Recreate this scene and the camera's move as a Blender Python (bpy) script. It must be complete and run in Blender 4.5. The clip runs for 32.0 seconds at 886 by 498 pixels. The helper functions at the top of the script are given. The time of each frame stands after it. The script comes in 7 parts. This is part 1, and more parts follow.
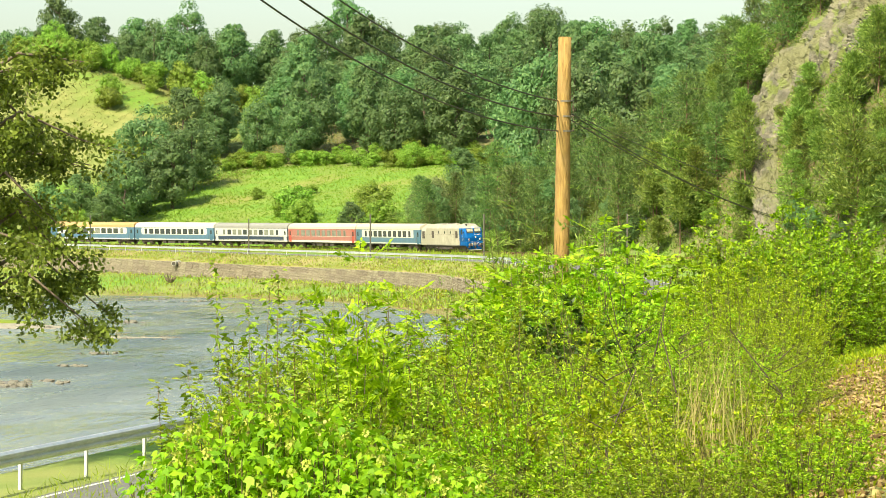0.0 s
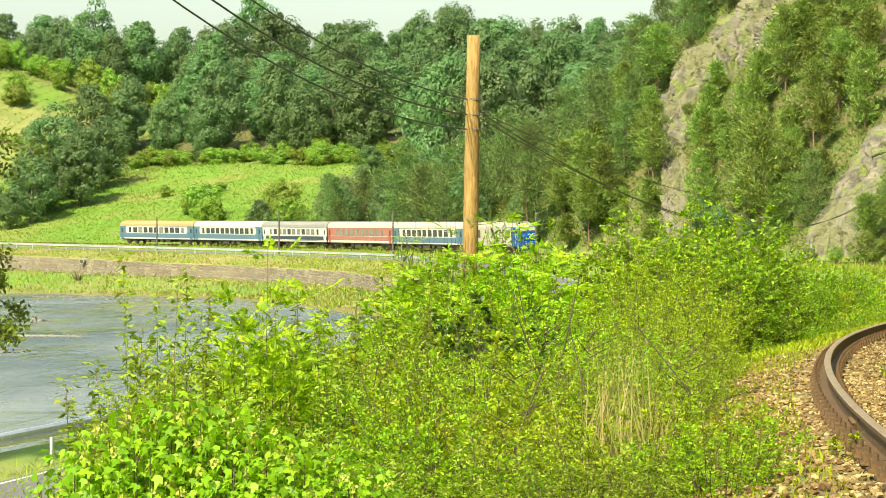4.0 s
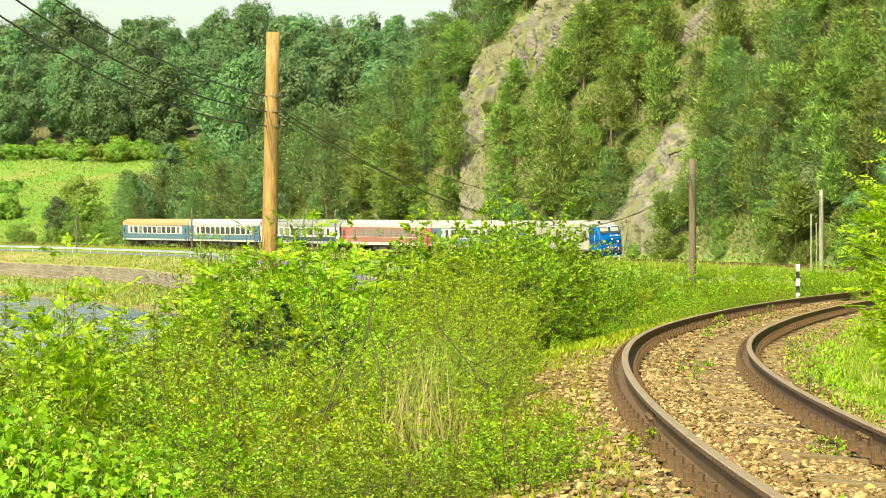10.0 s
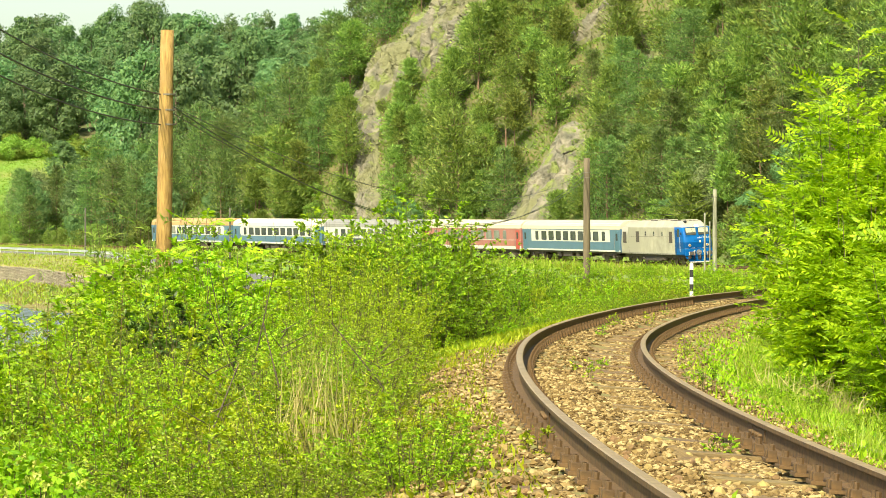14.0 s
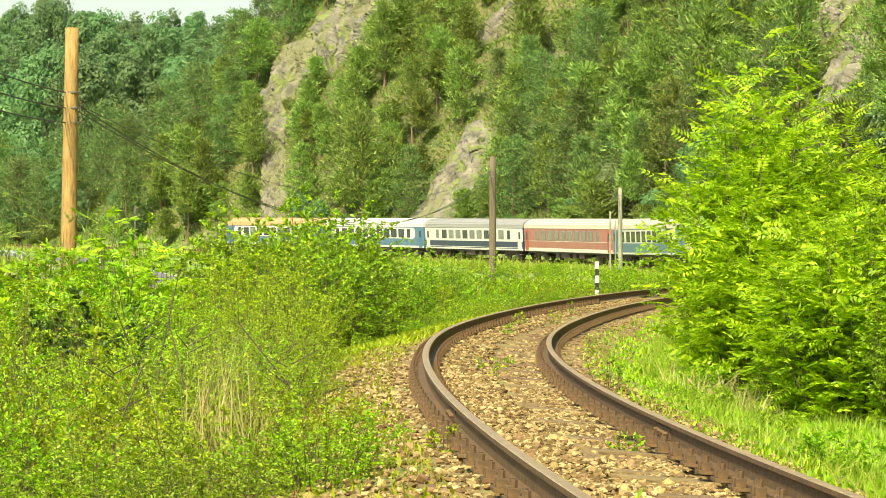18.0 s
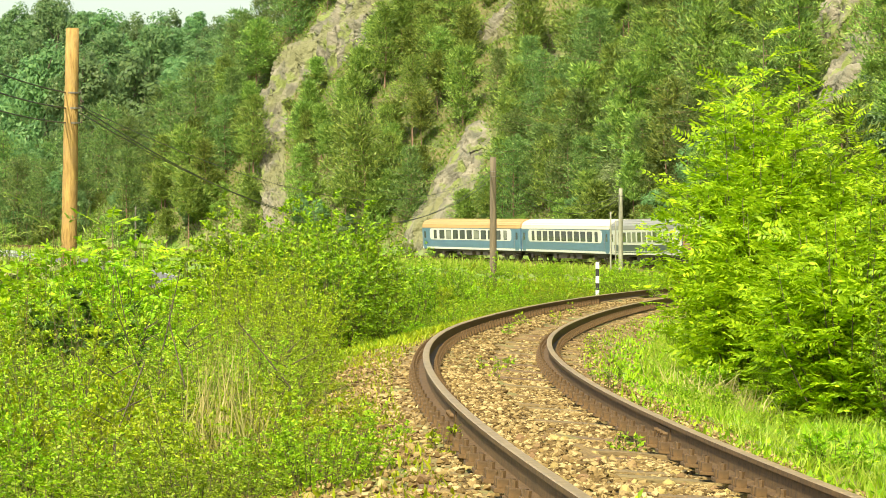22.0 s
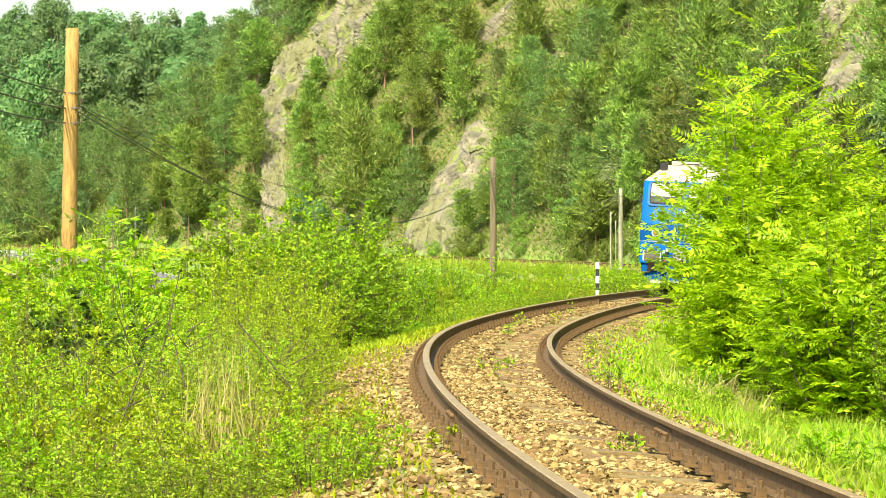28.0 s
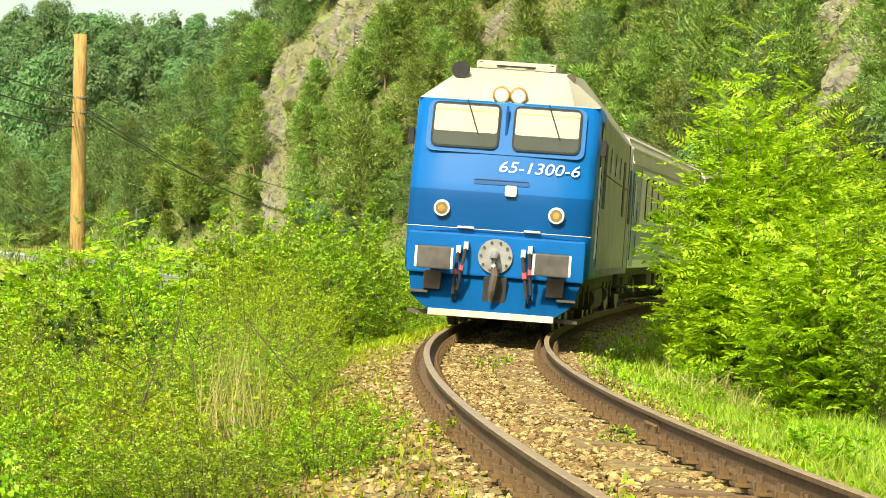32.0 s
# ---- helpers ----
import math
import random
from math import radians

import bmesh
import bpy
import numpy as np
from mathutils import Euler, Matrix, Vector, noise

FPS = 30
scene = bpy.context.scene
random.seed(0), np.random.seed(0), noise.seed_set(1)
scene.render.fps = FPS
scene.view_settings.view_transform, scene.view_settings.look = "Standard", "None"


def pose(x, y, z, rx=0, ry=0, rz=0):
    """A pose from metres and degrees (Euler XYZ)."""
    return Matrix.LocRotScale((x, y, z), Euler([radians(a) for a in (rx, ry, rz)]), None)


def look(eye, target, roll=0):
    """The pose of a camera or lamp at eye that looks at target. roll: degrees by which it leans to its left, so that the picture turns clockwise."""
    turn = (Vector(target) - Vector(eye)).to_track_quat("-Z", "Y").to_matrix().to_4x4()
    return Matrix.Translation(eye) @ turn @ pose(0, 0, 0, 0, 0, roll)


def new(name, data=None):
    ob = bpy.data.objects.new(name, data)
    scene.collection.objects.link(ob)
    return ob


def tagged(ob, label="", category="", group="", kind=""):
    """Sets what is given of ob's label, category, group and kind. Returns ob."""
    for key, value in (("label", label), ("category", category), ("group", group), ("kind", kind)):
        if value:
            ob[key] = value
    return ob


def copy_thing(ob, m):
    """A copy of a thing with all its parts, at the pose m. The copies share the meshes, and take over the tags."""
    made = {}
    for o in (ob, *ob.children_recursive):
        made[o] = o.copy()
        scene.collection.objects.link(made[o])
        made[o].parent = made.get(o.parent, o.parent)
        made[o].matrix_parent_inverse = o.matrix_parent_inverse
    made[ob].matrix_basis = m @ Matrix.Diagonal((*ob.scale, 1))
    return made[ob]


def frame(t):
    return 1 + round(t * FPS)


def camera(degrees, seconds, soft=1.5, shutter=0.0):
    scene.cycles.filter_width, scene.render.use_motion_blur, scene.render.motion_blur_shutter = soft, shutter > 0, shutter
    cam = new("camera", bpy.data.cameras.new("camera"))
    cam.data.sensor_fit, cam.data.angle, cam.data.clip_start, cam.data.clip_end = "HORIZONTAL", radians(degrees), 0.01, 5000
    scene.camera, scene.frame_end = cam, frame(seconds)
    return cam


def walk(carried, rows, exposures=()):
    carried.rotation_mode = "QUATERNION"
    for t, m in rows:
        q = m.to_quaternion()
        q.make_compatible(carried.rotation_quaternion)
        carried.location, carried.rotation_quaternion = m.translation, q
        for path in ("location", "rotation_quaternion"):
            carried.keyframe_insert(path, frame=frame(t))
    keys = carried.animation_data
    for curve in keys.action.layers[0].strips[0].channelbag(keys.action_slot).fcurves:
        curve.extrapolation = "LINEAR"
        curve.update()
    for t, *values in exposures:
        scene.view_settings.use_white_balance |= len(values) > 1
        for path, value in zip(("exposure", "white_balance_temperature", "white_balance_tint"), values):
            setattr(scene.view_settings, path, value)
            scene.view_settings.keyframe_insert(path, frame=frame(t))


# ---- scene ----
# The camera stands still on its tripod beside the line and pans to the right.
cam = camera(18.18, 32.0, soft=0.7)
EYE = (0.0, 0.0, 1.196)
TURNS = [(0.0, 10.144, 0.182), (0.5, 10.143, 0.18), (1.0, 10.115, 0.168), (1.5, 9.782, 0.163), (2.0, 9.42, 0.155), (2.5, 9.16, 0.155),
         (3.0, 8.913, 0.147), (3.5, 8.593, 0.141), (5.5, 7.182, 0.13), (6.0, 6.789, 0.122), (7.0, 6.179, 0.117),
         (8.0, 5.518, 0.103), (9.0, 4.803, 0.09), (10.0, 4.11, 0.083), (10.5, 3.845, 0.086), (11.0, 3.647, 0.082),
         (12.0, 3.266, 0.071), (12.5, 3.065, 0.068), (13.0, 2.798, 0.063), (13.5, 2.381, 0.06), (14.0, 1.935, 0.057),
         (14.5, 1.444, 0.051), (15.0, 0.998, 0.048), (15.5, 0.481, 0.042), (16.3, 0.03, 0.03), (17.5, -0.017, 0.02),
         (18.5, 0.0, 0.035), (30.5, 0.0, 0.035), (31.0, 0.005, 0.0), (31.5, -0.012, 0.04), (32.0, 0.0, 0.06)]
walk(cam, [(t, pose(0.0, -1.0 * max(0.0, (t - 31.5) / 0.5), EYE[2], 90 + up, 0, left)) for t, left, up in TURNS],
     exposures=[(t, stops, 7150, 5) for t, stops in ((0.0, 0.97), (6.0, 1.0), (12.0, 1.03), (22.0, 1.04), (24.0, 1.08), (25.0, 1.14), (28.0, 1.28), (29.0, 1.1), (30.0, 1.06), (32.0, 1.05))])

# ---- light: bright hazy day, high sun behind the camera's left shoulder ----
world = bpy.data.worlds.new("world")
scene.world = world
world.use_nodes = True
SUN_UP, SUN_TURN = radians(46), radians(200)
wn, wl = world.node_tree.nodes, world.node_tree.links
sky = wn.new("ShaderNodeTexSky")
sky.sky_type, sky.sun_disc = "NISHITA", False
sky.sun_elevation, sky.sun_rotation = SUN_UP, SUN_TURN
sky.air_density, sky.dust_density, sky.ozone_density = 1.3, 3.1, 2.0
wl.new(sky.outputs[0], wn["Background"].inputs[0])
wn["Background"].inputs[1].default_value = 0.13
sun = new("sun", bpy.data.lights.new("sun", "SUN"))
sun.data.energy, sun.data.angle, sun.data.color = 4.1, radians(3.0), (1.0, 0.94, 0.77)
sun_way = Vector((math.sin(SUN_TURN) * math.cos(SUN_UP), math.cos(SUN_TURN) * math.cos(SUN_UP), math.sin(SUN_UP)))
sun.matrix_world = look(sun_way * 100, (0, 0, 0))

# ---- the plan: the line of the track, from the bend's curvature (1/km) at stations along it ----
ST_K = [(-1000, 0.0), (-700, 0.0), (-620, -3.0), (-540, -3.83), (-460, -4.3), (-400, -1.67), (-350, 0.76), (-300, -1.52), (-260, -3.1), (-220, -5.38),
        (-180, -4.61), (-150, -3.48), (-125, -2.63), (-100, -1.83), (-80, -1.05), (-65, -0.28), (-50, 0.55), (-35, 2.62),
        (-20, 2.64), (-10, 2.63), (0, 6.78), (10, 5.22), (20, 4.39), (30, 4.3), (80, 4.3)]
ST_Z = [(-1000, 7.5), (-620, 5.0), (-525, 3.95), (-400, 2.3), (-350, 1.7), (-306, 1.1), (-250, 0.42), (-205, -0.1), (-120, -0.15), (-60, -0.09), (0, 0.0), (40, 0.06), (80, 0.1)]
TU = np.arange(-1000, 80.01, 0.5)
t_head = np.cumsum(np.interp(TU, *zip(*ST_K)) / 1000 * 0.5)
T0 = int(np.argmin(abs(TU)))
t_head += -0.0579 - t_head[T0]
TX, TY = np.cumsum(np.sin(t_head)) * 0.5, np.cumsum(-np.cos(t_head)) * 0.5
TX, TY = TX + 0.822 - TX[T0], TY + 40.41 - TY[T0]
TZ = np.interp(TU, *zip(*ST_Z))
CANT = np.interp(TU, [-230, -180, -120, -75, -45, 80], [-0.05, -0.045, -0.02, 0.02, 0.0731, 0.0731])


def on_track(u, side=0.0, up=0.0):
    """The point of the track at station u, side metres to the right of the way the train goes, up metres over the rails."""
    x, y, z, h, c = (float(np.interp(u, TU, a)) for a in (TX, TY, TZ, t_head, CANT))
    return Vector((x - math.cos(h) * side, y - math.sin(h) * side, z + c * side + up))


def track_pose(u, front, rear):
    """The pose of a vehicle whose bogies stand at u - front and u - rear; its nose at u looks along its own +x."""
    a, b = on_track(u - front), on_track(u - rear)
    ax = (a - b).normalized()
    c = float(np.interp(u - (front + rear) / 2, TU, CANT))
    level = Vector((ax.y, -ax.x, 0)).normalized()
    right = (level + Vector((0, 0, c))).normalized()
    up = right.cross(ax).normalized()
    right = ax.cross(up)
    nose = a + ax * front
    return Matrix(((ax.x, -right.x, up.x, nose.x), (ax.y, -right.y, up.y, nose.y), (ax.z, -right.z, up.z, nose.z), (0, 0, 0, 1)))


ROAD = [(-22, -60, -3.5), (-14.5, 30, -3.42), (-13.6, 66, -3.42), (-11.5, 120, -3.2), (-14.5, 180, -2.7), (-25, 250, -1.6),
        (-41, 320, -0.1), (-52.3, 352, 0.6), (-75.7, 388, 1.2), (-120.5, 436, 2.25), (-154, 472, 3.0), (-266, 560, 4.4), (-600, 760, 7.0)]
RS = np.concatenate([[0], np.cumsum([math.dist(a[:2], b[:2]) for a, b in zip(ROAD, ROAD[1:])])])
RU = np.arange(0, RS[-1], 1.0)


def smooth(a, n):
    b = np.pad(a, n, mode="edge")
    return np.convolve(b, np.ones(2 * n + 1) / (2 * n + 1), "valid")


RX, RY, RZ = (smooth(np.interp(RU, RS, [q[i] for q in ROAD]), 12) for i in range(3))
WATER_Z = -4.3
WALL_FOOT = ([0, 300, 410, 450, 500, 570, 900], [-4.9, -4.0, -2.8, -2.4, -1.7, -0.5, 1.5])


def offset(x, y, lx, ly):
    """The nearest point of a line (index) and the signed distance from it, positive on its right."""
    x, y = np.asarray(x, float), np.asarray(y, float)
    out_i, out_d = np.zeros(x.shape, int), np.zeros(x.shape)
    gx, gy = np.gradient(lx), np.gradient(ly)
    n = np.hypot(gx, gy)
    flat_x, flat_y, fi, fd = x.ravel(), y.ravel(), out_i.ravel(), out_d.ravel()
    for k in range(0, flat_x.size, 4000):
        dx, dy = flat_x[k:k + 4000, None] - lx[None, :], flat_y[k:k + 4000, None] - ly[None, :]
        i = np.argmin(dx * dx + dy * dy, axis=1)
        a = np.arange(i.size)
        ddx, ddy = dx[a, i], dy[a, i]
        fi[k:k + 4000] = i
        cross = (ddx * gy[i] - ddy * gx[i]) / n[i]
        fd[k:k + 4000] = np.sign(cross + 1e-9) * np.hypot(ddx, ddy)
    return fi.reshape(x.shape), fd.reshape(x.shape)


def step(a, b, v):
    w = np.clip((v - a) / (b - a), 0, 1)
    return w * w * (3 - 2 * w)


def waves(x, y, size, seed):
    """Smooth uneven ground, about -1 to 1."""
    r = np.random.RandomState(seed)
    z = np.zeros(np.shape(x))
    for k in range(9):
        a, w, p = r.uniform(0, 6.283), size * r.uniform(0.5, 1.6), r.uniform(0, 6.283)
        z = z + np.sin((x * math.cos(a) + y * math.sin(a)) * 6.283 / w + p)
    return z / 4.5


TC = slice(None, None, 4)


def height(x, y):
    """The ground's height: track bed, road, river bed, meadow, wooded hill and rocky slope."""
    x, y = np.asarray(x, float), np.asarray(y, float)
    i, s = offset(x, y, TX[TC], TY[TC])
    u, zt, ct = TU[TC][i], TZ[TC][i], CANT[TC][i]
    j, r = offset(x, y, RX[::2], RY[::2])
    r, zr, along = -r, RZ[::2][j], RU[::2][j]
    bed = zt - 0.245 + ct * np.clip(s, -2, 2) - 0.22 * step(1.3, 2.2, abs(s)) - 0.42 * step(2.0, 4.0, abs(s))
    bed = bed + waves(x, y, 4, 3) * 0.06 * step(2, 4, abs(s))
    # between the line and the road
    w = step(0.0, 1.0, np.clip((s - 3.0) / np.maximum(s - 3.0 + abs(r) - 3.6, 0.1), 0, 1))
    lie = bed * (1 - w) + (zr - 0.02) * w + 0.25 * waves(x, y, 14, 5) * w * (1 - w) * 4
    # past the road: verge, wall, bank, river
    wall = step(250, 330, along)
    base = np.interp(along, *WALL_FOOT)
    wide = np.interp(along, [0, 200, 330, 420, 520, 900], [14, 16, 30, 36, 40, 60])
    drop = np.where(wall > 0.5, zr - 0.35 - (zr - 0.35 - base) * step(5.5, 10.8, r), zr - 0.1 - (zr - base) * step(5.5, 12, r))
    bank = drop + (WATER_Z - 0.9 - base) * step(12, wide, r) + 0.12 * waves(x, y, 16, 8) * step(10, 14, r)
    left_bank = (1.6 + 2.2 * step(0, 60, r - wide - 60)) * step(0, 9, r - wide - 52 + 9 * waves(x, y, 60, 2)) - 0.2
    bank = bank + np.where(r > wide, left_bank, 0)
    river = np.where(r > 3.6, np.where(abs(r) < 4.2, zr, bank), np.where(r > -3.6, zr, lie))
    # past the line: foot, meadow, woods, steep slope
    q = -s - 7.0
    qp = np.maximum(q, 0)
    steep = step(-405, -345, u)
    gentle = 0.215 * np.minimum(qp, 190) - 0.16 * np.maximum(qp - 190, 0)
    dry = step(-560, -615, u)
    gentle = gentle * (1 + 0.75 * dry * step(170, 120, qp)) + 1.0 * waves(x, y, 60, 11) * step(10, 80, qp)
    crag = 1.25 * qp - 0.55 * np.maximum(qp - 55, 0) - 0.65 * np.maximum(qp - 150, 0)
    crag = crag * (1 + 0.16 * waves(x, y, 45, 21) * step(3, 15, qp)) + 1.0 * waves(x, y, 13, 22) * step(4, 12, qp)
    hill = bed + (gentle * (1 - steep) + crag * steep) + 0.1 * waves(x, y, 9, 9) * step(0, 4, q)
    z = np.where(s > 3.0, river, np.where(q > 0, hill, bed))
    return z


def ground_at(x, y):
    return float(height(np.array([x]), np.array([y]))[0])
# ---- materials ----
MATS = {}


def mat(name, colour, colour2=None, rough=0.8, metal=0.0, scale=3.0, bump=0.0, detail=6.0, spread=0.5, third=None, coat=0.0, translucent=0.0, by_object=0.0, coords="Object", bump_scale=None, stretch=None):
    """A surface of two or three colours mixed by noise at two scales, with relief."""
    if name in MATS:
        return MATS[name]
    m = bpy.data.materials.new(name)
    MATS[name] = m
    m.use_nodes = True
    n, l = m.node_tree.nodes, m.node_tree.links
    b = n["Principled BSDF"]
    b.inputs["Roughness"].default_value, b.inputs["Metallic"].default_value = rough, metal
    b.inputs["Coat Weight"].default_value = coat
    tc = n.new("ShaderNodeTexCoord")
    c2 = colour2 or tuple(v * 0.7 for v in colour)
    src = tc.outputs[coords]
    if stretch:
        mp = n.new("ShaderNodeMapping")
        mp.inputs["Scale"].default_value = stretch
        l.new(src, mp.inputs["Vector"])
        src = mp.outputs[0]
    mix = n.new("ShaderNodeMix")
    mix.data_type = "RGBA"
    nz = n.new("ShaderNodeTexNoise")
    nz.inputs["Scale"].default_value, nz.inputs["Detail"].default_value = scale, detail
    l.new(src, nz.inputs["Vector"])
    ramp = n.new("ShaderNodeMapRange")
    ramp.inputs["From Min"].default_value, ramp.inputs["From Max"].default_value = 0.5 - spread * 0.4, 0.5 + spread * 0.4
    l.new(nz.outputs["Fac"], ramp.inputs["Value"])
    l.new(ramp.outputs[0], mix.inputs["Factor"])
    mix.inputs["A"].default_value, mix.inputs["B"].default_value = (*colour, 1), (*c2, 1)
    out = mix.outputs["Result"]
    if third:
        nz2 = n.new("ShaderNodeTexNoise")
        nz2.inputs["Scale"].default_value, nz2.inputs["Detail"].default_value = scale * 0.17, 4
        l.new(tc.outputs[coords], nz2.inputs["Vector"])
        r2 = n.new("ShaderNodeMapRange")
        r2.inputs["From Min"].default_value, r2.inputs["From Max"].default_value = 0.42, 0.62
        l.new(nz2.outputs["Fac"], r2.inputs["Value"])
        mix2 = n.new("ShaderNodeMix")
        mix2.data_type = "RGBA"
        l.new(r2.outputs[0], mix2.inputs["Factor"])
        l.new(out, mix2.inputs["A"])
        mix2.inputs["B"].default_value = (*third, 1)
        out = mix2.outputs["Result"]
    if by_object:
        info = n.new("ShaderNodeObjectInfo")
        hsv = n.new("ShaderNodeHueSaturation")
        for k, (lo, hi) in (("Hue", (0.5 - 0.03 * by_object, 0.5 + 0.025 * by_object)), ("Value", (1 - 0.3 * by_object, 1 + 0.3 * by_object))):
            mr = n.new("ShaderNodeMapRange")
            mr.inputs["To Min"].default_value, mr.inputs["To Max"].default_value = lo, hi
            l.new(info.outputs["Random"], mr.inputs["Value"])
            l.new(mr.outputs[0], hsv.inputs[k])
        l.new(out, hsv.inputs["Color"])
        out = hsv.outputs[0]
    l.new(out, b.inputs["Base Color"])
    if bump:
        bp = n.new("ShaderNodeBump")
        bp.inputs["Strength"].default_value = bump
        bp.inputs["Distance"].default_value = 0.02
        nb = n.new("ShaderNodeTexNoise")
        nb.inputs["Scale"].default_value, nb.inputs["Detail"].default_value = bump_scale or scale * 4, 5
        l.new(src, nb.inputs["Vector"])
        l.new(nb.outputs["Fac"], bp.inputs["Height"])
        l.new(bp.outputs[0], b.inputs["Normal"])
    if translucent:
        tr = n.new("ShaderNodeBsdfTranslucent")
        l.new(out, tr.inputs["Color"])
        ms = n.new("ShaderNodeMixShader")
        ms.inputs[0].default_value = translucent
        l.new(b.outputs[0], ms.inputs[1])
        l.new(tr.outputs[0], ms.inputs[2])
        l.new(ms.outputs[0], n["Material Output"].inputs["Surface"])
    return m


def mesh_from(name, verts, faces, material, smooth=False):
    me = bpy.data.meshes.new(name)
    me.from_pydata([tuple(v) for v in verts], [], faces)
    if material:
        me.materials.append(material)
    if smooth:
        me.polygons.foreach_set("use_smooth", [True] * len(me.polygons))
    me.update()
    return me


def part(name, bm, material, parent, label="", smooth=False):
    """A bmesh (or mesh) as one mesh object under its thing or part."""
    if isinstance(bm, bpy.types.Mesh):
        me = bm
    else:
        me = bpy.data.meshes.new(name)
        if smooth:
            for f in bm.faces:
                f.smooth = True
        bm.to_mesh(me)
        bm.free()
        if material:
            me.materials.append(material)
    ob = new(name, me)
    ob.parent = parent
    if label:
        tagged(ob, label)
    return ob


def thing(name, label, category, group="", kind="", m=None):
    ob = new(name)
    ob.empty_display_size = 0.2
    tagged(ob, label, category, group, kind)
    if m is not None:
        ob.matrix_basis = m
    return ob


def add_box(bm, x0, x1, y0, y1, z0, z1, bevel=0.0):
    """A box into bm."""
    g = bmesh.ops.create_cube(bm, size=1.0)
    vs = g["verts"]
    for v in vs:
        v.co = Vector(((x0 + x1) / 2 + v.co.x * (x1 - x0), (y0 + y1) / 2 + v.co.y * (y1 - y0), (z0 + z1) / 2 + v.co.z * (z1 - z0)))
    if bevel:
        es = list({e for v in vs for e in v.link_edges})
        bmesh.ops.bevel(bm, geom=es, offset=bevel, segments=2, affect="EDGES", profile=0.7)
    return vs


def add_tube(bm, points, radii, sides=8, caps=True):
    """A round bar along points into bm."""
    rings = []
    pts = [Vector(p) for p in points]
    for k, p in enumerate(pts):
        d = (pts[min(k + 1, len(pts) - 1)] - pts[max(k - 1, 0)]).normalized()
        a = d.cross(Vector((0, 0, 1)) if abs(d.z) < 0.9 else Vector((1, 0, 0))).normalized()
        b = d.cross(a)
        r = radii[k] if isinstance(radii, (list, tuple)) else radii
        rings.append([bm.verts.new(p + (a * math.cos(t) + b * math.sin(t)) * r) for t in [6.2832 * s / sides for s in range(sides)]])
    for r0, r1 in zip(rings, rings[1:]):
        for s in range(sides):
            bm.faces.new((r0[s], r0[(s + 1) % sides], r1[(s + 1) % sides], r1[s]))
    if caps:
        bm.faces.new(rings[0][::-1])
        bm.faces.new(rings[-1])
    return bm


def tube(points, radii, sides=8):
    return add_tube(bmesh.new(), points, radii, sides)


def box(x0, x1, y0, y1, z0, z1, bevel=0.0):
    bm = bmesh.new()
    add_box(bm, x0, x1, y0, y1, z0, z1, bevel)
    return bm


# ---- ground ----
def spaced(parts):
    out = []
    for a, b, d in parts:
        out += list(np.arange(a, b - 1e-6, d))
    return np.array(out + [parts[-1][1]])


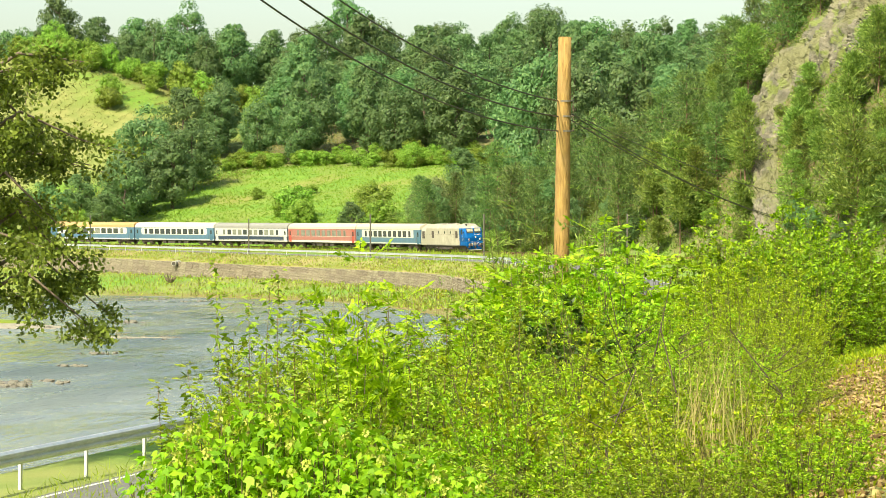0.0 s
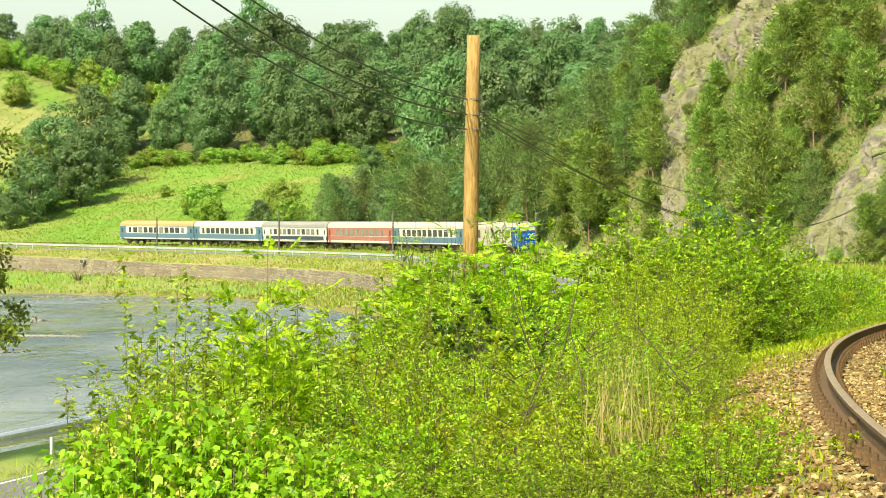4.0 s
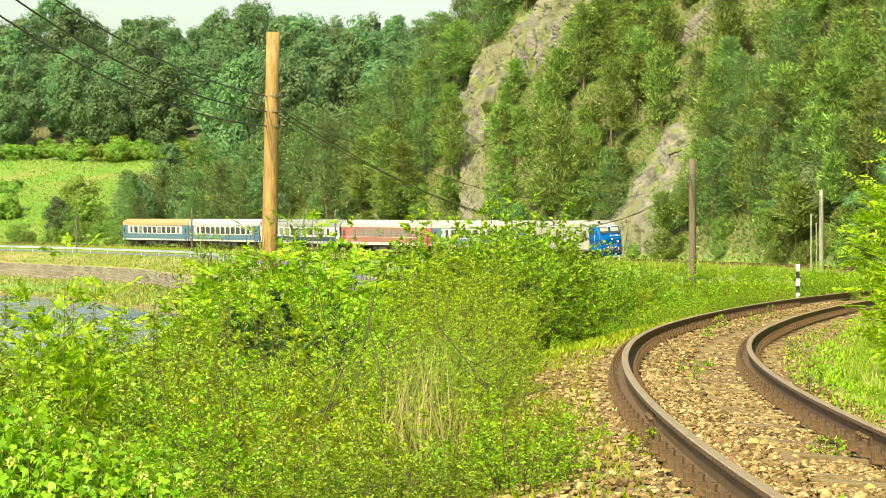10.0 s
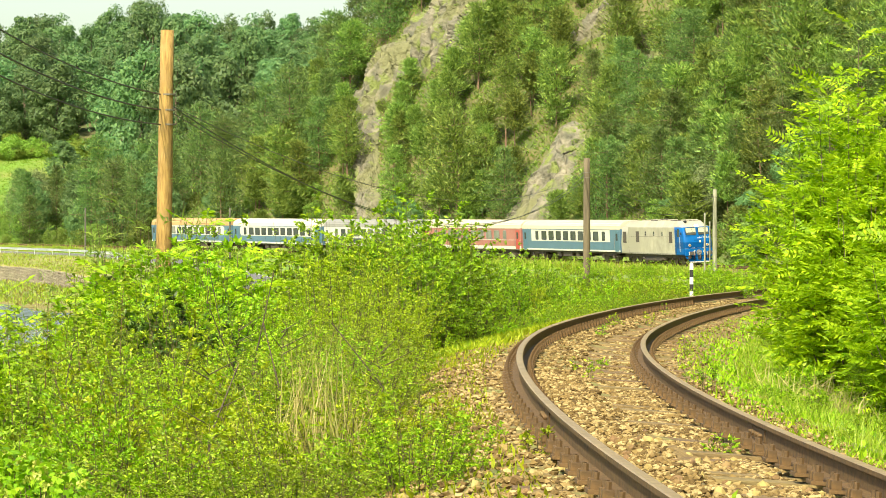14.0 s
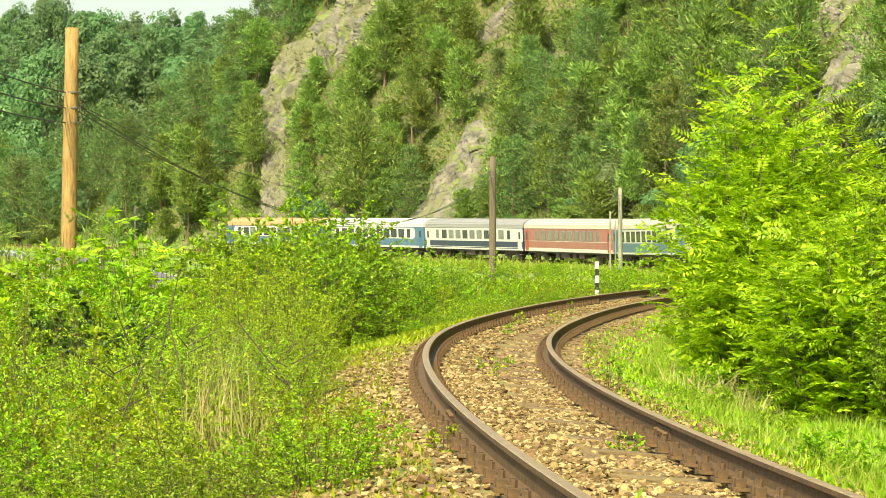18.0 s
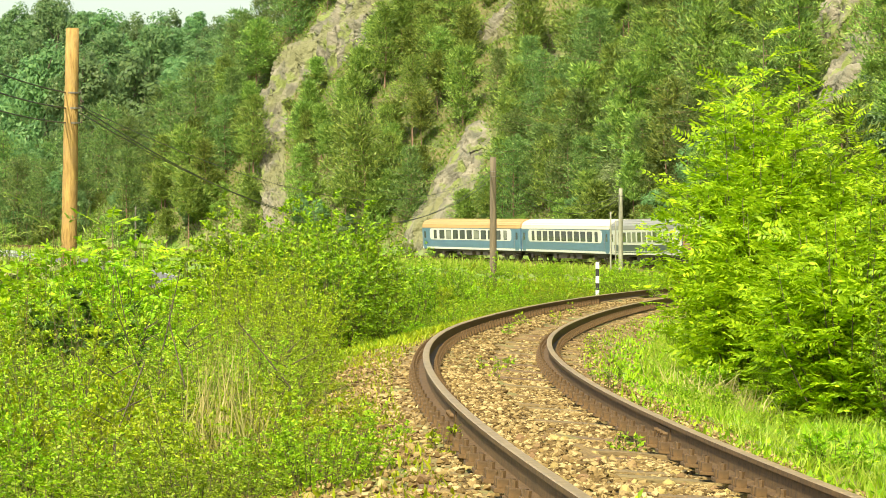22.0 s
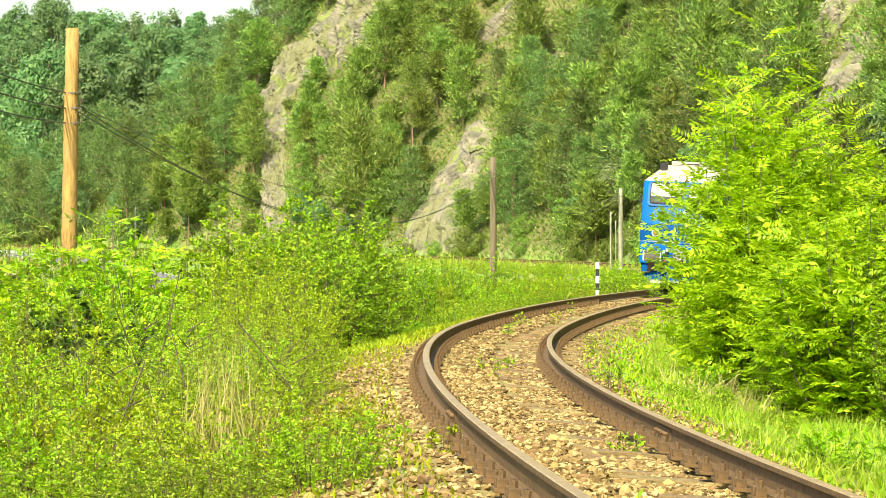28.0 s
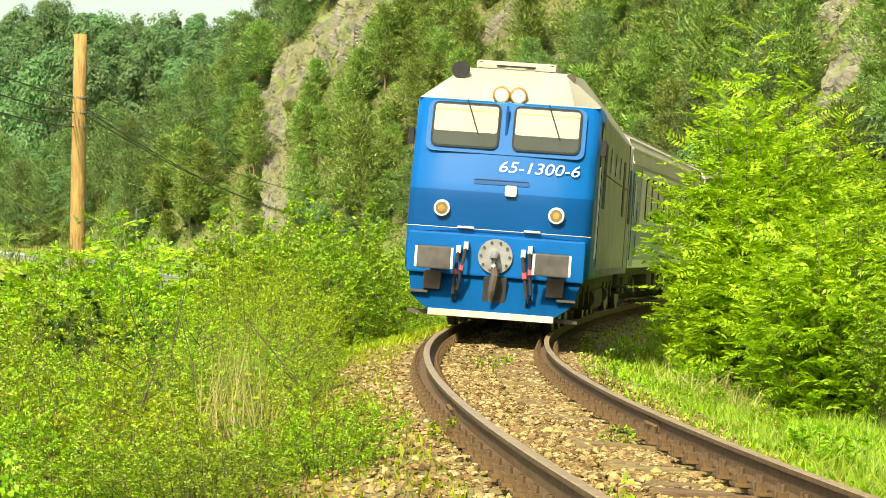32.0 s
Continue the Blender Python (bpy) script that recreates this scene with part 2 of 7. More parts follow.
def ground_mat():
    """Grass, dry grass, stony track bed, soil and bare rock, by slope and by patches."""
    m = bpy.data.materials.new("ground_cover")
    m.use_nodes = True
    n, l = m.node_tree.nodes, m.node_tree.links
    b = n["Principled BSDF"]
    b.inputs["Roughness"].default_value = 0.95
    tc = n.new("ShaderNodeTexCoord")

    def noise_at(scale, lo, hi, detail=6):
        z = n.new("ShaderNodeTexNoise")
        z.inputs["Scale"].default_value, z.inputs["Detail"].default_value = scale, detail
        l.new(tc.outputs["Object"], z.inputs["Vector"])
        r = n.new("ShaderNodeMapRange")
        r.inputs["From Min"].default_value, r.inputs["From Max"].default_value = lo, hi
        l.new(z.outputs["Fac"], r.inputs["Value"])
        return r.outputs[0]

    def mixed(fac, a, c):
        x = n.new("ShaderNodeMix")
        x.data_type = "RGBA"
        l.new(fac, x.inputs["Factor"])
        for sock, v in (("A", a), ("B", c)):
            if isinstance(v, tuple):
                x.inputs[sock].default_value = (*v, 1)
            else:
                l.new(v, x.inputs[sock])
        return x.outputs["Result"]

    grass = mixed(noise_at(0.9, 0.35, 0.65), (0.17, 0.32, 0.022), (0.12, 0.24, 0.017))
    grass = mixed(noise_at(0.06, 0.48, 0.66), grass, (0.27, 0.26, 0.06))
    grass = mixed(noise_at(14.0, 0.4, 0.75), grass, (0.07, 0.12, 0.015))
    stone = mixed(noise_at(26.0, 0.35, 0.62, 8), (0.27, 0.18, 0.062), (0.13, 0.083, 0.028))
    stone = mixed(noise_at(1.3, 0.5, 0.7), stone, (0.16, 0.20, 0.05))
    rock = mixed(noise_at(0.35, 0.35, 0.62, 10), (0.30, 0.285, 0.225), (0.17, 0.165, 0.125))
    rock = mixed(noise_at(0.16, 0.5, 0.62), rock, (0.10, 0.14, 0.035))
    at = n.new("ShaderNodeAttribute")
    at.attribute_name = "cover"
    sep = n.new("ShaderNodeSeparateColor")
    l.new(at.outputs["Color"], sep.inputs[0])
    col = mixed(sep.outputs[0], grass, stone)
    col = mixed(sep.outputs[1], col, rock)
    col = mixed(sep.outputs[2], col, mixed(noise_at(0.25, 0.4, 0.6), (0.235, 0.24, 0.07), (0.17, 0.20, 0.045)))
    col = mixed(at.outputs["Alpha"], col, mixed(noise_at(0.6, 0.35, 0.65), (0.075, 0.10, 0.025), (0.15, 0.13, 0.05)))
    l.new(col, b.inputs["Base Color"])
    bp = n.new("ShaderNodeBump")
    bp.inputs["Strength"].default_value, bp.inputs["Distance"].default_value = 0.8, 0.06
    l.new(noise_at(7.0, 0.0, 1.0, 9), bp.inputs["Height"])
    l.new(bp.outputs[0], b.inputs["Normal"])
    return m


def build_ground():
    xs = spaced([(-4200, -700, 500), (-700, -240, 14), (-240, -120, 4), (-120, -30, 2), (-30, -12, 1), (-12, 14, 0.4), (14, 60, 1.5), (60, 140, 4), (140, 500, 20), (500, 4300, 500)])
    ys = spaced([(-3800, -60, 600), (-60, 4, 8), (4, 70, 0.5), (70, 130, 1.2), (130, 380, 2.0), (380, 560, 3), (560, 900, 10), (900, 1300, 30), (1300, 4900, 400)])
    gx, gy = np.meshgrid(xs, ys)
    z = height(gx, gy)
    far = np.maximum(np.hypot(gx, gy - 300) - 1000, 0)
    z = np.where(far > 0, np.minimum(z, 40) * np.exp(-far / 300) - 4 * (1 - np.exp(-far / 300)), z)
    ny, nx = gx.shape
    verts = np.stack([gx.ravel(), gy.ravel(), z.ravel()], 1)
    idx = np.arange(nx * ny).reshape(ny, nx)
    faces = np.stack([idx[:-1, :-1].ravel(), idx[:-1, 1:].ravel(), idx[1:, 1:].ravel(), idx[1:, :-1].ravel()], 1)
    me = mesh_from("ground", verts, faces.tolist(), ground_mat(), True)
    i, s = offset(gx, gy, TX[TC], TY[TC])
    u = TU[TC][i]
    j, r = offset(gx, gy, RX[::2], RY[::2])
    zx, zy = np.gradient(z, xs, axis=1), np.gradient(z, ys, axis=0)
    tilt = np.hypot(zx, zy)
    stony = (1 - step(2.0, 3.2, abs(s) + 0.7 * waves(gx, gy, 5, 31)))
    shore = step(0.55, 0.25, abs(z - WATER_Z - 0.1)) * (s > 3)
    rocky = step(1.0, 1.5, tilt + 0.25 * waves(gx, gy, 20, 33)) * (s < -7)
    dry = step(-548, -590, u) * step(12, 30, -s) * step(-0.5, 0.5, waves(gx, gy, 50, 35) + 0.6)
    dry = np.maximum(dry, 0.75 * step(-0.2, 0.7, waves(gx, gy, 22, 36)) * (s > 3))
    litter = (s < -8) * np.maximum(step(-430, -400, u), step(88, 100, -s) * (1 - step(-560, -572, u) * step(140, 134, -s))) * step(-650, -600, u)
    cols = np.stack([np.maximum(stony, 0.8 * shore), rocky * 0.5, dry, litter], -1).reshape(-1, 4)
    at = me.color_attributes.new("cover", "FLOAT_COLOR", "POINT")
    at.data.foreach_set("color", cols.ravel().astype(np.float32))
    return tagged(new("ground", me), "grassy valley floor, wooded hill and rocky slope", "ground", kind="structure")


build_ground()

def water_surface():
    """Shallow rippled water: long riffles over small ripples."""
    m = bpy.data.materials.new("river_water")
    m.use_nodes = True
    n, l = m.node_tree.nodes, m.node_tree.links
    b = n["Principled BSDF"]
    tc, mp = n.new("ShaderNodeTexCoord"), n.new("ShaderNodeMapping")
    mp.inputs["Rotation"].default_value, mp.inputs["Scale"].default_value = (0, 0, radians(-28)), (1.0, 0.2, 1.0)
    l.new(tc.outputs["Object"], mp.inputs["Vector"])
    big, small, patch = (n.new("ShaderNodeTexNoise") for k in range(3))
    for z, s, d in ((big, 0.55, 3), (small, 3.2, 4), (patch, 0.06, 5)):
        z.inputs["Scale"].default_value, z.inputs["Detail"].default_value = s, d
        l.new(mp.outputs[0], z.inputs["Vector"])
    mix = n.new("ShaderNodeMix")
    mix.data_type = "RGBA"
    mix.inputs["A"].default_value, mix.inputs["B"].default_value = (0.17, 0.18, 0.14, 1), (0.055, 0.06, 0.03, 1)
    r = n.new("ShaderNodeMapRange")
    r.inputs["From Min"].default_value, r.inputs["From Max"].default_value = 0.42, 0.62
    l.new(patch.outputs["Fac"], r.inputs["Value"])
    l.new(r.outputs[0], mix.inputs["Factor"])
    l.new(mix.outputs["Result"], b.inputs["Base Color"])
    streak = n.new("ShaderNodeTexNoise")
    streak.inputs["Scale"].default_value, streak.inputs["Detail"].default_value = 0.16, 7
    l.new(mp.outputs[0], streak.inputs["Vector"])
    rr = n.new("ShaderNodeMapRange")
    rr.inputs["From Min"].default_value, rr.inputs["From Max"].default_value = 0.4, 0.62
    rr.inputs["To Min"].default_value, rr.inputs["To Max"].default_value = 0.04, 0.3
    l.new(streak.outputs["Fac"], rr.inputs["Value"])
    l.new(rr.outputs[0], b.inputs["Roughness"])
    b1, b2 = n.new("ShaderNodeBump"), n.new("ShaderNodeBump")
    for bb, z, d in ((b1, big, 0.5), (b2, small, 0.15)):
        bb.inputs["Strength"].default_value, bb.inputs["Distance"].default_value = 1.0, d
        l.new(z.outputs["Fac"], bb.inputs["Height"])
    l.new(b1.outputs[0], b2.inputs["Normal"])
    l.new(b2.outputs[0], b.inputs["Normal"])
    return m


water_mat = water_surface()
xs = spaced([(-420, -130, 29), (-130, -20, 0.8)])
ys = spaced([(-60, 60, 20), (60, 380, 1.25), (380, 700, 40)])
gx, gy = np.meshgrid(xs, ys)
ripple = (0.05 * waves(gx, gy, 5.5, 71) + 0.03 * waves(gx, gy, 2.4, 72)) * (1 + 0.7 * waves(gx, gy, 60, 73)) * step(-128, -110, gx) * step(62, 75, gy) * step(378, 350, gy)
idx = np.arange(gx.size).reshape(gx.shape)
water = new("water", mesh_from("water", np.stack([gx.ravel(), gy.ravel(), WATER_Z + ripple.ravel()], 1), np.stack([idx[:-1, :-1].ravel(), idx[:-1, 1:].ravel(), idx[1:, 1:].ravel(), idx[1:, :-1].ravel()], 1).tolist(), water_mat, True))
tagged(water, "shallow grey river with ripples and stony riffles", "river", kind="structure")

# ---- rails and sleepers ----
rail_mat = mat("rusty_rail", (0.145, 0.082, 0.027), (0.065, 0.038, 0.014), rough=0.75, metal=0.1, scale=18, bump=0.2)
shine_mat = mat("worn_rail_head", (0.40, 0.28, 0.13), (0.25, 0.165, 0.07), rough=0.42, metal=0.3, scale=9)
RAIL = [(-0.075, -0.172), (-0.075, -0.160), (-0.012, -0.142), (-0.009, -0.045), (-0.036, -0.034), (-0.036, -0.006), (-0.028, 0.0),
        (0.028, 0.0), (0.036, -0.006), (0.036, -0.034), (0.009, -0.045), (0.012, -0.142), (0.075, -0.160), (0.075, -0.172)]


def rail(name, side, u0, u1, du, parent):
    us = np.arange(u0, u1 + 1e-6, du)
    verts, faces, ids = [], [], []
    n = len(RAIL)
    for u in us:
        for a, b in RAIL:
            verts.append(on_track(u, side + a, b))
    for k in range(len(us) - 1):
        for a in range(n):
            faces.append((k * n + a, k * n + (a + 1) % n, (k + 1) * n + (a + 1) % n, (k + 1) * n + a))
            ids.append(1 if a in (5, 6, 7) else 0)
    faces += [tuple(range(n))[::-1], tuple(range((len(us) - 1) * n, len(us) * n))]
    me = mesh_from(name, verts, faces, rail_mat)
    me.materials.append(shine_mat)
    me.polygons.foreach_set("material_index", ids + [0, 0])
    ob = new(name, me)
    ob.parent = parent
    return ob


track = thing("railway_track", "single railway track with rusty rails on a stony bed", "railway track", kind="structure")
for side in (0.7535, -0.7535):
    rail("rail", side, -62, 70, 0.5, track)
    rail("rail", side, -610, -62, 4.0, track)
# ---- plants: leaves as small folded blades on twigs, limbs and trunks ----
def leaf_mat(name, c1, c2, c3, glow=0.35, by_object=0.6, rough=0.5):
    """Thin leaves: three greens picked leaf by leaf, shifted plant by plant, light passing through."""
    if name in MATS:
        return MATS[name]
    m = bpy.data.materials.new(name)
    MATS[name] = m
    m.use_nodes = True
    n, l = m.node_tree.nodes, m.node_tree.links
    b = n["Principled BSDF"]
    b.inputs["Roughness"].default_value = rough
    b.inputs["Specular IOR Level"].default_value = 0.35
    geo, info = n.new("ShaderNodeNewGeometry"), n.new("ShaderNodeObjectInfo")
    ramp = n.new("ShaderNodeValToRGB")
    e = ramp.color_ramp.elements
    e[0].position, e[1].position = 0.0, 1.0
    mid = e.new(0.5)
    e[0].color, mid.color, e[2].color = (*c1, 1), (*c2, 1), (*c3, 1)
    l.new(geo.outputs["Random Per Island"], ramp.inputs[0])
    hsv = n.new("ShaderNodeHueSaturation")
    for k, (lo, hi) in (("Hue", (0.5 - 0.022 * by_object, 0.5 + 0.03 * by_object)), ("Value", (1 - 0.35 * by_object, 1 + 0.3 * by_object))):
        mr = n.new("ShaderNodeMapRange")
        mr.inputs["To Min"].default_value, mr.inputs["To Max"].default_value = lo, hi
        l.new(info.outputs["Random"], mr.inputs["Value"])
        l.new(mr.outputs[0], hsv.inputs[k])
    l.new(ramp.outputs[0], hsv.inputs["Color"])
    l.new(hsv.outputs[0], b.inputs["Base Color"])
    tr = n.new("ShaderNodeBsdfTranslucent")
    l.new(hsv.outputs[0], tr.inputs["Color"])
    ms = n.new("ShaderNodeMixShader")
    ms.inputs[0].default_value = glow
    l.new(b.outputs[0], ms.inputs[1])
    l.new(tr.outputs[0], ms.inputs[2])
    l.new(ms.outputs[0], n["Material Output"].inputs["Surface"])
    return m


def unit(a):
    return a / np.maximum(np.linalg.norm(a, axis=-1, keepdims=True), 1e-9)


def blades(name, P, D, L, W, material, rng, fold=0.12, flat=None, sides=4):
    """A mesh of leaves: base P, direction D, length L, width W, each one folded along its rib."""
    n = len(P)
    P, D = np.asarray(P, float), unit(np.asarray(D, float))
    L = np.broadcast_to(np.asarray(L, float), (n,))[:, None]
    W = np.broadcast_to(np.asarray(W, float), (n,))[:, None]
    R = rng.normal(size=(n, 3)) if flat is None else flat + 0.35 * rng.normal(size=(n, 3))
    S = unit(np.cross(D, R))
    N = np.cross(S, D)
    mid = P + D * L * 0.45
    V = np.stack([P, mid + S * W / 2 + N * L * fold, P + D * L - N * L * fold * 0.8, mid - S * W / 2 + N * L * fold], 1).reshape(-1, 3)
    if sides == 3:
        V = np.stack([P - S * W / 2, P + S * W / 2, P + D * L], 1).reshape(-1, 3)
    if sides == 8:
        LOBES = ((0, 0), (0.12, 0.34), (0.52, 0.52), (0.5, 0.22), (1.0, 0.0), (0.5, -0.22), (0.52, -0.52), (0.12, -0.34))
        V = np.stack([P + D * L * a + S * W * b + N * L * (fold * abs(b) * 1.6 - 0.25 * a * a) for a, b in LOBES], 1).reshape(-1, 3)
    me = bpy.data.meshes.new(name)
    me.vertices.add(sides * n)
    me.vertices.foreach_set("co", V.ravel().astype(np.float32))
    me.loops.add(sides * n)
    me.loops.foreach_set("vertex_index", np.arange(sides * n, dtype=np.int32))
    me.polygons.add(n)
    me.polygons.foreach_set("loop_start", np.arange(0, sides * n, sides, dtype=np.int32))
    me.update(calc_edges=True)
    me.materials.append(material)
    return me


def stems_mesh(name, lines, material, sides=4):
    """Many tapered twigs in one mesh; lines of (points, thick, thin)."""
    verts, faces = [], []
    for pts, r0, r1 in lines:
        pts = np.asarray(pts, float)
        base = len(verts)
        for k, p in enumerate(pts):
            d = unit(pts[min(k + 1, len(pts) - 1)] - pts[max(k - 1, 0)])
            a = unit(np.cross(d, (0.3, 0.2, 0.93) if abs(d[2]) < 0.9 else (1, 0, 0)))
            b = np.cross(d, a)
            r = r0 + (r1 - r0) * k / (len(pts) - 1)
            for s in range(sides):
                t = 6.2832 * s / sides
                verts.append(p + (a * math.cos(t) + b * math.sin(t)) * r)
        for k in range(len(pts) - 1):
            for s in range(sides):
                i = base + k * sides
                faces.append((i + s, i + (s + 1) % sides, i + sides + (s + 1) % sides, i + sides + s))
    return mesh_from(name, verts, faces, material, True)


bark_mat = mat("bark", (0.16, 0.12, 0.08), (0.09, 0.07, 0.05), scale=6, bump=0.6)
pine_bark = mat("pine_bark", (0.26, 0.15, 0.09), (0.13, 0.09, 0.06), scale=5, bump=0.6)
twig_mat = mat("twig", (0.06, 0.05, 0.02), (0.11, 0.085, 0.03), scale=8)
wood_leaf = leaf_mat("wood_leaf", (0.07, 0.15, 0.026), (0.11, 0.215, 0.032), (0.18, 0.29, 0.042), 0.36, 0.9)
# pale bluish greens: distance haze is mixed into this leaf colour
hazed_leaf = leaf_mat("hazed_hill_leaf", (0.115, 0.215, 0.08), (0.155, 0.265, 0.092), (0.205, 0.315, 0.10), 0.5, 0.9)
slope_leaf = leaf_mat("slope_leaf", (0.11, 0.18, 0.026), (0.17, 0.255, 0.036), (0.25, 0.335, 0.05), 0.4, 0.9)
pine_leaf = leaf_mat("pine_needles", (0.085, 0.15, 0.03), (0.20, 0.295, 0.052), (0.36, 0.45, 0.085), 0.42, 0.8)
deep_pine_leaf = leaf_mat("dark_pine_needles", (0.07, 0.13, 0.04), (0.155, 0.24, 0.06), (0.25, 0.345, 0.085), 0.45, 0.8)
hedge_leaf = leaf_mat("hedge_leaf", (0.15, 0.25, 0.03), (0.22, 0.34, 0.04), (0.31, 0.42, 0.06), 0.4, 0.9)
bush_leaf = leaf_mat("bush_leaf", (0.19, 0.29, 0.010), (0.32, 0.44, 0.014), (0.50, 0.60, 0.03), 0.42, 0.7)
hop_leaf = leaf_mat("hop_leaf", (0.14, 0.30, 0.008), (0.23, 0.44, 0.012), (0.36, 0.56, 0.025), 0.45, 0.2)
dark_leaf = leaf_mat("dark_bush_leaf", (0.10, 0.20, 0.008), (0.21, 0.37, 0.012), (0.38, 0.55, 0.02), 0.4, 0.3)
ash_leaf = leaf_mat("compound_leaf", (0.17, 0.315, 0.010), (0.32, 0.50, 0.015), (0.53, 0.69, 0.03), 0.5, 0.2)
willow_leaf = leaf_mat("willow_leaf", (0.12, 0.17, 0.05), (0.18, 0.23, 0.08), (0.25, 0.31, 0.12), 0.3, 0.3)
near_leaf = leaf_mat("riverside_leaf", (0.085, 0.13, 0.016), (0.15, 0.21, 0.026), (0.26, 0.34, 0.045), 0.4, 0.2)
dry_leaf = leaf_mat("straw", (0.36, 0.30, 0.10), (0.46, 0.40, 0.16), (0.30, 0.30, 0.08), 0.3, 0.2)
grass_leaf = leaf_mat("grass_blades", (0.22, 0.32, 0.025), (0.31, 0.42, 0.035), (0.41, 0.47, 0.075), 0.45, 0.2)


def broad_crown(rng, h, r, clumps, per, leaf):
    """Leaf bases, directions and faces of a billowing crown: leaves lie on the outside of many round clumps."""
    P, D, N = [], [], []
    for k in range(clumps):
        f = (k + 0.5) / clumps
        up = 1 - 2 * f
        a = k * 2.4 + rng.uniform(-0.5, 0.5)
        ring = math.sqrt(max(0.0, 1 - up * up)) * rng.uniform(0.45, 1.2)
        low = 0.80 if up < 0 else 1.0
        c = np.array((math.cos(a) * ring * r * 0.78, math.sin(a) * ring * r * 0.78, h * (0.49 + 0.40 * up * low) + rng.uniform(-0.08, 0.08) * h))
        size = r * rng.uniform(0.17, 0.44)
        v = unit(rng.normal(size=(per, 3)) + 0.45 * unit(c - np.array((0, 0, h * 0.45))) + np.array((0, 0, 0.25)))
        P.append(c + v * size * rng.uniform(0.6, 1.2, (per, 1)) * np.array((1, 1, 0.85)))
        t = np.cross(v, rng.normal(size=(per, 3)))
        D.append(unit(t) + 0.25 * rng.normal(size=(per, 3)) + np.array((0, 0, -0.25)))
        N.append(v + np.array((0, 0, 0.25)))
    return np.concatenate(P), np.concatenate(D), np.concatenate(N)


def limbs(rng, h, r, n, thick, lean=0.3):
    lines = [([(0, 0, -0.6), (0.02 * h, 0, h * 0.35), (0.0, 0.03 * h, h * 0.7), (0, 0, h * 0.93)], thick, thick * 0.12)]
    for k in range(n):
        f = 0.25 + 0.6 * k / n
        a = k * 2.4
        e = r * (1.05 - f * 0.5)
        lines.append(([(0, 0, h * f), (math.cos(a) * e * 0.5, math.sin(a) * e * 0.5, h * (f + 0.08)), (math.cos(a) * e * 0.85, math.sin(a) * e * 0.85, h * (f + 0.10 + lean * 0.1))], thick * 0.4, thick * 0.06))
    return lines


def broad_tree(name, label, seed, h, r, clumps=34, per=48, leaf=0.55, material=None, category="tree", group=""):
    rng = np.random.RandomState(seed)
    ob = thing(name, label, category, group)
    part("trunk", stems_mesh("trunk", limbs(rng, h, r, 8, 0.022 * h), bark_mat, 6), None, ob)
    P, D, N = broad_crown(rng, h, r, clumps, per, leaf)
    part("crown", blades("crown", P, D, leaf * rng.uniform(0.6, 1.3, len(P)), leaf * 0.75 * rng.uniform(0.6, 1.2, len(P)), material or wood_leaf, rng, 0.1, N, 3), None, ob)
    return ob


def pine_tree(name, label, seed, h, r, whorls=15, group="", material=None, bare=0.22):
    """A pine: slim trunk, tiers of boughs that carry flat pads of needles, thin towards an uneven top."""
    rng = np.random.RandomState(seed)
    ob = thing(name, label, "tree", group)
    lean = rng.normal(size=2) * 0.02 * h
    lines = [([(0, 0, -0.8), (lean[0], lean[1], h * 0.5), (0, 0, h * 0.98)], 0.013 * h, 0.02)]
    P, D, N = [], [], []
    for k in range(whorls):
        f = k / whorls
        z = h * (bare + (0.97 - bare) * f)
        e = r * min(1.0, 0.55 + 1.6 * f) * (1.0 - f) ** 0.5 * rng.uniform(0.45, 1.3) + 0.18
        for a in np.arange(5) * 1.257 + rng.uniform(0, 6.28):
            if rng.uniform() < 0.26:
                continue
            ee = e * rng.uniform(0.5, 1.45)
            start = np.array((0, 0, z))
            end = np.array((math.cos(a) * ee, math.sin(a) * ee, z + ee * rng.uniform(-0.08, 0.3)))
            lines.append(([start, end], 0.03, 0.010))
            for t in (0.5, 0.78, 1.0):
                n = 20
                c = start * (1 - t) + end * t
                rad = (0.22 + 0.17 * ee) * rng.uniform(0.7, 1.35)
                v = rng.normal(size=(n, 3)) * np.array((1, 1, 0.5))
                P.append(c + v * rad * 0.8)
                D.append(unit(v) * 0.7 + np.array((math.cos(a) * 0.4, math.sin(a) * 0.4, 0.55)) + 0.4 * rng.normal(size=(n, 3)))
                N.append(v * 0.5 + np.array((math.cos(a) * 0.4, math.sin(a) * 0.4, 0.9)))
    part("trunk", stems_mesh("trunk", lines, pine_bark, 3), None, ob)
    P, D, N = np.concatenate(P), np.concatenate(D), np.concatenate(N)
    part("crown", blades("crown", P, D, rng.uniform(0.28, 0.58, len(P)), rng.uniform(0.09, 0.17, len(P)), material or pine_leaf, rng, 0.1, N, 3), None, ob)
    return ob


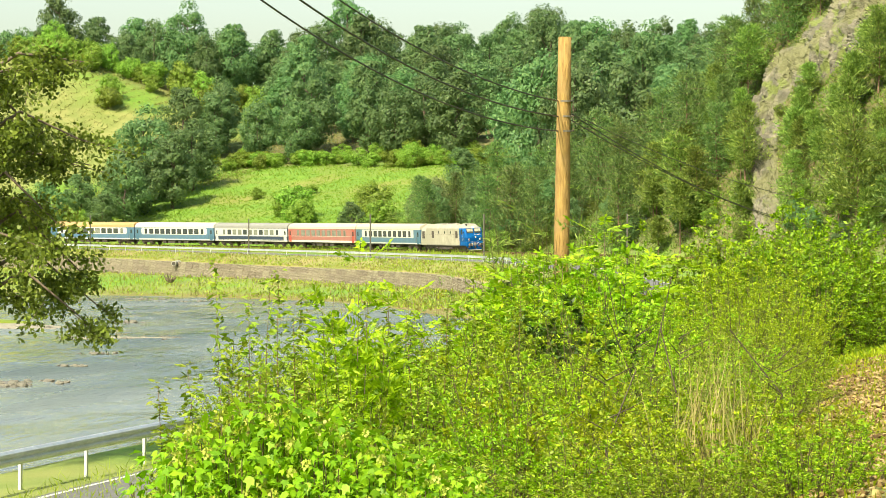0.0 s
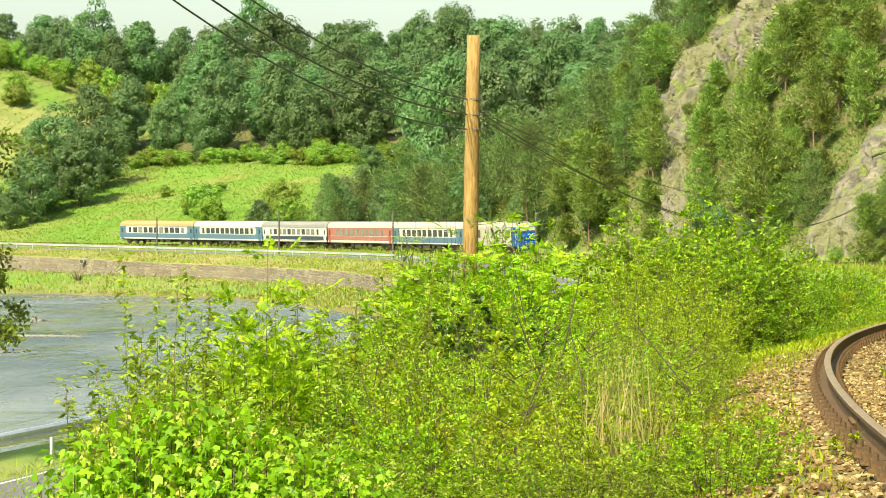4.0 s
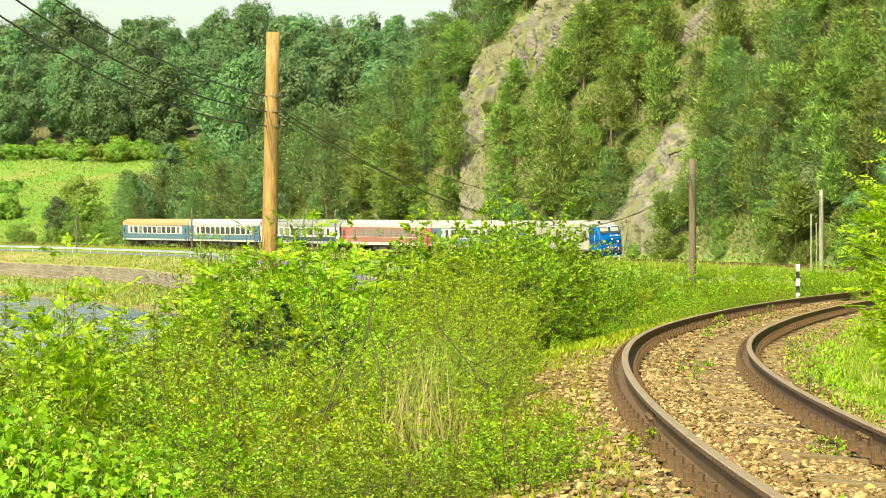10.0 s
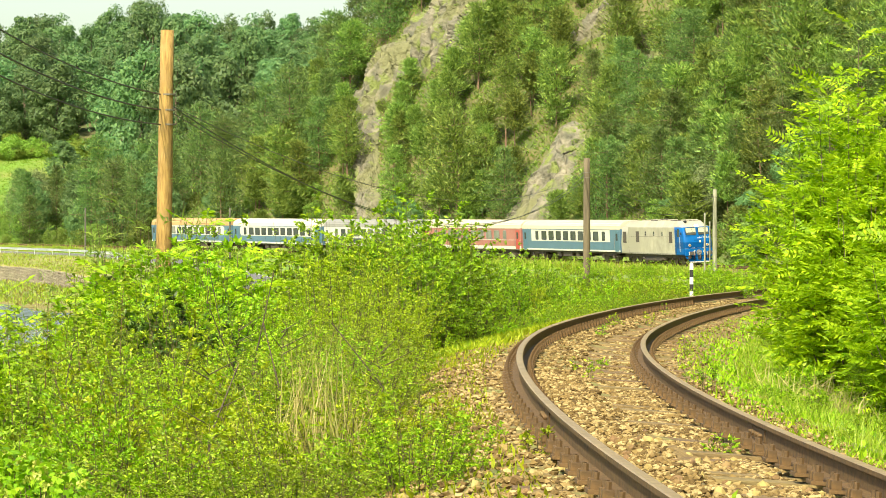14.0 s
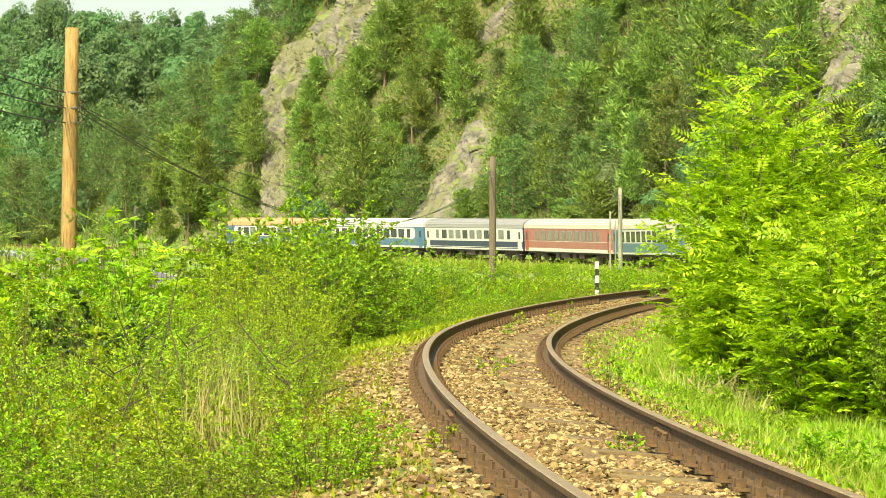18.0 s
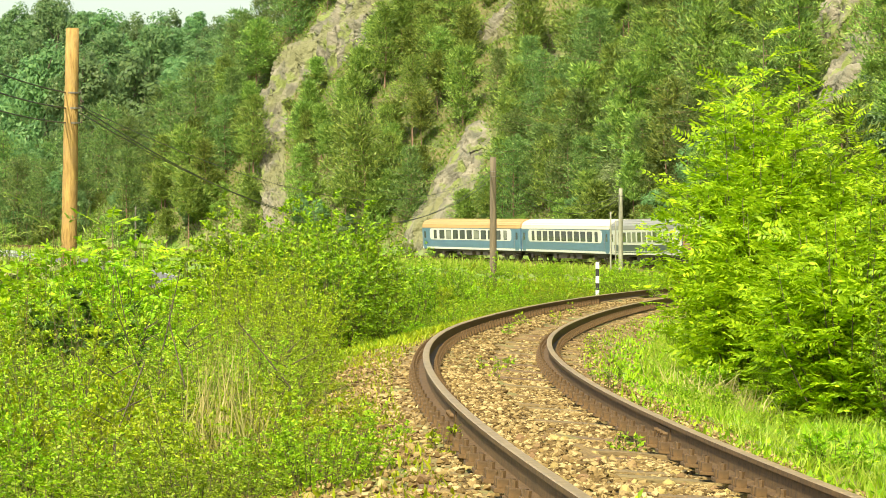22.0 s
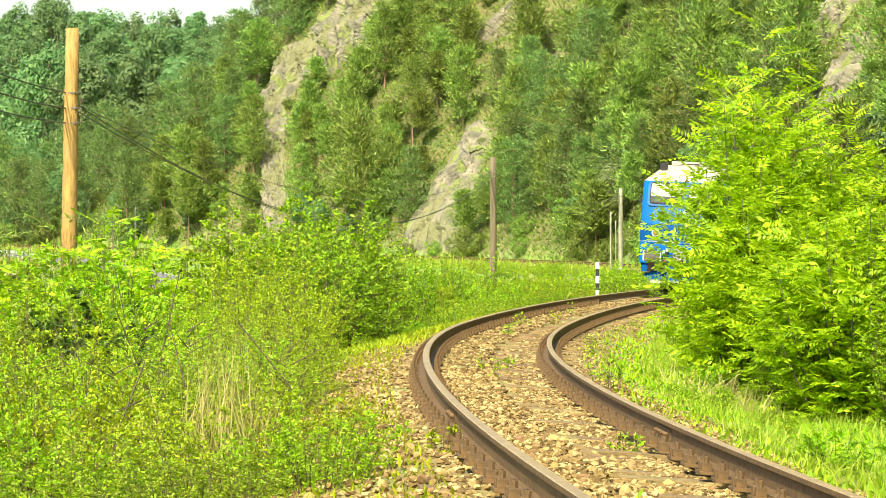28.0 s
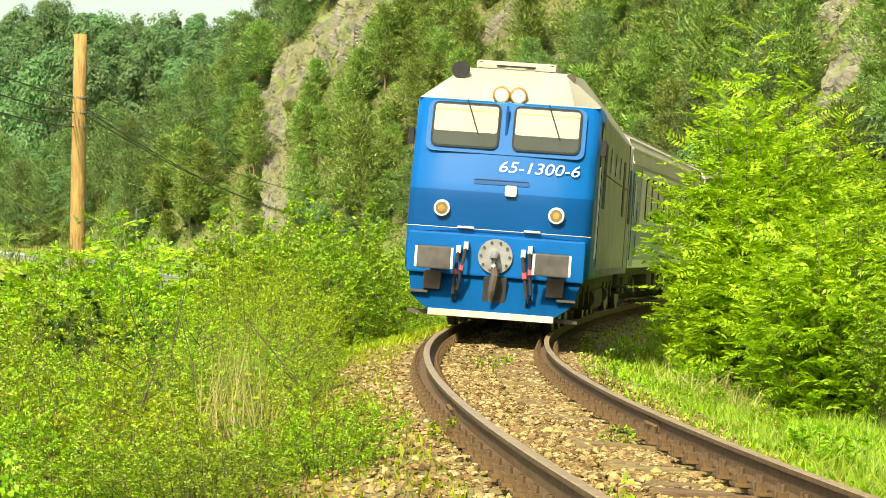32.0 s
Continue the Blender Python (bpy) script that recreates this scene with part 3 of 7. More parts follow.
def shrub(name, label, seed, h, r, n_stems, n_leaves, leaf, width, material, droop=0.0, category="shrub", group="", tall=0.6):
    """A shrub of many thin stems from one root, leafy from low down to the tips."""
    rng = np.random.RandomState(seed)
    ob = thing(name, label, category, group)
    lines, P, D = [], [], []
    for k in range(n_stems):
        a, e = rng.uniform(0, 6.283), r * math.sqrt(rng.uniform(0.02, 1))
        hh = h * (1 - 0.35 * (e / r) ** 2) * rng.uniform(tall, 1.1) * (1.22 if k % 9 == 0 else 1.0)
        b = np.array((math.cos(a) * e * 0.55, math.sin(a) * e * 0.55, -0.15))
        tip = np.array((math.cos(a) * e * 1.1, math.sin(a) * e * 1.1, hh))
        mid = b * 0.5 + tip * 0.5 + rng.normal(size=3) * 0.09 * h
        q = np.linspace(0, 1, 6)[:, None]
        pts = (1 - q) ** 2 * b + 2 * q * (1 - q) * mid + q * q * tip
        lines.append((pts, 0.003 + 0.0026 * h, 0.0015))
        m = n_leaves // n_stems
        sprays = max(4, m // 12)
        ts = rng.uniform(0.06, 1.0, (sprays, 1)) ** 0.75
        cs = (1 - ts) ** 2 * b + 2 * ts * (1 - ts) * mid + ts * ts * tip
        way = unit(rng.normal(size=(sprays, 3)) * np.array((1, 1, 0.3)) + np.array((math.cos(a) * 0.4, math.sin(a) * 0.4, 0.5)))
        ends = cs + way * rng.uniform(0.5, 1.15, (sprays, 1)) * 0.26 * h ** 0.5 * (1.2 - 0.75 * ts)
        lines += [((cs[i], ends[i]), 0.0028, 0.0012) for i in range(0, sprays, 2)]
        pick = rng.randint(0, sprays, m)
        w = rng.uniform(0.12, 1.05, (m, 1))
        side = unit(np.cross(way[pick], rng.normal(size=(m, 3)) * 0.5 + np.array((0, 0, 1.0)))) * rng.choice([-1.0, 1.0], (m, 1))
        P.append(cs[pick] * (1 - w) + ends[pick] * w + rng.normal(size=(m, 3)) * 0.008)
        D.append(side + way[pick] * 0.8 + 0.35 * rng.normal(size=(m, 3)) + np.array((0, 0, 0.15 - droop)))
    tagged(part("branching_stem", stems_mesh("branching_stem", lines, twig_mat, 4), None, ob), kind="stuff")
    P, D = np.concatenate(P), np.concatenate(D)
    part("foliage", blades("foliage", P, D, leaf * rng.uniform(0.6, 1.35, len(P)), width * rng.uniform(0.7, 1.25, len(P)), material, rng, 0.1, np.array((0.0, -0.25, 0.8)) + 0.35 * rng.normal(size=(len(P), 3))), None, ob)
    return ob


def pinnate(rng, base, way, length, pairs, leaf, P, D, F, lines):
    """One compound leaf: a rib with leaflets in pairs."""
    way = unit(np.asarray(way, float))
    side = unit(np.cross(way, rng.normal(size=3) * 0.4 + np.array((0, 0, 1))))
    up = np.cross(side, way)
    lines.append(([base, base + way * length * 0.55 + up * 0.02, base + way * length - up * length * 0.12], 0.004, 0.0015))
    for k in range(pairs):
        t = 0.25 + 0.75 * k / (pairs - 1)
        c = base + way * length * t - up * length * 0.12 * t * t
        for s in (-1, 1):
            P.append(c)
            D.append(side * s + way * 0.55 - up * 0.15)
            F.append(up)
    P.append(base + way * length - up * length * 0.12)
    D.append(way)
    F.append(up)


def ash_tree(name, label, seed, h, r, shoots, per_shoot, leaf=0.3, leaflet=0.085):
    """A young many-stemmed tree with long feathered leaves on upright shoots."""
    rng = np.random.RandomState(seed)
    ob = thing(name, label, "tree")
    lines, ribs, P, D, F = [], [], [], [], []
    for k in range(shoots):
        a, e = k * 2.4 + rng.uniform(-0.3, 0.3), r * math.sqrt((k + 0.4) / shoots)
        hh = h * (1 - 0.42 * (e / r) ** 1.6) * rng.uniform(0.72, 1.0) if k else h
        b, tip = np.array((math.cos(a) * e * 0.22, math.sin(a) * e * 0.22, -0.3)), np.array((math.cos(a) * e, math.sin(a) * e, hh))
        mid = np.array((math.cos(a) * e * 0.8, math.sin(a) * e * 0.8, hh * 0.45))
        q = np.linspace(0, 1, 7)[:, None]
        lines.append(((1 - q) ** 2 * b + 2 * q * (1 - q) * mid + q * q * tip, 0.006 + 0.0028 * h * (1 if k else 1.8), 0.003))
        for t in 0.06 + 0.94 * (np.arange(per_shoot) + 0.5) / per_shoot:
            c = (1 - t) ** 2 * b + 2 * t * (1 - t) * mid + t * t * tip
            az = rng.uniform(0, 6.283)
            out = np.array((math.cos(az), math.sin(az), rng.uniform(-0.15, 0.75) + 0.8 * max(0, t - 0.85)))
            start = c + out * rng.uniform(0.0, 0.5) * (1.12 - t)
            pinnate(rng, start, out, leaf * rng.uniform(0.7, 1.25), 7, leaflet, P, D, F, ribs)
    trunk = part("trunk", stems_mesh("trunk", lines, bark_mat, 5), None, ob)
    P, D, F = np.array(P), np.array(D), np.array(F)
    part("crown", blades("crown", P, D, leaflet * rng.uniform(0.8, 1.35, len(P)), leaflet * 0.42 * rng.uniform(0.8, 1.2, len(P)), ash_leaf, rng, 0.06, F), None, ob)
    return ob


def place(ob, x, y, turn=0.0, size=1.0, up=0.0, tall=1.0):
    return Matrix.LocRotScale((x, y, ground_at(x, y) + up), Euler((0, 0, turn)), (size, size, size * tall))


def copy_thing_at(o, m):
    """copy_thing() for an original that may itself be scaled already."""
    c = copy_thing(o, Matrix.Identity(4))
    c.matrix_basis = m
    return c


def spread(originals, spots, rng, label=None):
    """Set the originals on the first spots and copies on the others; spots of (x, y, size, tall)."""
    zs = height(np.array([s[0] for s in spots]), np.array([s[1] for s in spots]))
    for k, (x, y, size, tall) in enumerate(spots):
        m = Matrix.LocRotScale((x, y, float(zs[k]) - 0.05), Euler((0, 0, rng.uniform(0, 6.283))), (size, size, size * tall))
        o = originals[k % len(originals)]
        if k < len(originals):
            o.matrix_basis = m
        else:
            copy_thing_at(o, m)


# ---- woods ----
BROADS = [broad_tree("broadleaf_tree", "leafy green tree of the hillside wood", 200 + k, (14, 16, 12, 15, 10, 13)[k], (4.6, 5.2, 4.4, 4.0, 4.2, 5.0)[k], (52, 58, 46, 54, 44, 50)[k], 150, 0.50, hazed_leaf, "tree", "trees of the hillside wood") for k in range(6)]
HEDGE = [broad_tree("hedge_bush", "yellow-green bush on the edge of the meadow", 220 + k, (4.2, 3.4, 5.2)[k], (2.5, 2.4, 2.6)[k], 26, 170, 0.30, hedge_leaf, "bush", "bushes round the meadow") for k in range(3)]
SLOPE_SHRUBS = [broad_tree("hillside_bush", "low leafy bush on the slope", 300 + k, (3.2, 2.6, 4.0)[k], (1.8, 1.7, 1.9)[k], 22, 130, 0.18, slope_leaf, "bush", "bushes on the slope") for k in range(3)]
PINES = [pine_tree("pine_tree", "light green pine on the steep rocky slope", 100 + k, (10, 12, 9, 11, 8)[k], (2.1, 2.3, 1.9, 2.0, 1.7)[k], (15, 17, 14, 16, 13)[k], "pines on the slope", pine_leaf, (0.2, 0.35, 0.16, 0.3, 0.12)[k]) for k in range(5)]
DEEP_PINES = [pine_tree("dark_pine", "dense dark green pine at the foot of the slope", 120 + k, (11, 13, 9.5, 12)[k], (2.9, 3.1, 2.7, 2.6)[k], (18, 20, 16, 19)[k], "dark pines on the slope", deep_pine_leaf, (0.08, 0.14, 0.05, 0.1)[k]) for k in range(4)]
YOUNG = [pine_tree("young_pine", "slim young pine with a bare thin trunk", 330 + k, (6.5, 5.5, 7.5)[k], (1.15, 1.05, 1.25)[k], (13, 12, 14)[k], "young pines on the slope", pine_leaf, (0.4, 0.25, 0.45)[k]) for k in range(3)]


def hill_spots(u, q):
    """Ground positions q metres beyond the hillside foot of the line at stations u."""
    u, q = np.asarray(u, float), np.asarray(q, float)
    h = np.interp(u, TU, t_head)
    return np.interp(u, TU, TX) + np.cos(h) * (7 + q), np.interp(u, TU, TY) + np.sin(h) * (7 + q)


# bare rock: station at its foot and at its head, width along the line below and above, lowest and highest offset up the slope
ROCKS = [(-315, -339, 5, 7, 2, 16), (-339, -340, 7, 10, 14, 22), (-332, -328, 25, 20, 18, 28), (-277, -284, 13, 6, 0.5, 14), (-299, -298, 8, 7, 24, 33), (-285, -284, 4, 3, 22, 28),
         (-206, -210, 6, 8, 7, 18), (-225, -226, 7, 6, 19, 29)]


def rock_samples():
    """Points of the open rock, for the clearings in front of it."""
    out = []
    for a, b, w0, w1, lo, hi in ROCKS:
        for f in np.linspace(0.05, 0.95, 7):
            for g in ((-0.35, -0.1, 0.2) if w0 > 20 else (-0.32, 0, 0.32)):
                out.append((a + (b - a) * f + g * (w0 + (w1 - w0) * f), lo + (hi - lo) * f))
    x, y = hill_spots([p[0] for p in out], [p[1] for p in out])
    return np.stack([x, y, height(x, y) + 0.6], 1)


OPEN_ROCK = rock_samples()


def in_clearing(x, y, tall, wide):
    """True where a tree would stand on the bare rock or right before it, on the valley side."""
    way = unit(OPEN_ROCK[:, :2])
    d = OPEN_ROCK[:, :2] - np.array((x, y))
    along = np.sum(d * way, 1)
    across = abs(d[:, 0] * way[:, 1] - d[:, 1] * way[:, 0])
    return bool(np.any((along > -1.5) & (along < 13) & (across < wide * 0.8) & (ground_at(x, y) + tall > OPEN_ROCK[:, 2])))


def scatter(n, rng, pick, gap, tall, wide, sizes=(0.8, 1.25)):
    """Up to n spots (x, y, size, stretch) from pick(), apart from each other and clear of the rock."""
    out = []
    for k in range(n * 12):
        if len(out) >= n:
            break
        u, q = pick(rng)
        x, y = (float(v[0]) for v in hill_spots([u], [q]))
        size = rng.uniform(*sizes)
        if any((x - a[0]) ** 2 + (y - a[1]) ** 2 < gap * gap for a in out) or in_clearing(x, y, tall * size, wide * size):
            continue
        out.append((x, y, size, rng.uniform(0.85, 1.15)))
    return out


rng = np.random.RandomState(7)
spread(PINES, scatter(210, rng, lambda r: (r.uniform(-352, -168), 46 * r.uniform(0, 1) ** 0.8), 3.0, 10, 1.5), rng)
spread(DEEP_PINES, scatter(80, rng, lambda r: (r.uniform(-440, -340), 46 * r.uniform(0, 1) ** 0.9), 3.6, 11, 2.2) + scatter(46, rng, lambda r: (r.uniform(-286, -222), r.uniform(2.5, 17)), 3.2, 11, 2.2, (0.6, 0.95)), rng)
spread(YOUNG, scatter(280, rng, lambda r: (r.uniform(-356, -166), 48 * r.uniform(0, 1)), 1.6, 6.5, 0.9), rng)
spots = []
for k in range(9000):
    if len(spots) >= 250:
        break
    u, q = rng.uniform(-665, -400), 86 + 119 * rng.uniform(0, 1) ** 1.3
    if u > -460:
        q = rng.uniform(34, 200)
    elif u > -500:
        q = rng.uniform(72, 200)
    if u < -568 and q < 134:
        continue
    if any((u - a) ** 2 + (q - b) ** 2 < 40 for a, b, *_ in spots):
        continue
    spots.append((u, q, rng.uniform(0.95, 1.45), rng.uniform(0.85, 1.25)))
# along the line's far side: the tall group behind the last carriages, the foot of the hill, the bend's near end
for u, q, size, tall in ((-540, 28, 1.35, 1.0), (-546, 40, 1.4, 1.05), (-534, 20, 1.05, 0.9), (-556, 50, 0.8, 0.9), (-550, 26, 0.8, 1.0), (-536, 36, 1.2, 0.9), (-552, 64, 0.9, 0.9), (-545, 54, 1.2, 0.9), (-534, 14, 0.6, 0.9), (-548, 14, 0.7, 0.9),
                         (-560, 22, 0.6, 0.9), (-468, 40, 0.8, 0.9), (-464, 52, 0.9, 0.9), (-470, 64, 0.9, 0.9), (-458, 8, 0.5, 1.0), (-432, 8, 0.6, 1), (-424, 12, 0.75, 1), (-420, 20, 0.8, 1),
                         (-412, 6, 0.55, 1), (-404, 9, 0.6, 1), (-396, 4, 0.5, 1), (-388, 7, 0.6, 1), (-436, 30, 0.8, 1), (-444, 40, 0.9, 1), (-229, 3, 0.42, 0.9), (-222, 5, 0.5, 1.0), (-214, 3, 0.45, 1.0), (-206, 3, 0.4, 1.0),
                         (-198, 6, 0.5, 1.0), (-245, 2, 0.4, 0.8), (-190, 4, 0.55, 1.0), (-182, 6, 0.6, 1.0), (-172, 4, 0.6, 1.0), (-304, 2, 0.3, 1.0), (-296, 1.5, 0.28, 1.0),
                         (-340, 3, 0.35, 1), (-352, 2, 0.35, 1), (-310, 3, 0.3, 1), (-362, 4, 0.4, 1), (-374, 3, 0.4, 1)):
    spots.append((u, q, size, tall))
px, py = hill_spots([s[0] for s in spots], [s[1] for s in spots])
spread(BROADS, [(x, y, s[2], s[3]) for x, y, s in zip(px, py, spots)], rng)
# bushes: the hedge under the wood, the top of the dry hill, single bushes in the meadow and along its foot
spots = [(-496, 26, 1.7, 0.9), (-490, 22, 1.3, 1.0), (-503, 30, 1.2, 0.8), (-476, 26, 1.5, 1.0), (-470, 22, 1.4, 1.0), (-481, 30, 1.0, 1.2), (-464, 18, 1.2, 1.0), (-460, 26, 1.3, 1.2), (-524, 46, 0.6, 0.8), (-516, 52, 0.6, 0.8),
         (-592, 104, 1.5, 0.9), (-594, 108, 1.2, 0.9), (-582, 84, 0.8, 0.7), (-546, 78, 0.7, 1.4), (-560, 84, 0.8, 1.1), (-508, 40, 0.5, 1.3)]
for k in range(44):
    spots.append((rng.uniform(-620, -566), rng.uniform(119, 134), rng.uniform(0.9, 1.6), rng.uniform(0.8, 1.2)))
for k in range(84):
    u = rng.uniform(-566, -478)
    spots.append((u, 79 + rng.uniform(0, 15) - 0.28 * max(0, u + 520), rng.uniform(0.7, 1.2), rng.uniform(0.55, 0.9)))
for k in range(40):
    spots.append((rng.uniform(-610, -535), rng.uniform(2, 22), rng.uniform(0.6, 1.3), rng.uniform(0.7, 1.0)))
px, py = hill_spots([s[0] for s in spots], [s[1] for s in spots])
spread(HEDGE, [(x, y, s[2], s[3]) for x, y, s in zip(px, py, spots)], rng)
spread(SLOPE_SHRUBS, scatter(290, rng, lambda r: (r.uniform(-470, -165), r.uniform(-1.5, 9) if r.uniform() < 0.5 else r.uniform(9, 48)), 1.2, 2.6, 1.3, (0.5, 1.25)) + [(float(x), float(y), 0.42 * t, 0.9) for x, y, t in zip(*hill_spots([-339, -333, -336, -326, -321, -318, -330, -340, -325, -314, -336, -280, -283], [14, 17, 20, 20, 22, 19, 24, 21, 26, 25, 10, 9, 12]), (1, 1.2, 0.8, 1.3, 1.1, 1.4, 1.2, 0.9, 1.3, 1.2, 0.7, 0.7, 0.8))], rng)
willow = broad_tree("willow_tree", "round grey-green willow behind the railway line", 400, 8.5, 5.2, 60, 260, 0.30, willow_leaf)
x, y = hill_spots([-446], [17])
willow.matrix_basis = place(willow, float(x[0]), float(y[0]))
x, y = hill_spots([-238], [3.5])
sallow = copy_thing_at(willow, place(willow, float(x[0]), float(y[0]), 1.0, 0.62, 0.0, 1.15))
tagged(sallow, "pale green spreading sallow at the foot of the slope", "tree")

# ---- rock faces ----
def rock_mat():
    """Grey limestone: ochre and grey patches, upright stains, and open cracks."""
    if "limestone" in MATS:
        return MATS["limestone"]
    m = bpy.data.materials.new("limestone")
    MATS["limestone"] = m
    m.use_nodes = True
    n, l = m.node_tree.nodes, m.node_tree.links
    b = n["Principled BSDF"]
    b.inputs["Roughness"].default_value = 0.95
    tc, mp = n.new("ShaderNodeTexCoord"), n.new("ShaderNodeMapping")
    mp.inputs["Scale"].default_value = (1.0, 1.0, 0.3)
    l.new(tc.outputs["Object"], mp.inputs["Vector"])

    def nz(scale, lo, hi, src, detail=9):
        z = n.new("ShaderNodeTexNoise")
        z.inputs["Scale"].default_value, z.inputs["Detail"].default_value = scale, detail
        l.new(src, z.inputs["Vector"])
        r = n.new("ShaderNodeMapRange")
        r.inputs["From Min"].default_value, r.inputs["From Max"].default_value = lo, hi
        l.new(z.outputs["Fac"], r.inputs["Value"])
        return r.outputs[0]

    def mix(f, a, c):
        x = n.new("ShaderNodeMix")
        x.data_type = "RGBA"
        l.new(f, x.inputs["Factor"])
        for k, v in (("A", a), ("B", c)):
            if isinstance(v, tuple):
                x.inputs[k].default_value = (*v, 1)
            else:
                l.new(v, x.inputs[k])
        return x.outputs["Result"]

    o = tc.outputs["Object"]
    col = mix(nz(0.4, 0.38, 0.62, o), (0.225, 0.205, 0.145), (0.115, 0.108, 0.075))
    col = mix(nz(0.8, 0.5, 0.68, mp.outputs[0]), col, (0.10, 0.10, 0.07))
    col = mix(nz(0.5, 0.52, 0.6, o), col, (0.15, 0.18, 0.05))
    col = mix(nz(0.13, 0.5, 0.62, o), col, (0.15, 0.15, 0.07))
    v = n.new("ShaderNodeTexVoronoi")
    v.feature = "DISTANCE_TO_EDGE"
    v.inputs["Scale"].default_value = 0.3
    warp = n.new("ShaderNodeVectorMath")
    zz = n.new("ShaderNodeTexNoise")
    zz.inputs["Scale"].default_value = 0.9
    l.new(o, zz.inputs["Vector"])
    l.new(mp.outputs[0], warp.inputs[0])
    l.new(zz.outputs["Color"], warp.inputs[1])
    l.new(warp.outputs[0], v.inputs["Vector"])
    cr = n.new("ShaderNodeMapRange")
    cr.inputs["From Min"].default_value, cr.inputs["From Max"].default_value = 0.0, 0.09
    l.new(v.outputs["Distance"], cr.inputs["Value"])
    b1, b2 = n.new("ShaderNodeBump"), n.new("ShaderNodeBump")
    b1.inputs["Strength"].default_value, b1.inputs["Distance"].default_value = 0.5, 0.5
    b2.inputs["Strength"].default_value, b2.inputs["Distance"].default_value = 0.9, 0.3
    l.new(cr.outputs[0], b1.inputs["Height"])
    l.new(nz(2.2, 0, 1, o, 12), b2.inputs["Height"])
    l.new(b1.outputs[0], b2.inputs["Normal"])
    l.new(b2.outputs[0], b.inputs["Normal"])
    l.new(col, b.inputs["Base Color"])
    return m


def rock_face(u_low, u_high, wide, wide_top, lo, hi, seed, broken=1.0):
    rng = np.random.RandomState(seed)
    nu, nq = 56, 76
    uu, qq = np.meshgrid(np.linspace(-1, 1, nu), np.linspace(0, 1, nq))
    edge = 1 + 0.25 * waves(uu * 6, qq * 6, 5, seed) + 0.12 * waves(uu * 6, qq * 6, 1.6, seed + 1)
    us, qs = u_low + (u_high - u_low) * qq + uu * (wide + (wide_top - wide) * qq) / 2 * edge, lo + (hi - lo) * qq
    x, y = hill_spots(us.ravel(), qs.ravel())
    z = height(x, y)
    h = np.interp(us.ravel(), TU, t_head)
    out = np.stack([-np.cos(h) * 0.8, -np.sin(h) * 0.8, np.full(h.shape, 0.6)], 1)
    rim = np.clip(1.25 - np.maximum(abs(uu), abs(qq * 2 - 1)) ** 3 * 1.6, -0.35, 1).ravel()
    a, b = us.ravel(), qs.ravel()
    crack = np.round(waves(a, b, 5.0, seed + 3) * 2.2) / 2.2 * 0.8 + 0.6 * waves(a * 2.4, b, 4.5, seed + 4) + np.round(waves(a * 1.6, b * 0.7, 2.2, seed + 6) * 3) / 3 * 0.3 + 0.15 * waves(a, b, 1.1, seed + 5)
    p = np.stack([x, y, z], 1) + out * (rim * 1.1 + crack * broken * np.clip(rim + 0.3, 0, 1))[:, None]
    idx = np.arange(nu * nq).reshape(nq, nu)
    f = np.stack([idx[:-1, :-1].ravel(), idx[:-1, 1:].ravel(), idx[1:, 1:].ravel(), idx[1:, :-1].ravel()], 1)
    ob = new("rock_face", mesh_from("rock_face", p, f.tolist(), rock_mat()))
    tagged(ob, "bare grey limestone cliff between the pines", "rock", "cliffs on the slope")
    return ob


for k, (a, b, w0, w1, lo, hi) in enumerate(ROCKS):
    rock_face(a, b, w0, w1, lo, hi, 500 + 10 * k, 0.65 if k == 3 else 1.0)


# undergrowth on the steep slope and long grass on the hill, as one growth each
def slope_cover(name, label, seed, n, u0, u1, q0, q1, lo, hi, wide, material, category):
    r = np.random.RandomState(seed)
    u, q = r.uniform(u0, u1, n), r.uniform(q0, q1, n)
    keep = np.ones(n, bool)
    for x0, x1, w0, w1, lo_, hi_ in ROCKS:
        f = (q - lo_) / (hi_ - lo_)
        keep &= ~((f > 0) & (f < 1) & (abs(u - (x0 + (x1 - x0) * f)) < 0.4 * (w0 + (w1 - w0) * f)))
    u, q = u[keep], q[keep]
    x, y = hill_spots(u, q)
    P = np.stack([x, y, height(x, y)], 1)
    D = r.normal(size=(len(u), 3)) * np.array((0.8, 0.8, 0.3)) + np.array((-0.3, -0.5, 0.8))
    N = r.normal(size=(len(u), 3)) * 0.4 + np.array((-0.5, -0.6, 0.6))
    ob = new(name, blades(name, P, D, r.uniform(lo, hi, len(u)), wide * r.uniform(0.6, 1.4, len(u)), material, r, 0.1, N, 3))
    return tagged(ob, label, category, kind="stuff")


slope_cover("undergrowth", "green undergrowth and brush on the rocky slope", 450, 230000, -432, -165, -1, 48, 0.2, 0.6, 0.2, slope_leaf, "undergrowth")
slope_cover("undergrowth", "brownish dry brush on the rocky slope", 451, 60000, -432, -165, -1, 48, 0.2, 0.55, 0.13, leaf_mat("dry_brush", (0.19, 0.15, 0.07), (0.23, 0.20, 0.075), (0.17, 0.19, 0.05), 0.3, 0.1), "undergrowth")
slope_cover("hill_grass", "tall pale grass on the dry hill", 452, 42000, -640, -545, 2, 132, 0.3, 0.8, 0.22, leaf_mat("hill_straw", (0.19, 0.21, 0.055), (0.25, 0.245, 0.075), (0.17, 0.21, 0.045), 0.35, 0.1), "grass")
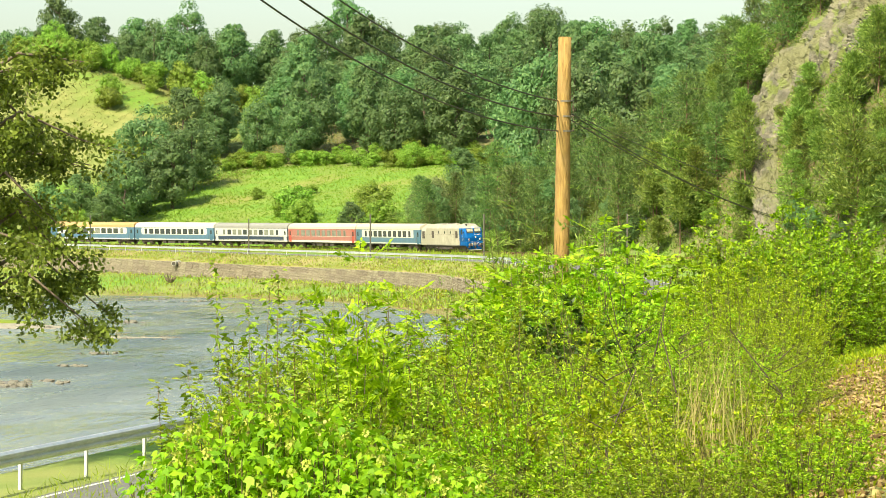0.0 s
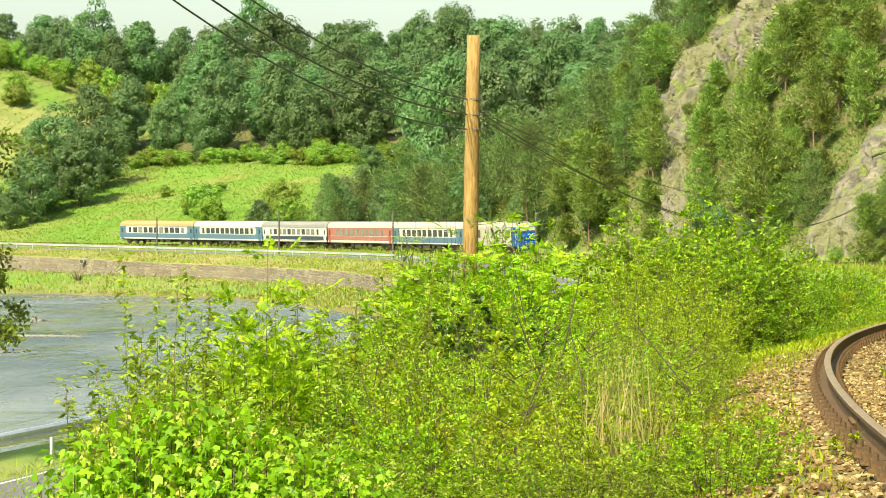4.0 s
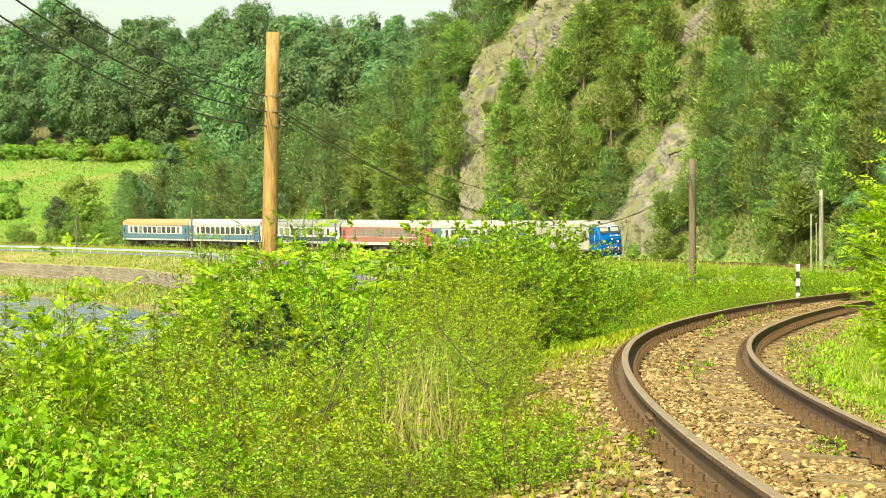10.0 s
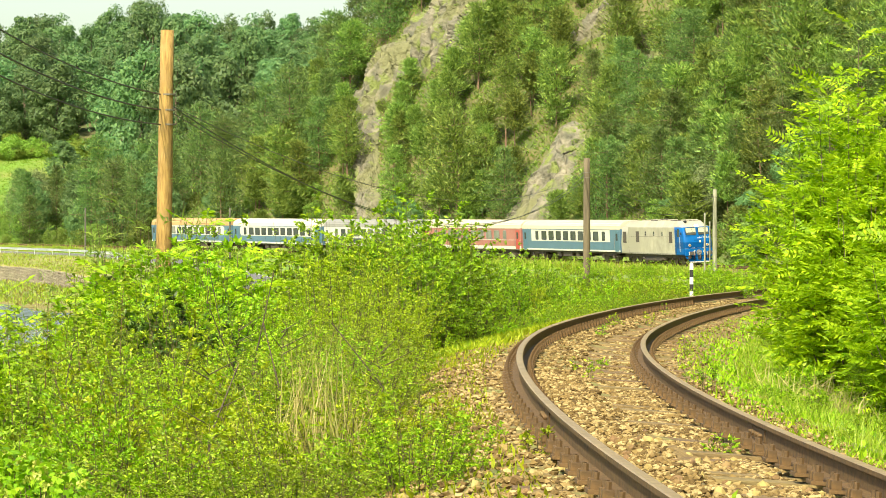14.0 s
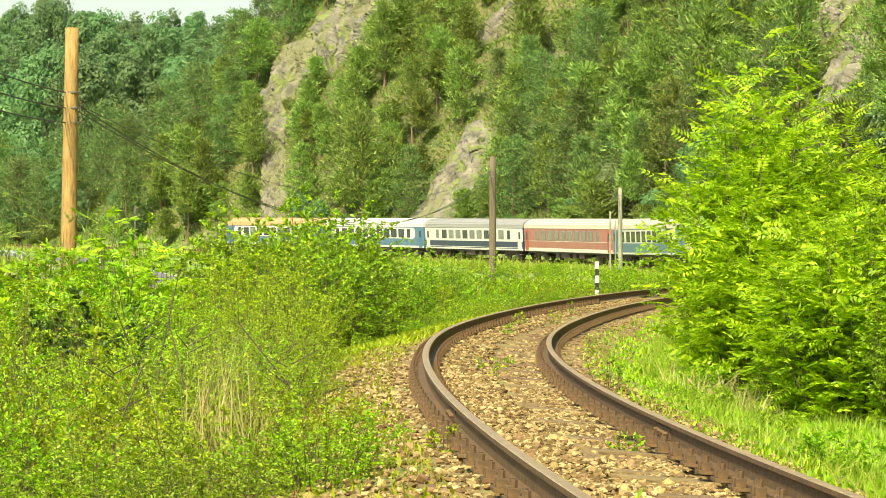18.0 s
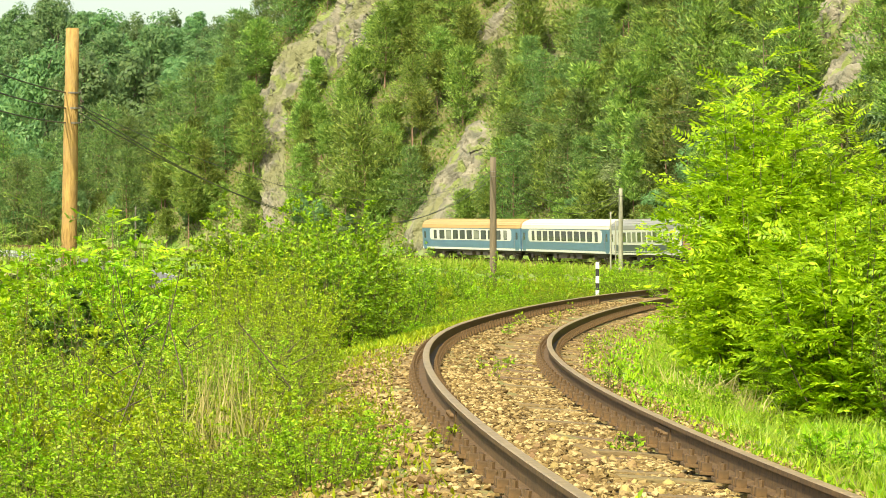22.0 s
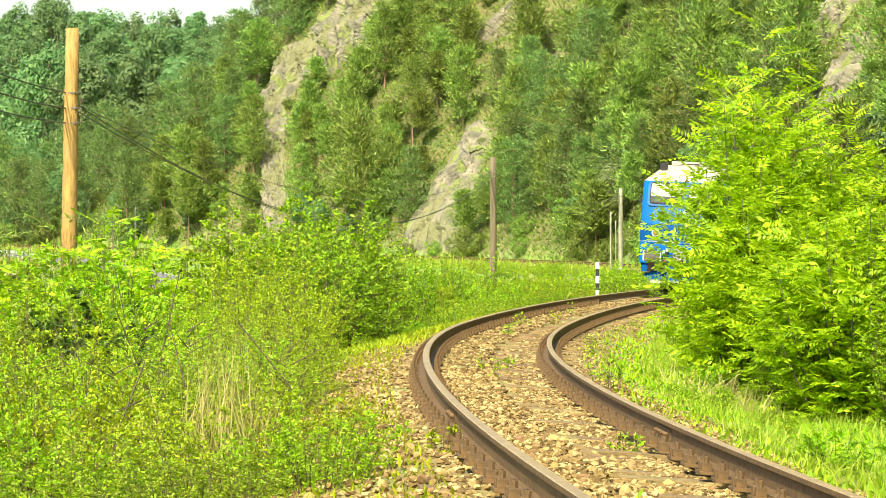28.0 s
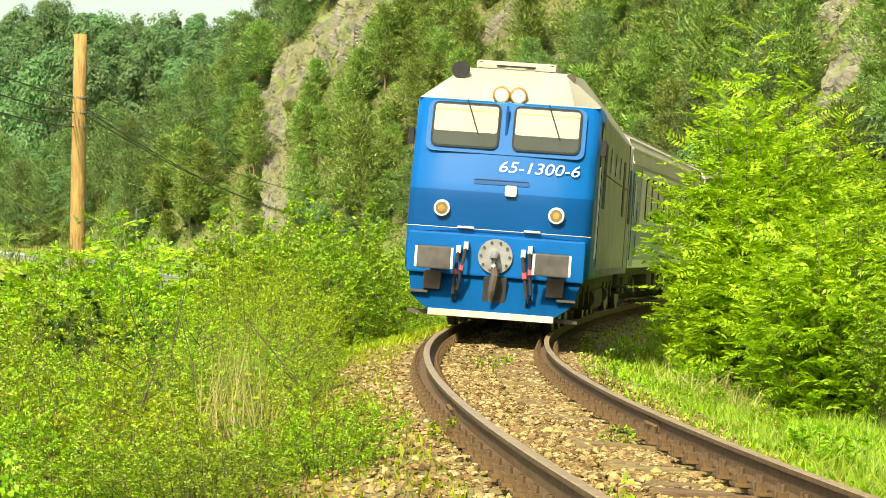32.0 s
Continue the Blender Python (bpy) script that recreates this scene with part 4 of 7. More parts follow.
slope_cover("meadow_grass", "bright green meadow grass behind the line", 453, 42000, -566, -440, 1, 84, 0.25, 0.6, 0.22, leaf_mat("meadow_blades", (0.16, 0.29, 0.027), (0.21, 0.34, 0.036), (0.25, 0.33, 0.05), 0.4, 0.1), "grass")
# ---- the train ----
TRAIN_SPEED = 12.05
CAR = 24.5
LOCO = 17.0
glass_mat = mat("window_glass", (0.035, 0.045, 0.045), (0.06, 0.07, 0.065), rough=0.07, scale=0.8)
dark_mat = mat("underframe", (0.05, 0.045, 0.04), (0.09, 0.07, 0.05), rough=0.85, scale=3)
steel_mat = mat("grey_steel", (0.30, 0.31, 0.31), (0.20, 0.20, 0.19), rough=0.5, metal=0.5, scale=6)
black_mat = mat("black_rubber", (0.012, 0.012, 0.013), (0.024, 0.024, 0.024), rough=0.9, scale=6)
white_paint = mat("white_paint", (0.62, 0.62, 0.57), (0.5, 0.5, 0.45), rough=0.45, scale=2.5)
wheel_mat = mat("wheel_steel", (0.10, 0.085, 0.07), (0.16, 0.14, 0.12), rough=0.5, metal=0.6, scale=5)


def paint(name, c, dirt=0.78, rough=0.32):
    return mat(name, c, tuple(v * dirt for v in c), rough=rough, scale=1.1, detail=8, third=tuple(v * (dirt + 0.1) for v in c), coat=0.15)


def prism(outline, x0, x1):
    """An outline in y and z, drawn along x."""
    bm = bmesh.new()
    a = [bm.verts.new((x0, y, z)) for y, z in outline]
    b = [bm.verts.new((x1, y, z)) for y, z in outline]
    n = len(outline)
    for k in range(n):
        bm.faces.new((a[k], a[(k + 1) % n], b[(k + 1) % n], b[k]))
    bm.faces.new(a[::-1])
    bm.faces.new(b)
    bmesh.ops.recalc_face_normals(bm, faces=bm.faces)
    return bm


def panel(x0, x1, z0, z1, y, thick, r=0.0, n=5):
    """An upright plate on a carriage side with rounded corners; y is its inner face, thick its way outwards."""
    bm = bmesh.new()
    pts = []
    for cx, cz, a0 in ((x1 - r, z1 - r, 0), (x0 + r, z1 - r, 90), (x0 + r, z0 + r, 180), (x1 - r, z0 + r, 270)):
        for k in range(n if r else 1):
            a = radians(a0 + 90 * k / max(n - 1, 1)) if r else 0
            pts.append((cx + r * math.cos(a), cz + r * math.sin(a)) if r else (cx, cz))
    a = [bm.verts.new((x, y, z)) for x, z in pts]
    b = [bm.verts.new((x, y + thick, z)) for x, z in pts]
    for k in range(len(pts)):
        bm.faces.new((a[k], a[(k + 1) % len(pts)], b[(k + 1) % len(pts)], b[k]))
    bm.faces.new(a[::-1])
    bm.faces.new(b)
    bmesh.ops.recalc_face_normals(bm, faces=bm.faces)
    return bm


def wheelset(radius, parent, x):
    bm = bmesh.new()
    for y in (-0.75, 0.75):
        for (ya, yb, r) in ((y - 0.065, y + 0.065, radius), (y - 0.03 - 0.05 * math.copysign(1, y), y - 0.05 * math.copysign(1, y), radius + 0.03)):
            add_tube(bm, [(0, ya, 0), (0, yb, 0)], r, 20)
    add_tube(bm, [(0, -0.72, 0), (0, 0.72, 0)], 0.09, 10)
    ob = part("wheelset", bm, wheel_mat, parent)
    ob.location = (x, 0, radius)
    return ob


def bogie(parent, x, wheels, radius, base):
    """A bogie: side frames, springs and axle boxes, with turning wheelsets under the vehicle."""
    bm = bmesh.new()
    for s in (-1, 1):
        add_box(bm, x - base / 2 - 0.5, x + base / 2 + 0.5, s * 1.02 - 0.07, s * 1.02 + 0.07, radius + 0.05, radius + 0.3, 0.03)
        for k in range(wheels):
            cx = x - base / 2 + base * k / (wheels - 1)
            add_box(bm, cx - 0.16, cx + 0.16, s * 1.06 - 0.12, s * 1.06 + 0.12, radius - 0.15, radius + 0.18, 0.02)
            for d in (-0.32, 0.32):
                add_tube(bm, [(cx + d, s * 1.06, radius - 0.08), (cx + d, s * 1.06, radius + 0.22)], 0.075, 8)
    add_box(bm, x - 0.25, x + 0.25, -1.1, 1.1, radius + 0.1, radius + 0.32, 0.02)
    part("bogie_frame", bm, dark_mat, parent)
    return [wheelset(radius, parent, x - base / 2 + base * k / (wheels - 1)) for k in range(wheels)]


def roof_arc(w, z0, z1, n=12, power=2.6):
    return [(w * math.copysign(abs(math.cos(a)) ** (2 / power), math.cos(a)), z0 + (z1 - z0) * math.sin(a) ** (2 / power)) for a in [math.pi * k / n for k in range(n + 1)]]


WHEELS = []


def passenger_car(label, body, band, roof_m, stripe, windows, round_band, end_m, glass):
    """A carriage: body, window band, stripes, windows, doors, roof, gangways, bogies and buffers."""
    ob = thing("passenger_car", label, "railway carriage", "carriages of the train")
    x1, x0 = -0.25, -CAR + 0.25
    w = 1.40
    part("body", prism([(-w, 0.98), (w, 0.98), (w + 0.01, 1.6), (w, 3.22), (-w, 3.22), (-w - 0.01, 1.6)], x0, x1), body, ob)
    part("roof", prism(roof_arc(w + 0.005, 3.22, 4.05), x0 + 0.02, x1 - 0.02), roof_m, ob, smooth=False)
    bm = bmesh.new()
    for k in range(9):
        add_box(bm, x0 + 1.4 + k * 2.6, x0 + 1.44 + k * 2.6, -1.25, 1.25, 3.62, 3.66)
    for s in (-1, 1):
        add_box(bm, x0 + 0.05, x1 - 0.05, s * 1.4 - 0.03, s * 1.4 + 0.03, 3.19, 3.25)
    part("roof_gutter", bm, roof_m, ob)
    for a in range(1, 12):
        ry, rz = roof_arc(w + 0.005, 3.22, 4.05)[a]
        part("roof_rib", box(x0 + 0.1, x1 - 0.1, ry - 0.015, ry + 0.015, rz - 0.03, rz + 0.022), roof_m, ob)
    part("underframe", box(x0 + 0.3, x1 - 0.3, -1.2, 1.2, 0.80, 0.98, 0.02), dark_mat, ob)
    for k, (a, b) in enumerate(((-8.2, -9.6), (-10.4, -11.3), (-12.2, -14.4), (-15.0, -15.9))):
        for s in (-1, 1):
            part("equipment_box", box(b, a, s * 0.85 - 0.35, s * 0.85 + 0.35, 0.42, 0.82, 0.04), dark_mat, ob)
    n_win, pitch = windows
    mid = (x0 + x1) / 2
    half = n_win * pitch / 2
    for s in (-1, 1):
        y, t = s * (w + 0.006), s * 0.012
        if band:
            part("window_band", panel(mid - half - 0.55, mid + half + 0.55, 1.95, 3.12, y, t, 0.45 if round_band else 0.0, 7), band, ob)
        for zz0, zz1, m in stripe:
            part("stripe", panel(x0 + 0.02, x1 - 0.02, zz0, zz1, y, t * 1.2), m, ob)
        for k in range(n_win):
            cx = mid - half + pitch * (k + 0.5)
            narrow = 0.32 if k in (0, n_win - 1) else 0.58
            part("window_frame", panel(cx - narrow - 0.06, cx + narrow + 0.06, 2.06, 2.98, y + t, t, 0.1), steel_mat if band is None else black_mat, ob)
            part("window", panel(cx - narrow, cx + narrow, 2.12, 2.92, y + 2 * t, t * 0.6, 0.08), glass[k % len(glass)], ob)
        for cx in (x0 + 0.75, x1 - 0.75):
            door = part("door", panel(cx - 0.42, cx + 0.42, 1.02, 3.0, y, t * 1.4, 0.06), end_m, ob)
            part("door_window", panel(cx - 0.2, cx + 0.2, 2.1, 2.8, y + t * 1.4, t, 0.08), glass_mat, door)
            part("handrail", tube([(cx - 0.5, y + t * 3, 1.2), (cx - 0.5, y + t * 3, 2.4)], 0.018, 6), steel_mat, door)
            part("step", box(cx - 0.4, cx + 0.4, min(y, y - s * 0.3), max(y, y - s * 0.3), 0.55, 0.60), dark_mat, ob)
    for xe, s in ((x0, -1), (x1, 1)):
        g = bmesh.new()
        for (a, b, c, d) in ((-0.62, -0.48, 1.0, 3.2), (0.48, 0.62, 1.0, 3.2), (-0.62, 0.62, 3.08, 3.22)):
            add_box(g, min(xe, xe + s * 0.24), max(xe, xe + s * 0.24), a, b, c, d, 0.03)
        part("gangway", g, black_mat, ob)
        for yb in (-0.875, 0.875):
            part("buffer", tube([(xe, yb, 1.06), (xe + s * 0.2, yb, 1.06), (xe + s * 0.2, yb, 1.06), (xe + s * 0.24, yb, 1.06)], [0.11, 0.11, 0.23, 0.23], 14), dark_mat, ob)
    wheels = bogie(ob, x1 - 3.35, 2, 0.53, 2.5) + bogie(ob, x0 + 3.35, 2, 0.53, 2.5)
    WHEELS.extend((wh, 0.53) for wh in wheels)
    return ob


car_blue = paint("carriage_blue", (0.06, 0.15, 0.22))
car_slate = paint("carriage_slate_blue", (0.085, 0.17, 0.25))
car_navy = paint("carriage_navy", (0.03, 0.045, 0.09))
car_red = paint("carriage_red", (0.42, 0.06, 0.05))
car_pink = paint("carriage_faded_red", (0.37, 0.145, 0.125))
car_white = paint("carriage_white", (0.58, 0.57, 0.50), 0.85)
roof_cream = paint("roof_cream", (0.52, 0.47, 0.36), 0.85, 0.6)
roof_tan = paint("roof_tan", (0.46, 0.29, 0.12), 0.85, 0.6)
roof_grey = paint("roof_grey", (0.27, 0.265, 0.24), 0.85, 0.6)
pale_glass = mat("curtained_glass", (0.22, 0.23, 0.19), (0.14, 0.15, 0.12), rough=0.12, scale=1.2)
mixed_glass = [glass_mat, glass_mat, pale_glass, glass_mat]
cars = [
    passenger_car("blue passenger carriage with white window band and cream roof", car_slate, car_white, roof_cream, [(1.0, 1.16, car_white)], (10, 1.82), False, car_blue, [glass_mat]),
    passenger_car("faded red passenger carriage with cream roof and white skirt", car_pink, None, roof_cream, [(0.99, 1.32, car_white), (1.95, 2.0, car_white)], (10, 1.85), False, car_red, [pale_glass]),
    passenger_car("white passenger carriage with navy lower half and grey roof", car_navy, None, roof_grey, [(0.99, 1.14, car_white), (1.22, 1.28, car_white), (1.85, 3.15, car_white)], (11, 1.75), False, car_white, [pale_glass, glass_mat, pale_glass]),
    passenger_car("slate blue passenger carriage with white window band and white roof", car_slate, car_white, paint("roof_white", (0.57, 0.54, 0.46), 0.88, 0.6), [(1.0, 1.2, car_white)], (11, 1.72), True, car_blue, [glass_mat, glass_mat, glass_mat]),
    passenger_car("slate blue passenger carriage with white window band and tan roof", car_slate, car_white, roof_tan, [(1.0, 1.2, car_white)], (11, 1.72), True, car_blue, mixed_glass),
]

# the locomotive
loco_blue = paint("locomotive_blue", (0.001, 0.10, 0.33), 0.82, 0.4)
# darkened copy of the same blue: shading of the upright front put into colour
loco_shade_blue = paint("locomotive_shade_blue", (0.001, 0.062, 0.21), 0.85, 0.3)
for m in (loco_blue, loco_shade_blue):
    m.node_tree.nodes["Principled BSDF"].inputs["Specular IOR Level"].default_value = 0.12
    m.node_tree.nodes["Principled BSDF"].inputs["Coat Weight"].default_value = 0.03
loco_cream = paint("locomotive_cream", (0.45, 0.42, 0.32), 0.62, 0.6)
lamp_glass = mat("lamp_glass", (0.20, 0.16, 0.10), (0.12, 0.09, 0.05), rough=0.15, scale=9)
lamp_on = bpy.data.materials.new("lit_lamp")
lamp_on.use_nodes = True
lamp_on.node_tree.nodes["Principled BSDF"].inputs["Emission Color"].default_value = (1.0, 0.93, 0.75, 1)
lamp_on.node_tree.nodes["Principled BSDF"].inputs["Emission Strength"].default_value = 9.0
blind_mat = mat("cab_blind", (0.40, 0.39, 0.29), (0.33, 0.33, 0.25), rough=0.9, scale=1.5)


def cab_glass_mat():
    m = bpy.data.materials.new("windscreen_glass")
    m.use_nodes = True
    b = m.node_tree.nodes["Principled BSDF"]
    b.inputs["Base Color"].default_value = (0.85, 0.9, 0.88, 1)
    b.inputs["Roughness"].default_value = 0.03
    b.inputs["Transmission Weight"].default_value = 1.0
    b.inputs["IOR"].default_value = 1.2
    return m


windscreen_mat = cab_glass_mat()
# front outline, side view: distance back from the nose against height
FRONT = [(0.10, 0.88), (0.02, 1.0), (0.0, 1.5), (0.0, 1.92), (0.006, 2.0), (0.02, 2.08), (0.04, 2.16), (0.064, 2.25), (0.17, 2.62), (0.42, 3.46)]


def back_at(z):
    return float(np.interp(z, [p[1] for p in FRONT], [p[0] for p in FRONT]))


def cab(flip):
    """The shell of a driving cab: raked front with rounded corners, sides and rear, blue."""
    bm = bmesh.new()
    w, depth = 1.40, 2.35
    rows = []
    for back, z in FRONT:
        ring = []
        ys = [-w] * 2 + [-w + 0.03, -w + 0.14, -0.8, -0.3, 0.3, 0.8, w - 0.14, w - 0.03] + [w] * 2
        xs = [depth, back + 0.30, back + 0.14, back + 0.05, back + 0.02, back, back, back + 0.02, back + 0.05, back + 0.14, back + 0.30, depth]
        for x, y in zip(xs, ys):
            ring.append(bm.verts.new((-x if not flip else -LOCO + x, y if not flip else -y, z)))
        rows.append(ring)
    for a, b in zip(rows, rows[1:]):
        for k in range(len(a) - 1):
            bm.faces.new((a[k], a[k + 1], b[k + 1], b[k]))
    bm.faces.new(rows[-1])
    bm.faces.new(rows[0][::-1])
    bmesh.ops.recalc_face_normals(bm, faces=bm.faces)
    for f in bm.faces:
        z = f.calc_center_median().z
        # upright band below the rake gets the darker blue as painted shading
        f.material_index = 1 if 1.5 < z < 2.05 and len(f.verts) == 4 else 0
        f.smooth = len(f.verts) == 4
    return bm


def front_plate(y0, y1, z0, z1, proud, thick, r, parent, name, material, label=""):
    """A plate with rounded corners that lies on the raked front."""
    bm = panel(y0, y1, z0, z1, 0.0, thick, r, 6)
    for v in bm.verts:
        y, t, z = v.co
        v.co = Vector((-back_at(z) - 0.008 * abs(y) + proud + t, -y, z))
    bmesh.ops.recalc_face_normals(bm, faces=bm.faces)
    return part(name, bm, material, parent, label)


def disc(x, y, z, r, thick, parent, name, material, sides=24, label=""):
    return part(name, tube([(x, y, z), (x + thick, y, z)], r, sides), material, parent, label)


loco = thing("locomotive", "bright blue and cream diesel locomotive with lit headlights", "locomotive")
loco_front = part("cab", cab(False), loco_blue, loco, "bright blue driving cab")
loco_rear = part("cab", cab(True), loco_cream, loco, "cream rear cab")
loco_front.data.materials.append(loco_shade_blue)
loco_rear.data.materials.append(loco_cream)
for s in (-1, 1):
    part("end_grille", panel(-16.2, -15.3, 1.9, 3.0, s * 1.402, s * 0.012, 0.04), dark_mat, loco_rear)
part("engine_room", prism([(-1.39, 0.9), (1.39, 0.9), (1.39, 3.40), (-1.39, 3.40)], -14.65, -2.35), loco_cream, loco, "cream body side panels")
bm = bmesh.new()
xs = [(-0.50, 1.0, 3.46, 0.02), (-1.25, 0.80, 3.46, 0.54), (-2.6, 1.0, 3.4, 0.62), (-14.4, 1.0, 3.4, 0.62), (-15.75, 0.80, 3.46, 0.54), (-16.5, 1.0, 3.46, 0.02)]
rows = []
for x, wide, z, rise in xs:
    rows.append([bm.verts.new((x, y, zz)) for y, zz in ((-1.38, z), (-1.36, z + rise * 0.12), (-0.98 * wide, z + rise), (0.98 * wide, z + rise), (1.36, z + rise * 0.12), (1.38, z))])
for a, b in zip(rows, rows[1:]):
    for k in range(6):
        bm.faces.new((a[k], a[(k + 1) % 6], b[(k + 1) % 6], b[k]))
bm.faces.new(rows[0][::-1])
bm.faces.new(rows[-1])
bmesh.ops.recalc_face_normals(bm, faces=bm.faces)
roof = part("roof", bm, loco_cream, loco, "cream roof dulled by soot")
bm = bmesh.new()
add_box(bm, -2.6, -1.35, -0.62, 0.62, 3.98, 4.14, 0.04)
for y in (-0.45, 0.0, 0.45):
    add_box(bm, -1.36, -1.33, y - 0.16, y + 0.16, 4.02, 4.1, 0.01)
part("roof_cooler", bm, loco_cream, roof, "cream roof-mounted cooling unit")
part("horn", tube([(-1.5, -0.82, 3.94), (-1.08, -0.82, 3.94), (-0.98, -0.82, 3.94)], [0.06, 0.09, 0.14], 16), black_mat, roof)
for y in (-0.55, 0.55):
    part("cooler_bracket", box(-1.42, -1.34, y - 0.03, y + 0.03, 3.9, 4.12, 0.01), dark_mat, roof)
part("cooler_slot", box(-1.345, -1.325, -0.3, 0.3, 4.05, 4.075), black_mat, roof)
part("horn", tube([(-1.5, 0.86, 3.92), (-1.18, 0.86, 3.92)], [0.06, 0.08], 12), dark_mat, roof)
for k, x in enumerate((-4.2, -7.5, -9.4, -11.8)):
    part("roof_hatch", box(x - 0.7, x + 0.7, -0.75, 0.75, 3.99, 4.08 + 0.03 * (k % 2), 0.04), loco_cream if k % 2 else dark_mat, roof)
part("exhaust", box(-8.7, -8.2, -0.3, 0.3, 3.99, 4.2, 0.03), dark_mat, roof)
# blue lower front, windscreens, lamps and fittings
surround = front_plate(-1.20, 1.20, 2.66, 3.43, 0.004, 0.022, 0.12, loco_front, "windscreen_surround", loco_blue)
for y in (-0.615, 0.615):
    frame_ob = front_plate(y - 0.515, y + 0.515, 2.73, 3.42, 0.03, 0.02, 0.10, loco_front, "windscreen_frame", black_mat, "black rubber window gasket")
    front_plate(y - 0.485, y + 0.485, 2.76, 3.39, 0.052, 0.004, 0.08, frame_ob, "lower_dash", mat("cab_dash", (0.055, 0.065, 0.055), (0.04, 0.048, 0.04), rough=0.9, scale=1.2))
    front_plate(y - 0.48, y + 0.48, 2.97, 3.375, 0.058, 0.003, 0.04, frame_ob, "sun_blind", blind_mat, "pale sun blind behind the glass")
    front_plate(y - 0.48, y + 0.48, 3.29, 3.31, 0.062, 0.003, 0.0, frame_ob, "blind_seam", mat("blind_hem", (0.42, 0.36, 0.16), (0.34, 0.29, 0.12), scale=3))
    part("wiper", tube([(-back_at(3.44) + 0.09, -y + 0.0, 3.46), (-back_at(2.95) + 0.09, -y + 0.2, 2.95)], 0.010, 6), black_mat, loco_front)
part("window_post", box(-back_at(3.1) + 0.02, -back_at(3.1) + 0.06, -0.018, 0.018, 2.72, 3.40), loco_shade_blue, loco_front)
for y in (-0.13, 0.13):
    lamp = part("headlamp", tube([(-0.62, y, 3.57), (-0.48, y, 3.57), (-0.45, y, 3.57)], [0.13, 0.135, 0.12], 20), mat("brass_rim", (0.40, 0.24, 0.07), (0.28, 0.16, 0.05), rough=0.4, metal=0.5, scale=8), loco_front, "round lit headlamp")
    disc(-0.449, y, 3.57, 0.088, 0.012, lamp, "lens", lamp_on)
for y in (-0.86, 0.86):
    lamp = part("marker_lamp", tube([(-0.06, y, 1.80), (0.05, y, 1.80)], [0.13, 0.12], 20), white_paint, loco_front, "round lamp in a pale ring")
    disc(0.046, y, 1.80, 0.092, 0.012, lamp, "lens", lamp_glass)
    disc(0.056, y, 1.80, 0.05, 0.008, lamp, "bulb", mat("amber_bulb", (0.45, 0.24, 0.05), (0.30, 0.15, 0.03), rough=0.2, scale=12))
part("waist_rail", tube([(0.03, -1.40, 1.515), (0.035, -0.6, 1.515), (0.035, 0.6, 1.515), (0.03, 1.40, 1.515)], 0.008, 6), steel_mat, loco_front)
for y in (-0.48, 0.52):
    part("footplate_grip", box(0.0, 0.07, y - 0.12, y + 0.12, 1.52, 1.55, 0.008), white_paint, loco_front)
front_plate(-0.42, 0.42, 2.20, 2.28, 0.006, 0.01, 0.03, loco_front, "vent_slot", loco_shade_blue)
front_plate(-0.40, 0.40, 2.262, 2.272, 0.018, 0.004, 0.0, loco_front, "slot_shadow_gap", black_mat)
front_plate(-0.24, -0.07, 2.04, 2.20, 0.02, 0.05, 0.03, loco_front, "socket_cover", mat("socket_cream", (0.70, 0.62, 0.40), (0.5, 0.42, 0.26), scale=8))
for y in (-1.42, 1.42):
    part("door_handrail", tube([(-1.05, y, 1.2), (-1.05, y, 2.6)], 0.016, 6), white_paint, loco_front)
    s = math.copysign(1, y)
    part("side_window_frame", panel(-1.72, -1.12, 2.55, 3.3, s * 1.402, s * 0.012, 0.08), black_mat, loco_front)
    part("side_window", panel(-1.67, -1.17, 2.6, 3.25, s * 1.414, s * 0.006, 0.06), glass_mat, loco_front)
    part("cab_door", panel(-2.28, -1.82, 1.05, 3.25, s * 1.402, s * 0.012, 0.05), loco_shade_blue, loco_front)
    part("mirror", box(-0.62, -0.55, min(y, y + s * 0.09), max(y, y + s * 0.09), 2.75, 3.0, 0.02), black_mat, loco_front)
    for k, x in enumerate((-3.4, -5.6, -7.8, -10.0, -12.2)):
        part("side_grille" if k in (0, 4) else "side_window", panel(x - (0.42 if k in (0, 4) else 0.14), x + (0.42 if k in (0, 4) else 0.14), 2.0 if k in (0, 4) else 2.65, 3.05, s * 1.392, s * 0.012, 0.04), dark_mat if k in (0, 4) else glass_mat, loco)
    part("body_seam", panel(-14.6, -2.4, 2.55, 2.57, s * 1.392, s * 0.006), dark_mat, loco)
    part("sill_beam", panel(-14.8, -2.2, 0.9, 1.02, s * 1.392, s * 0.02), mat("sill_grey", (0.28, 0.27, 0.22), (0.16, 0.15, 0.12), scale=2), loco)
# buffer beam, buffers, hook, hoses, plough
beam = part("buffer_beam", box(-0.12, 0.06, -1.33, 1.33, 0.82, 1.44, 0.03), loco_blue, loco, "blue buffer beam")
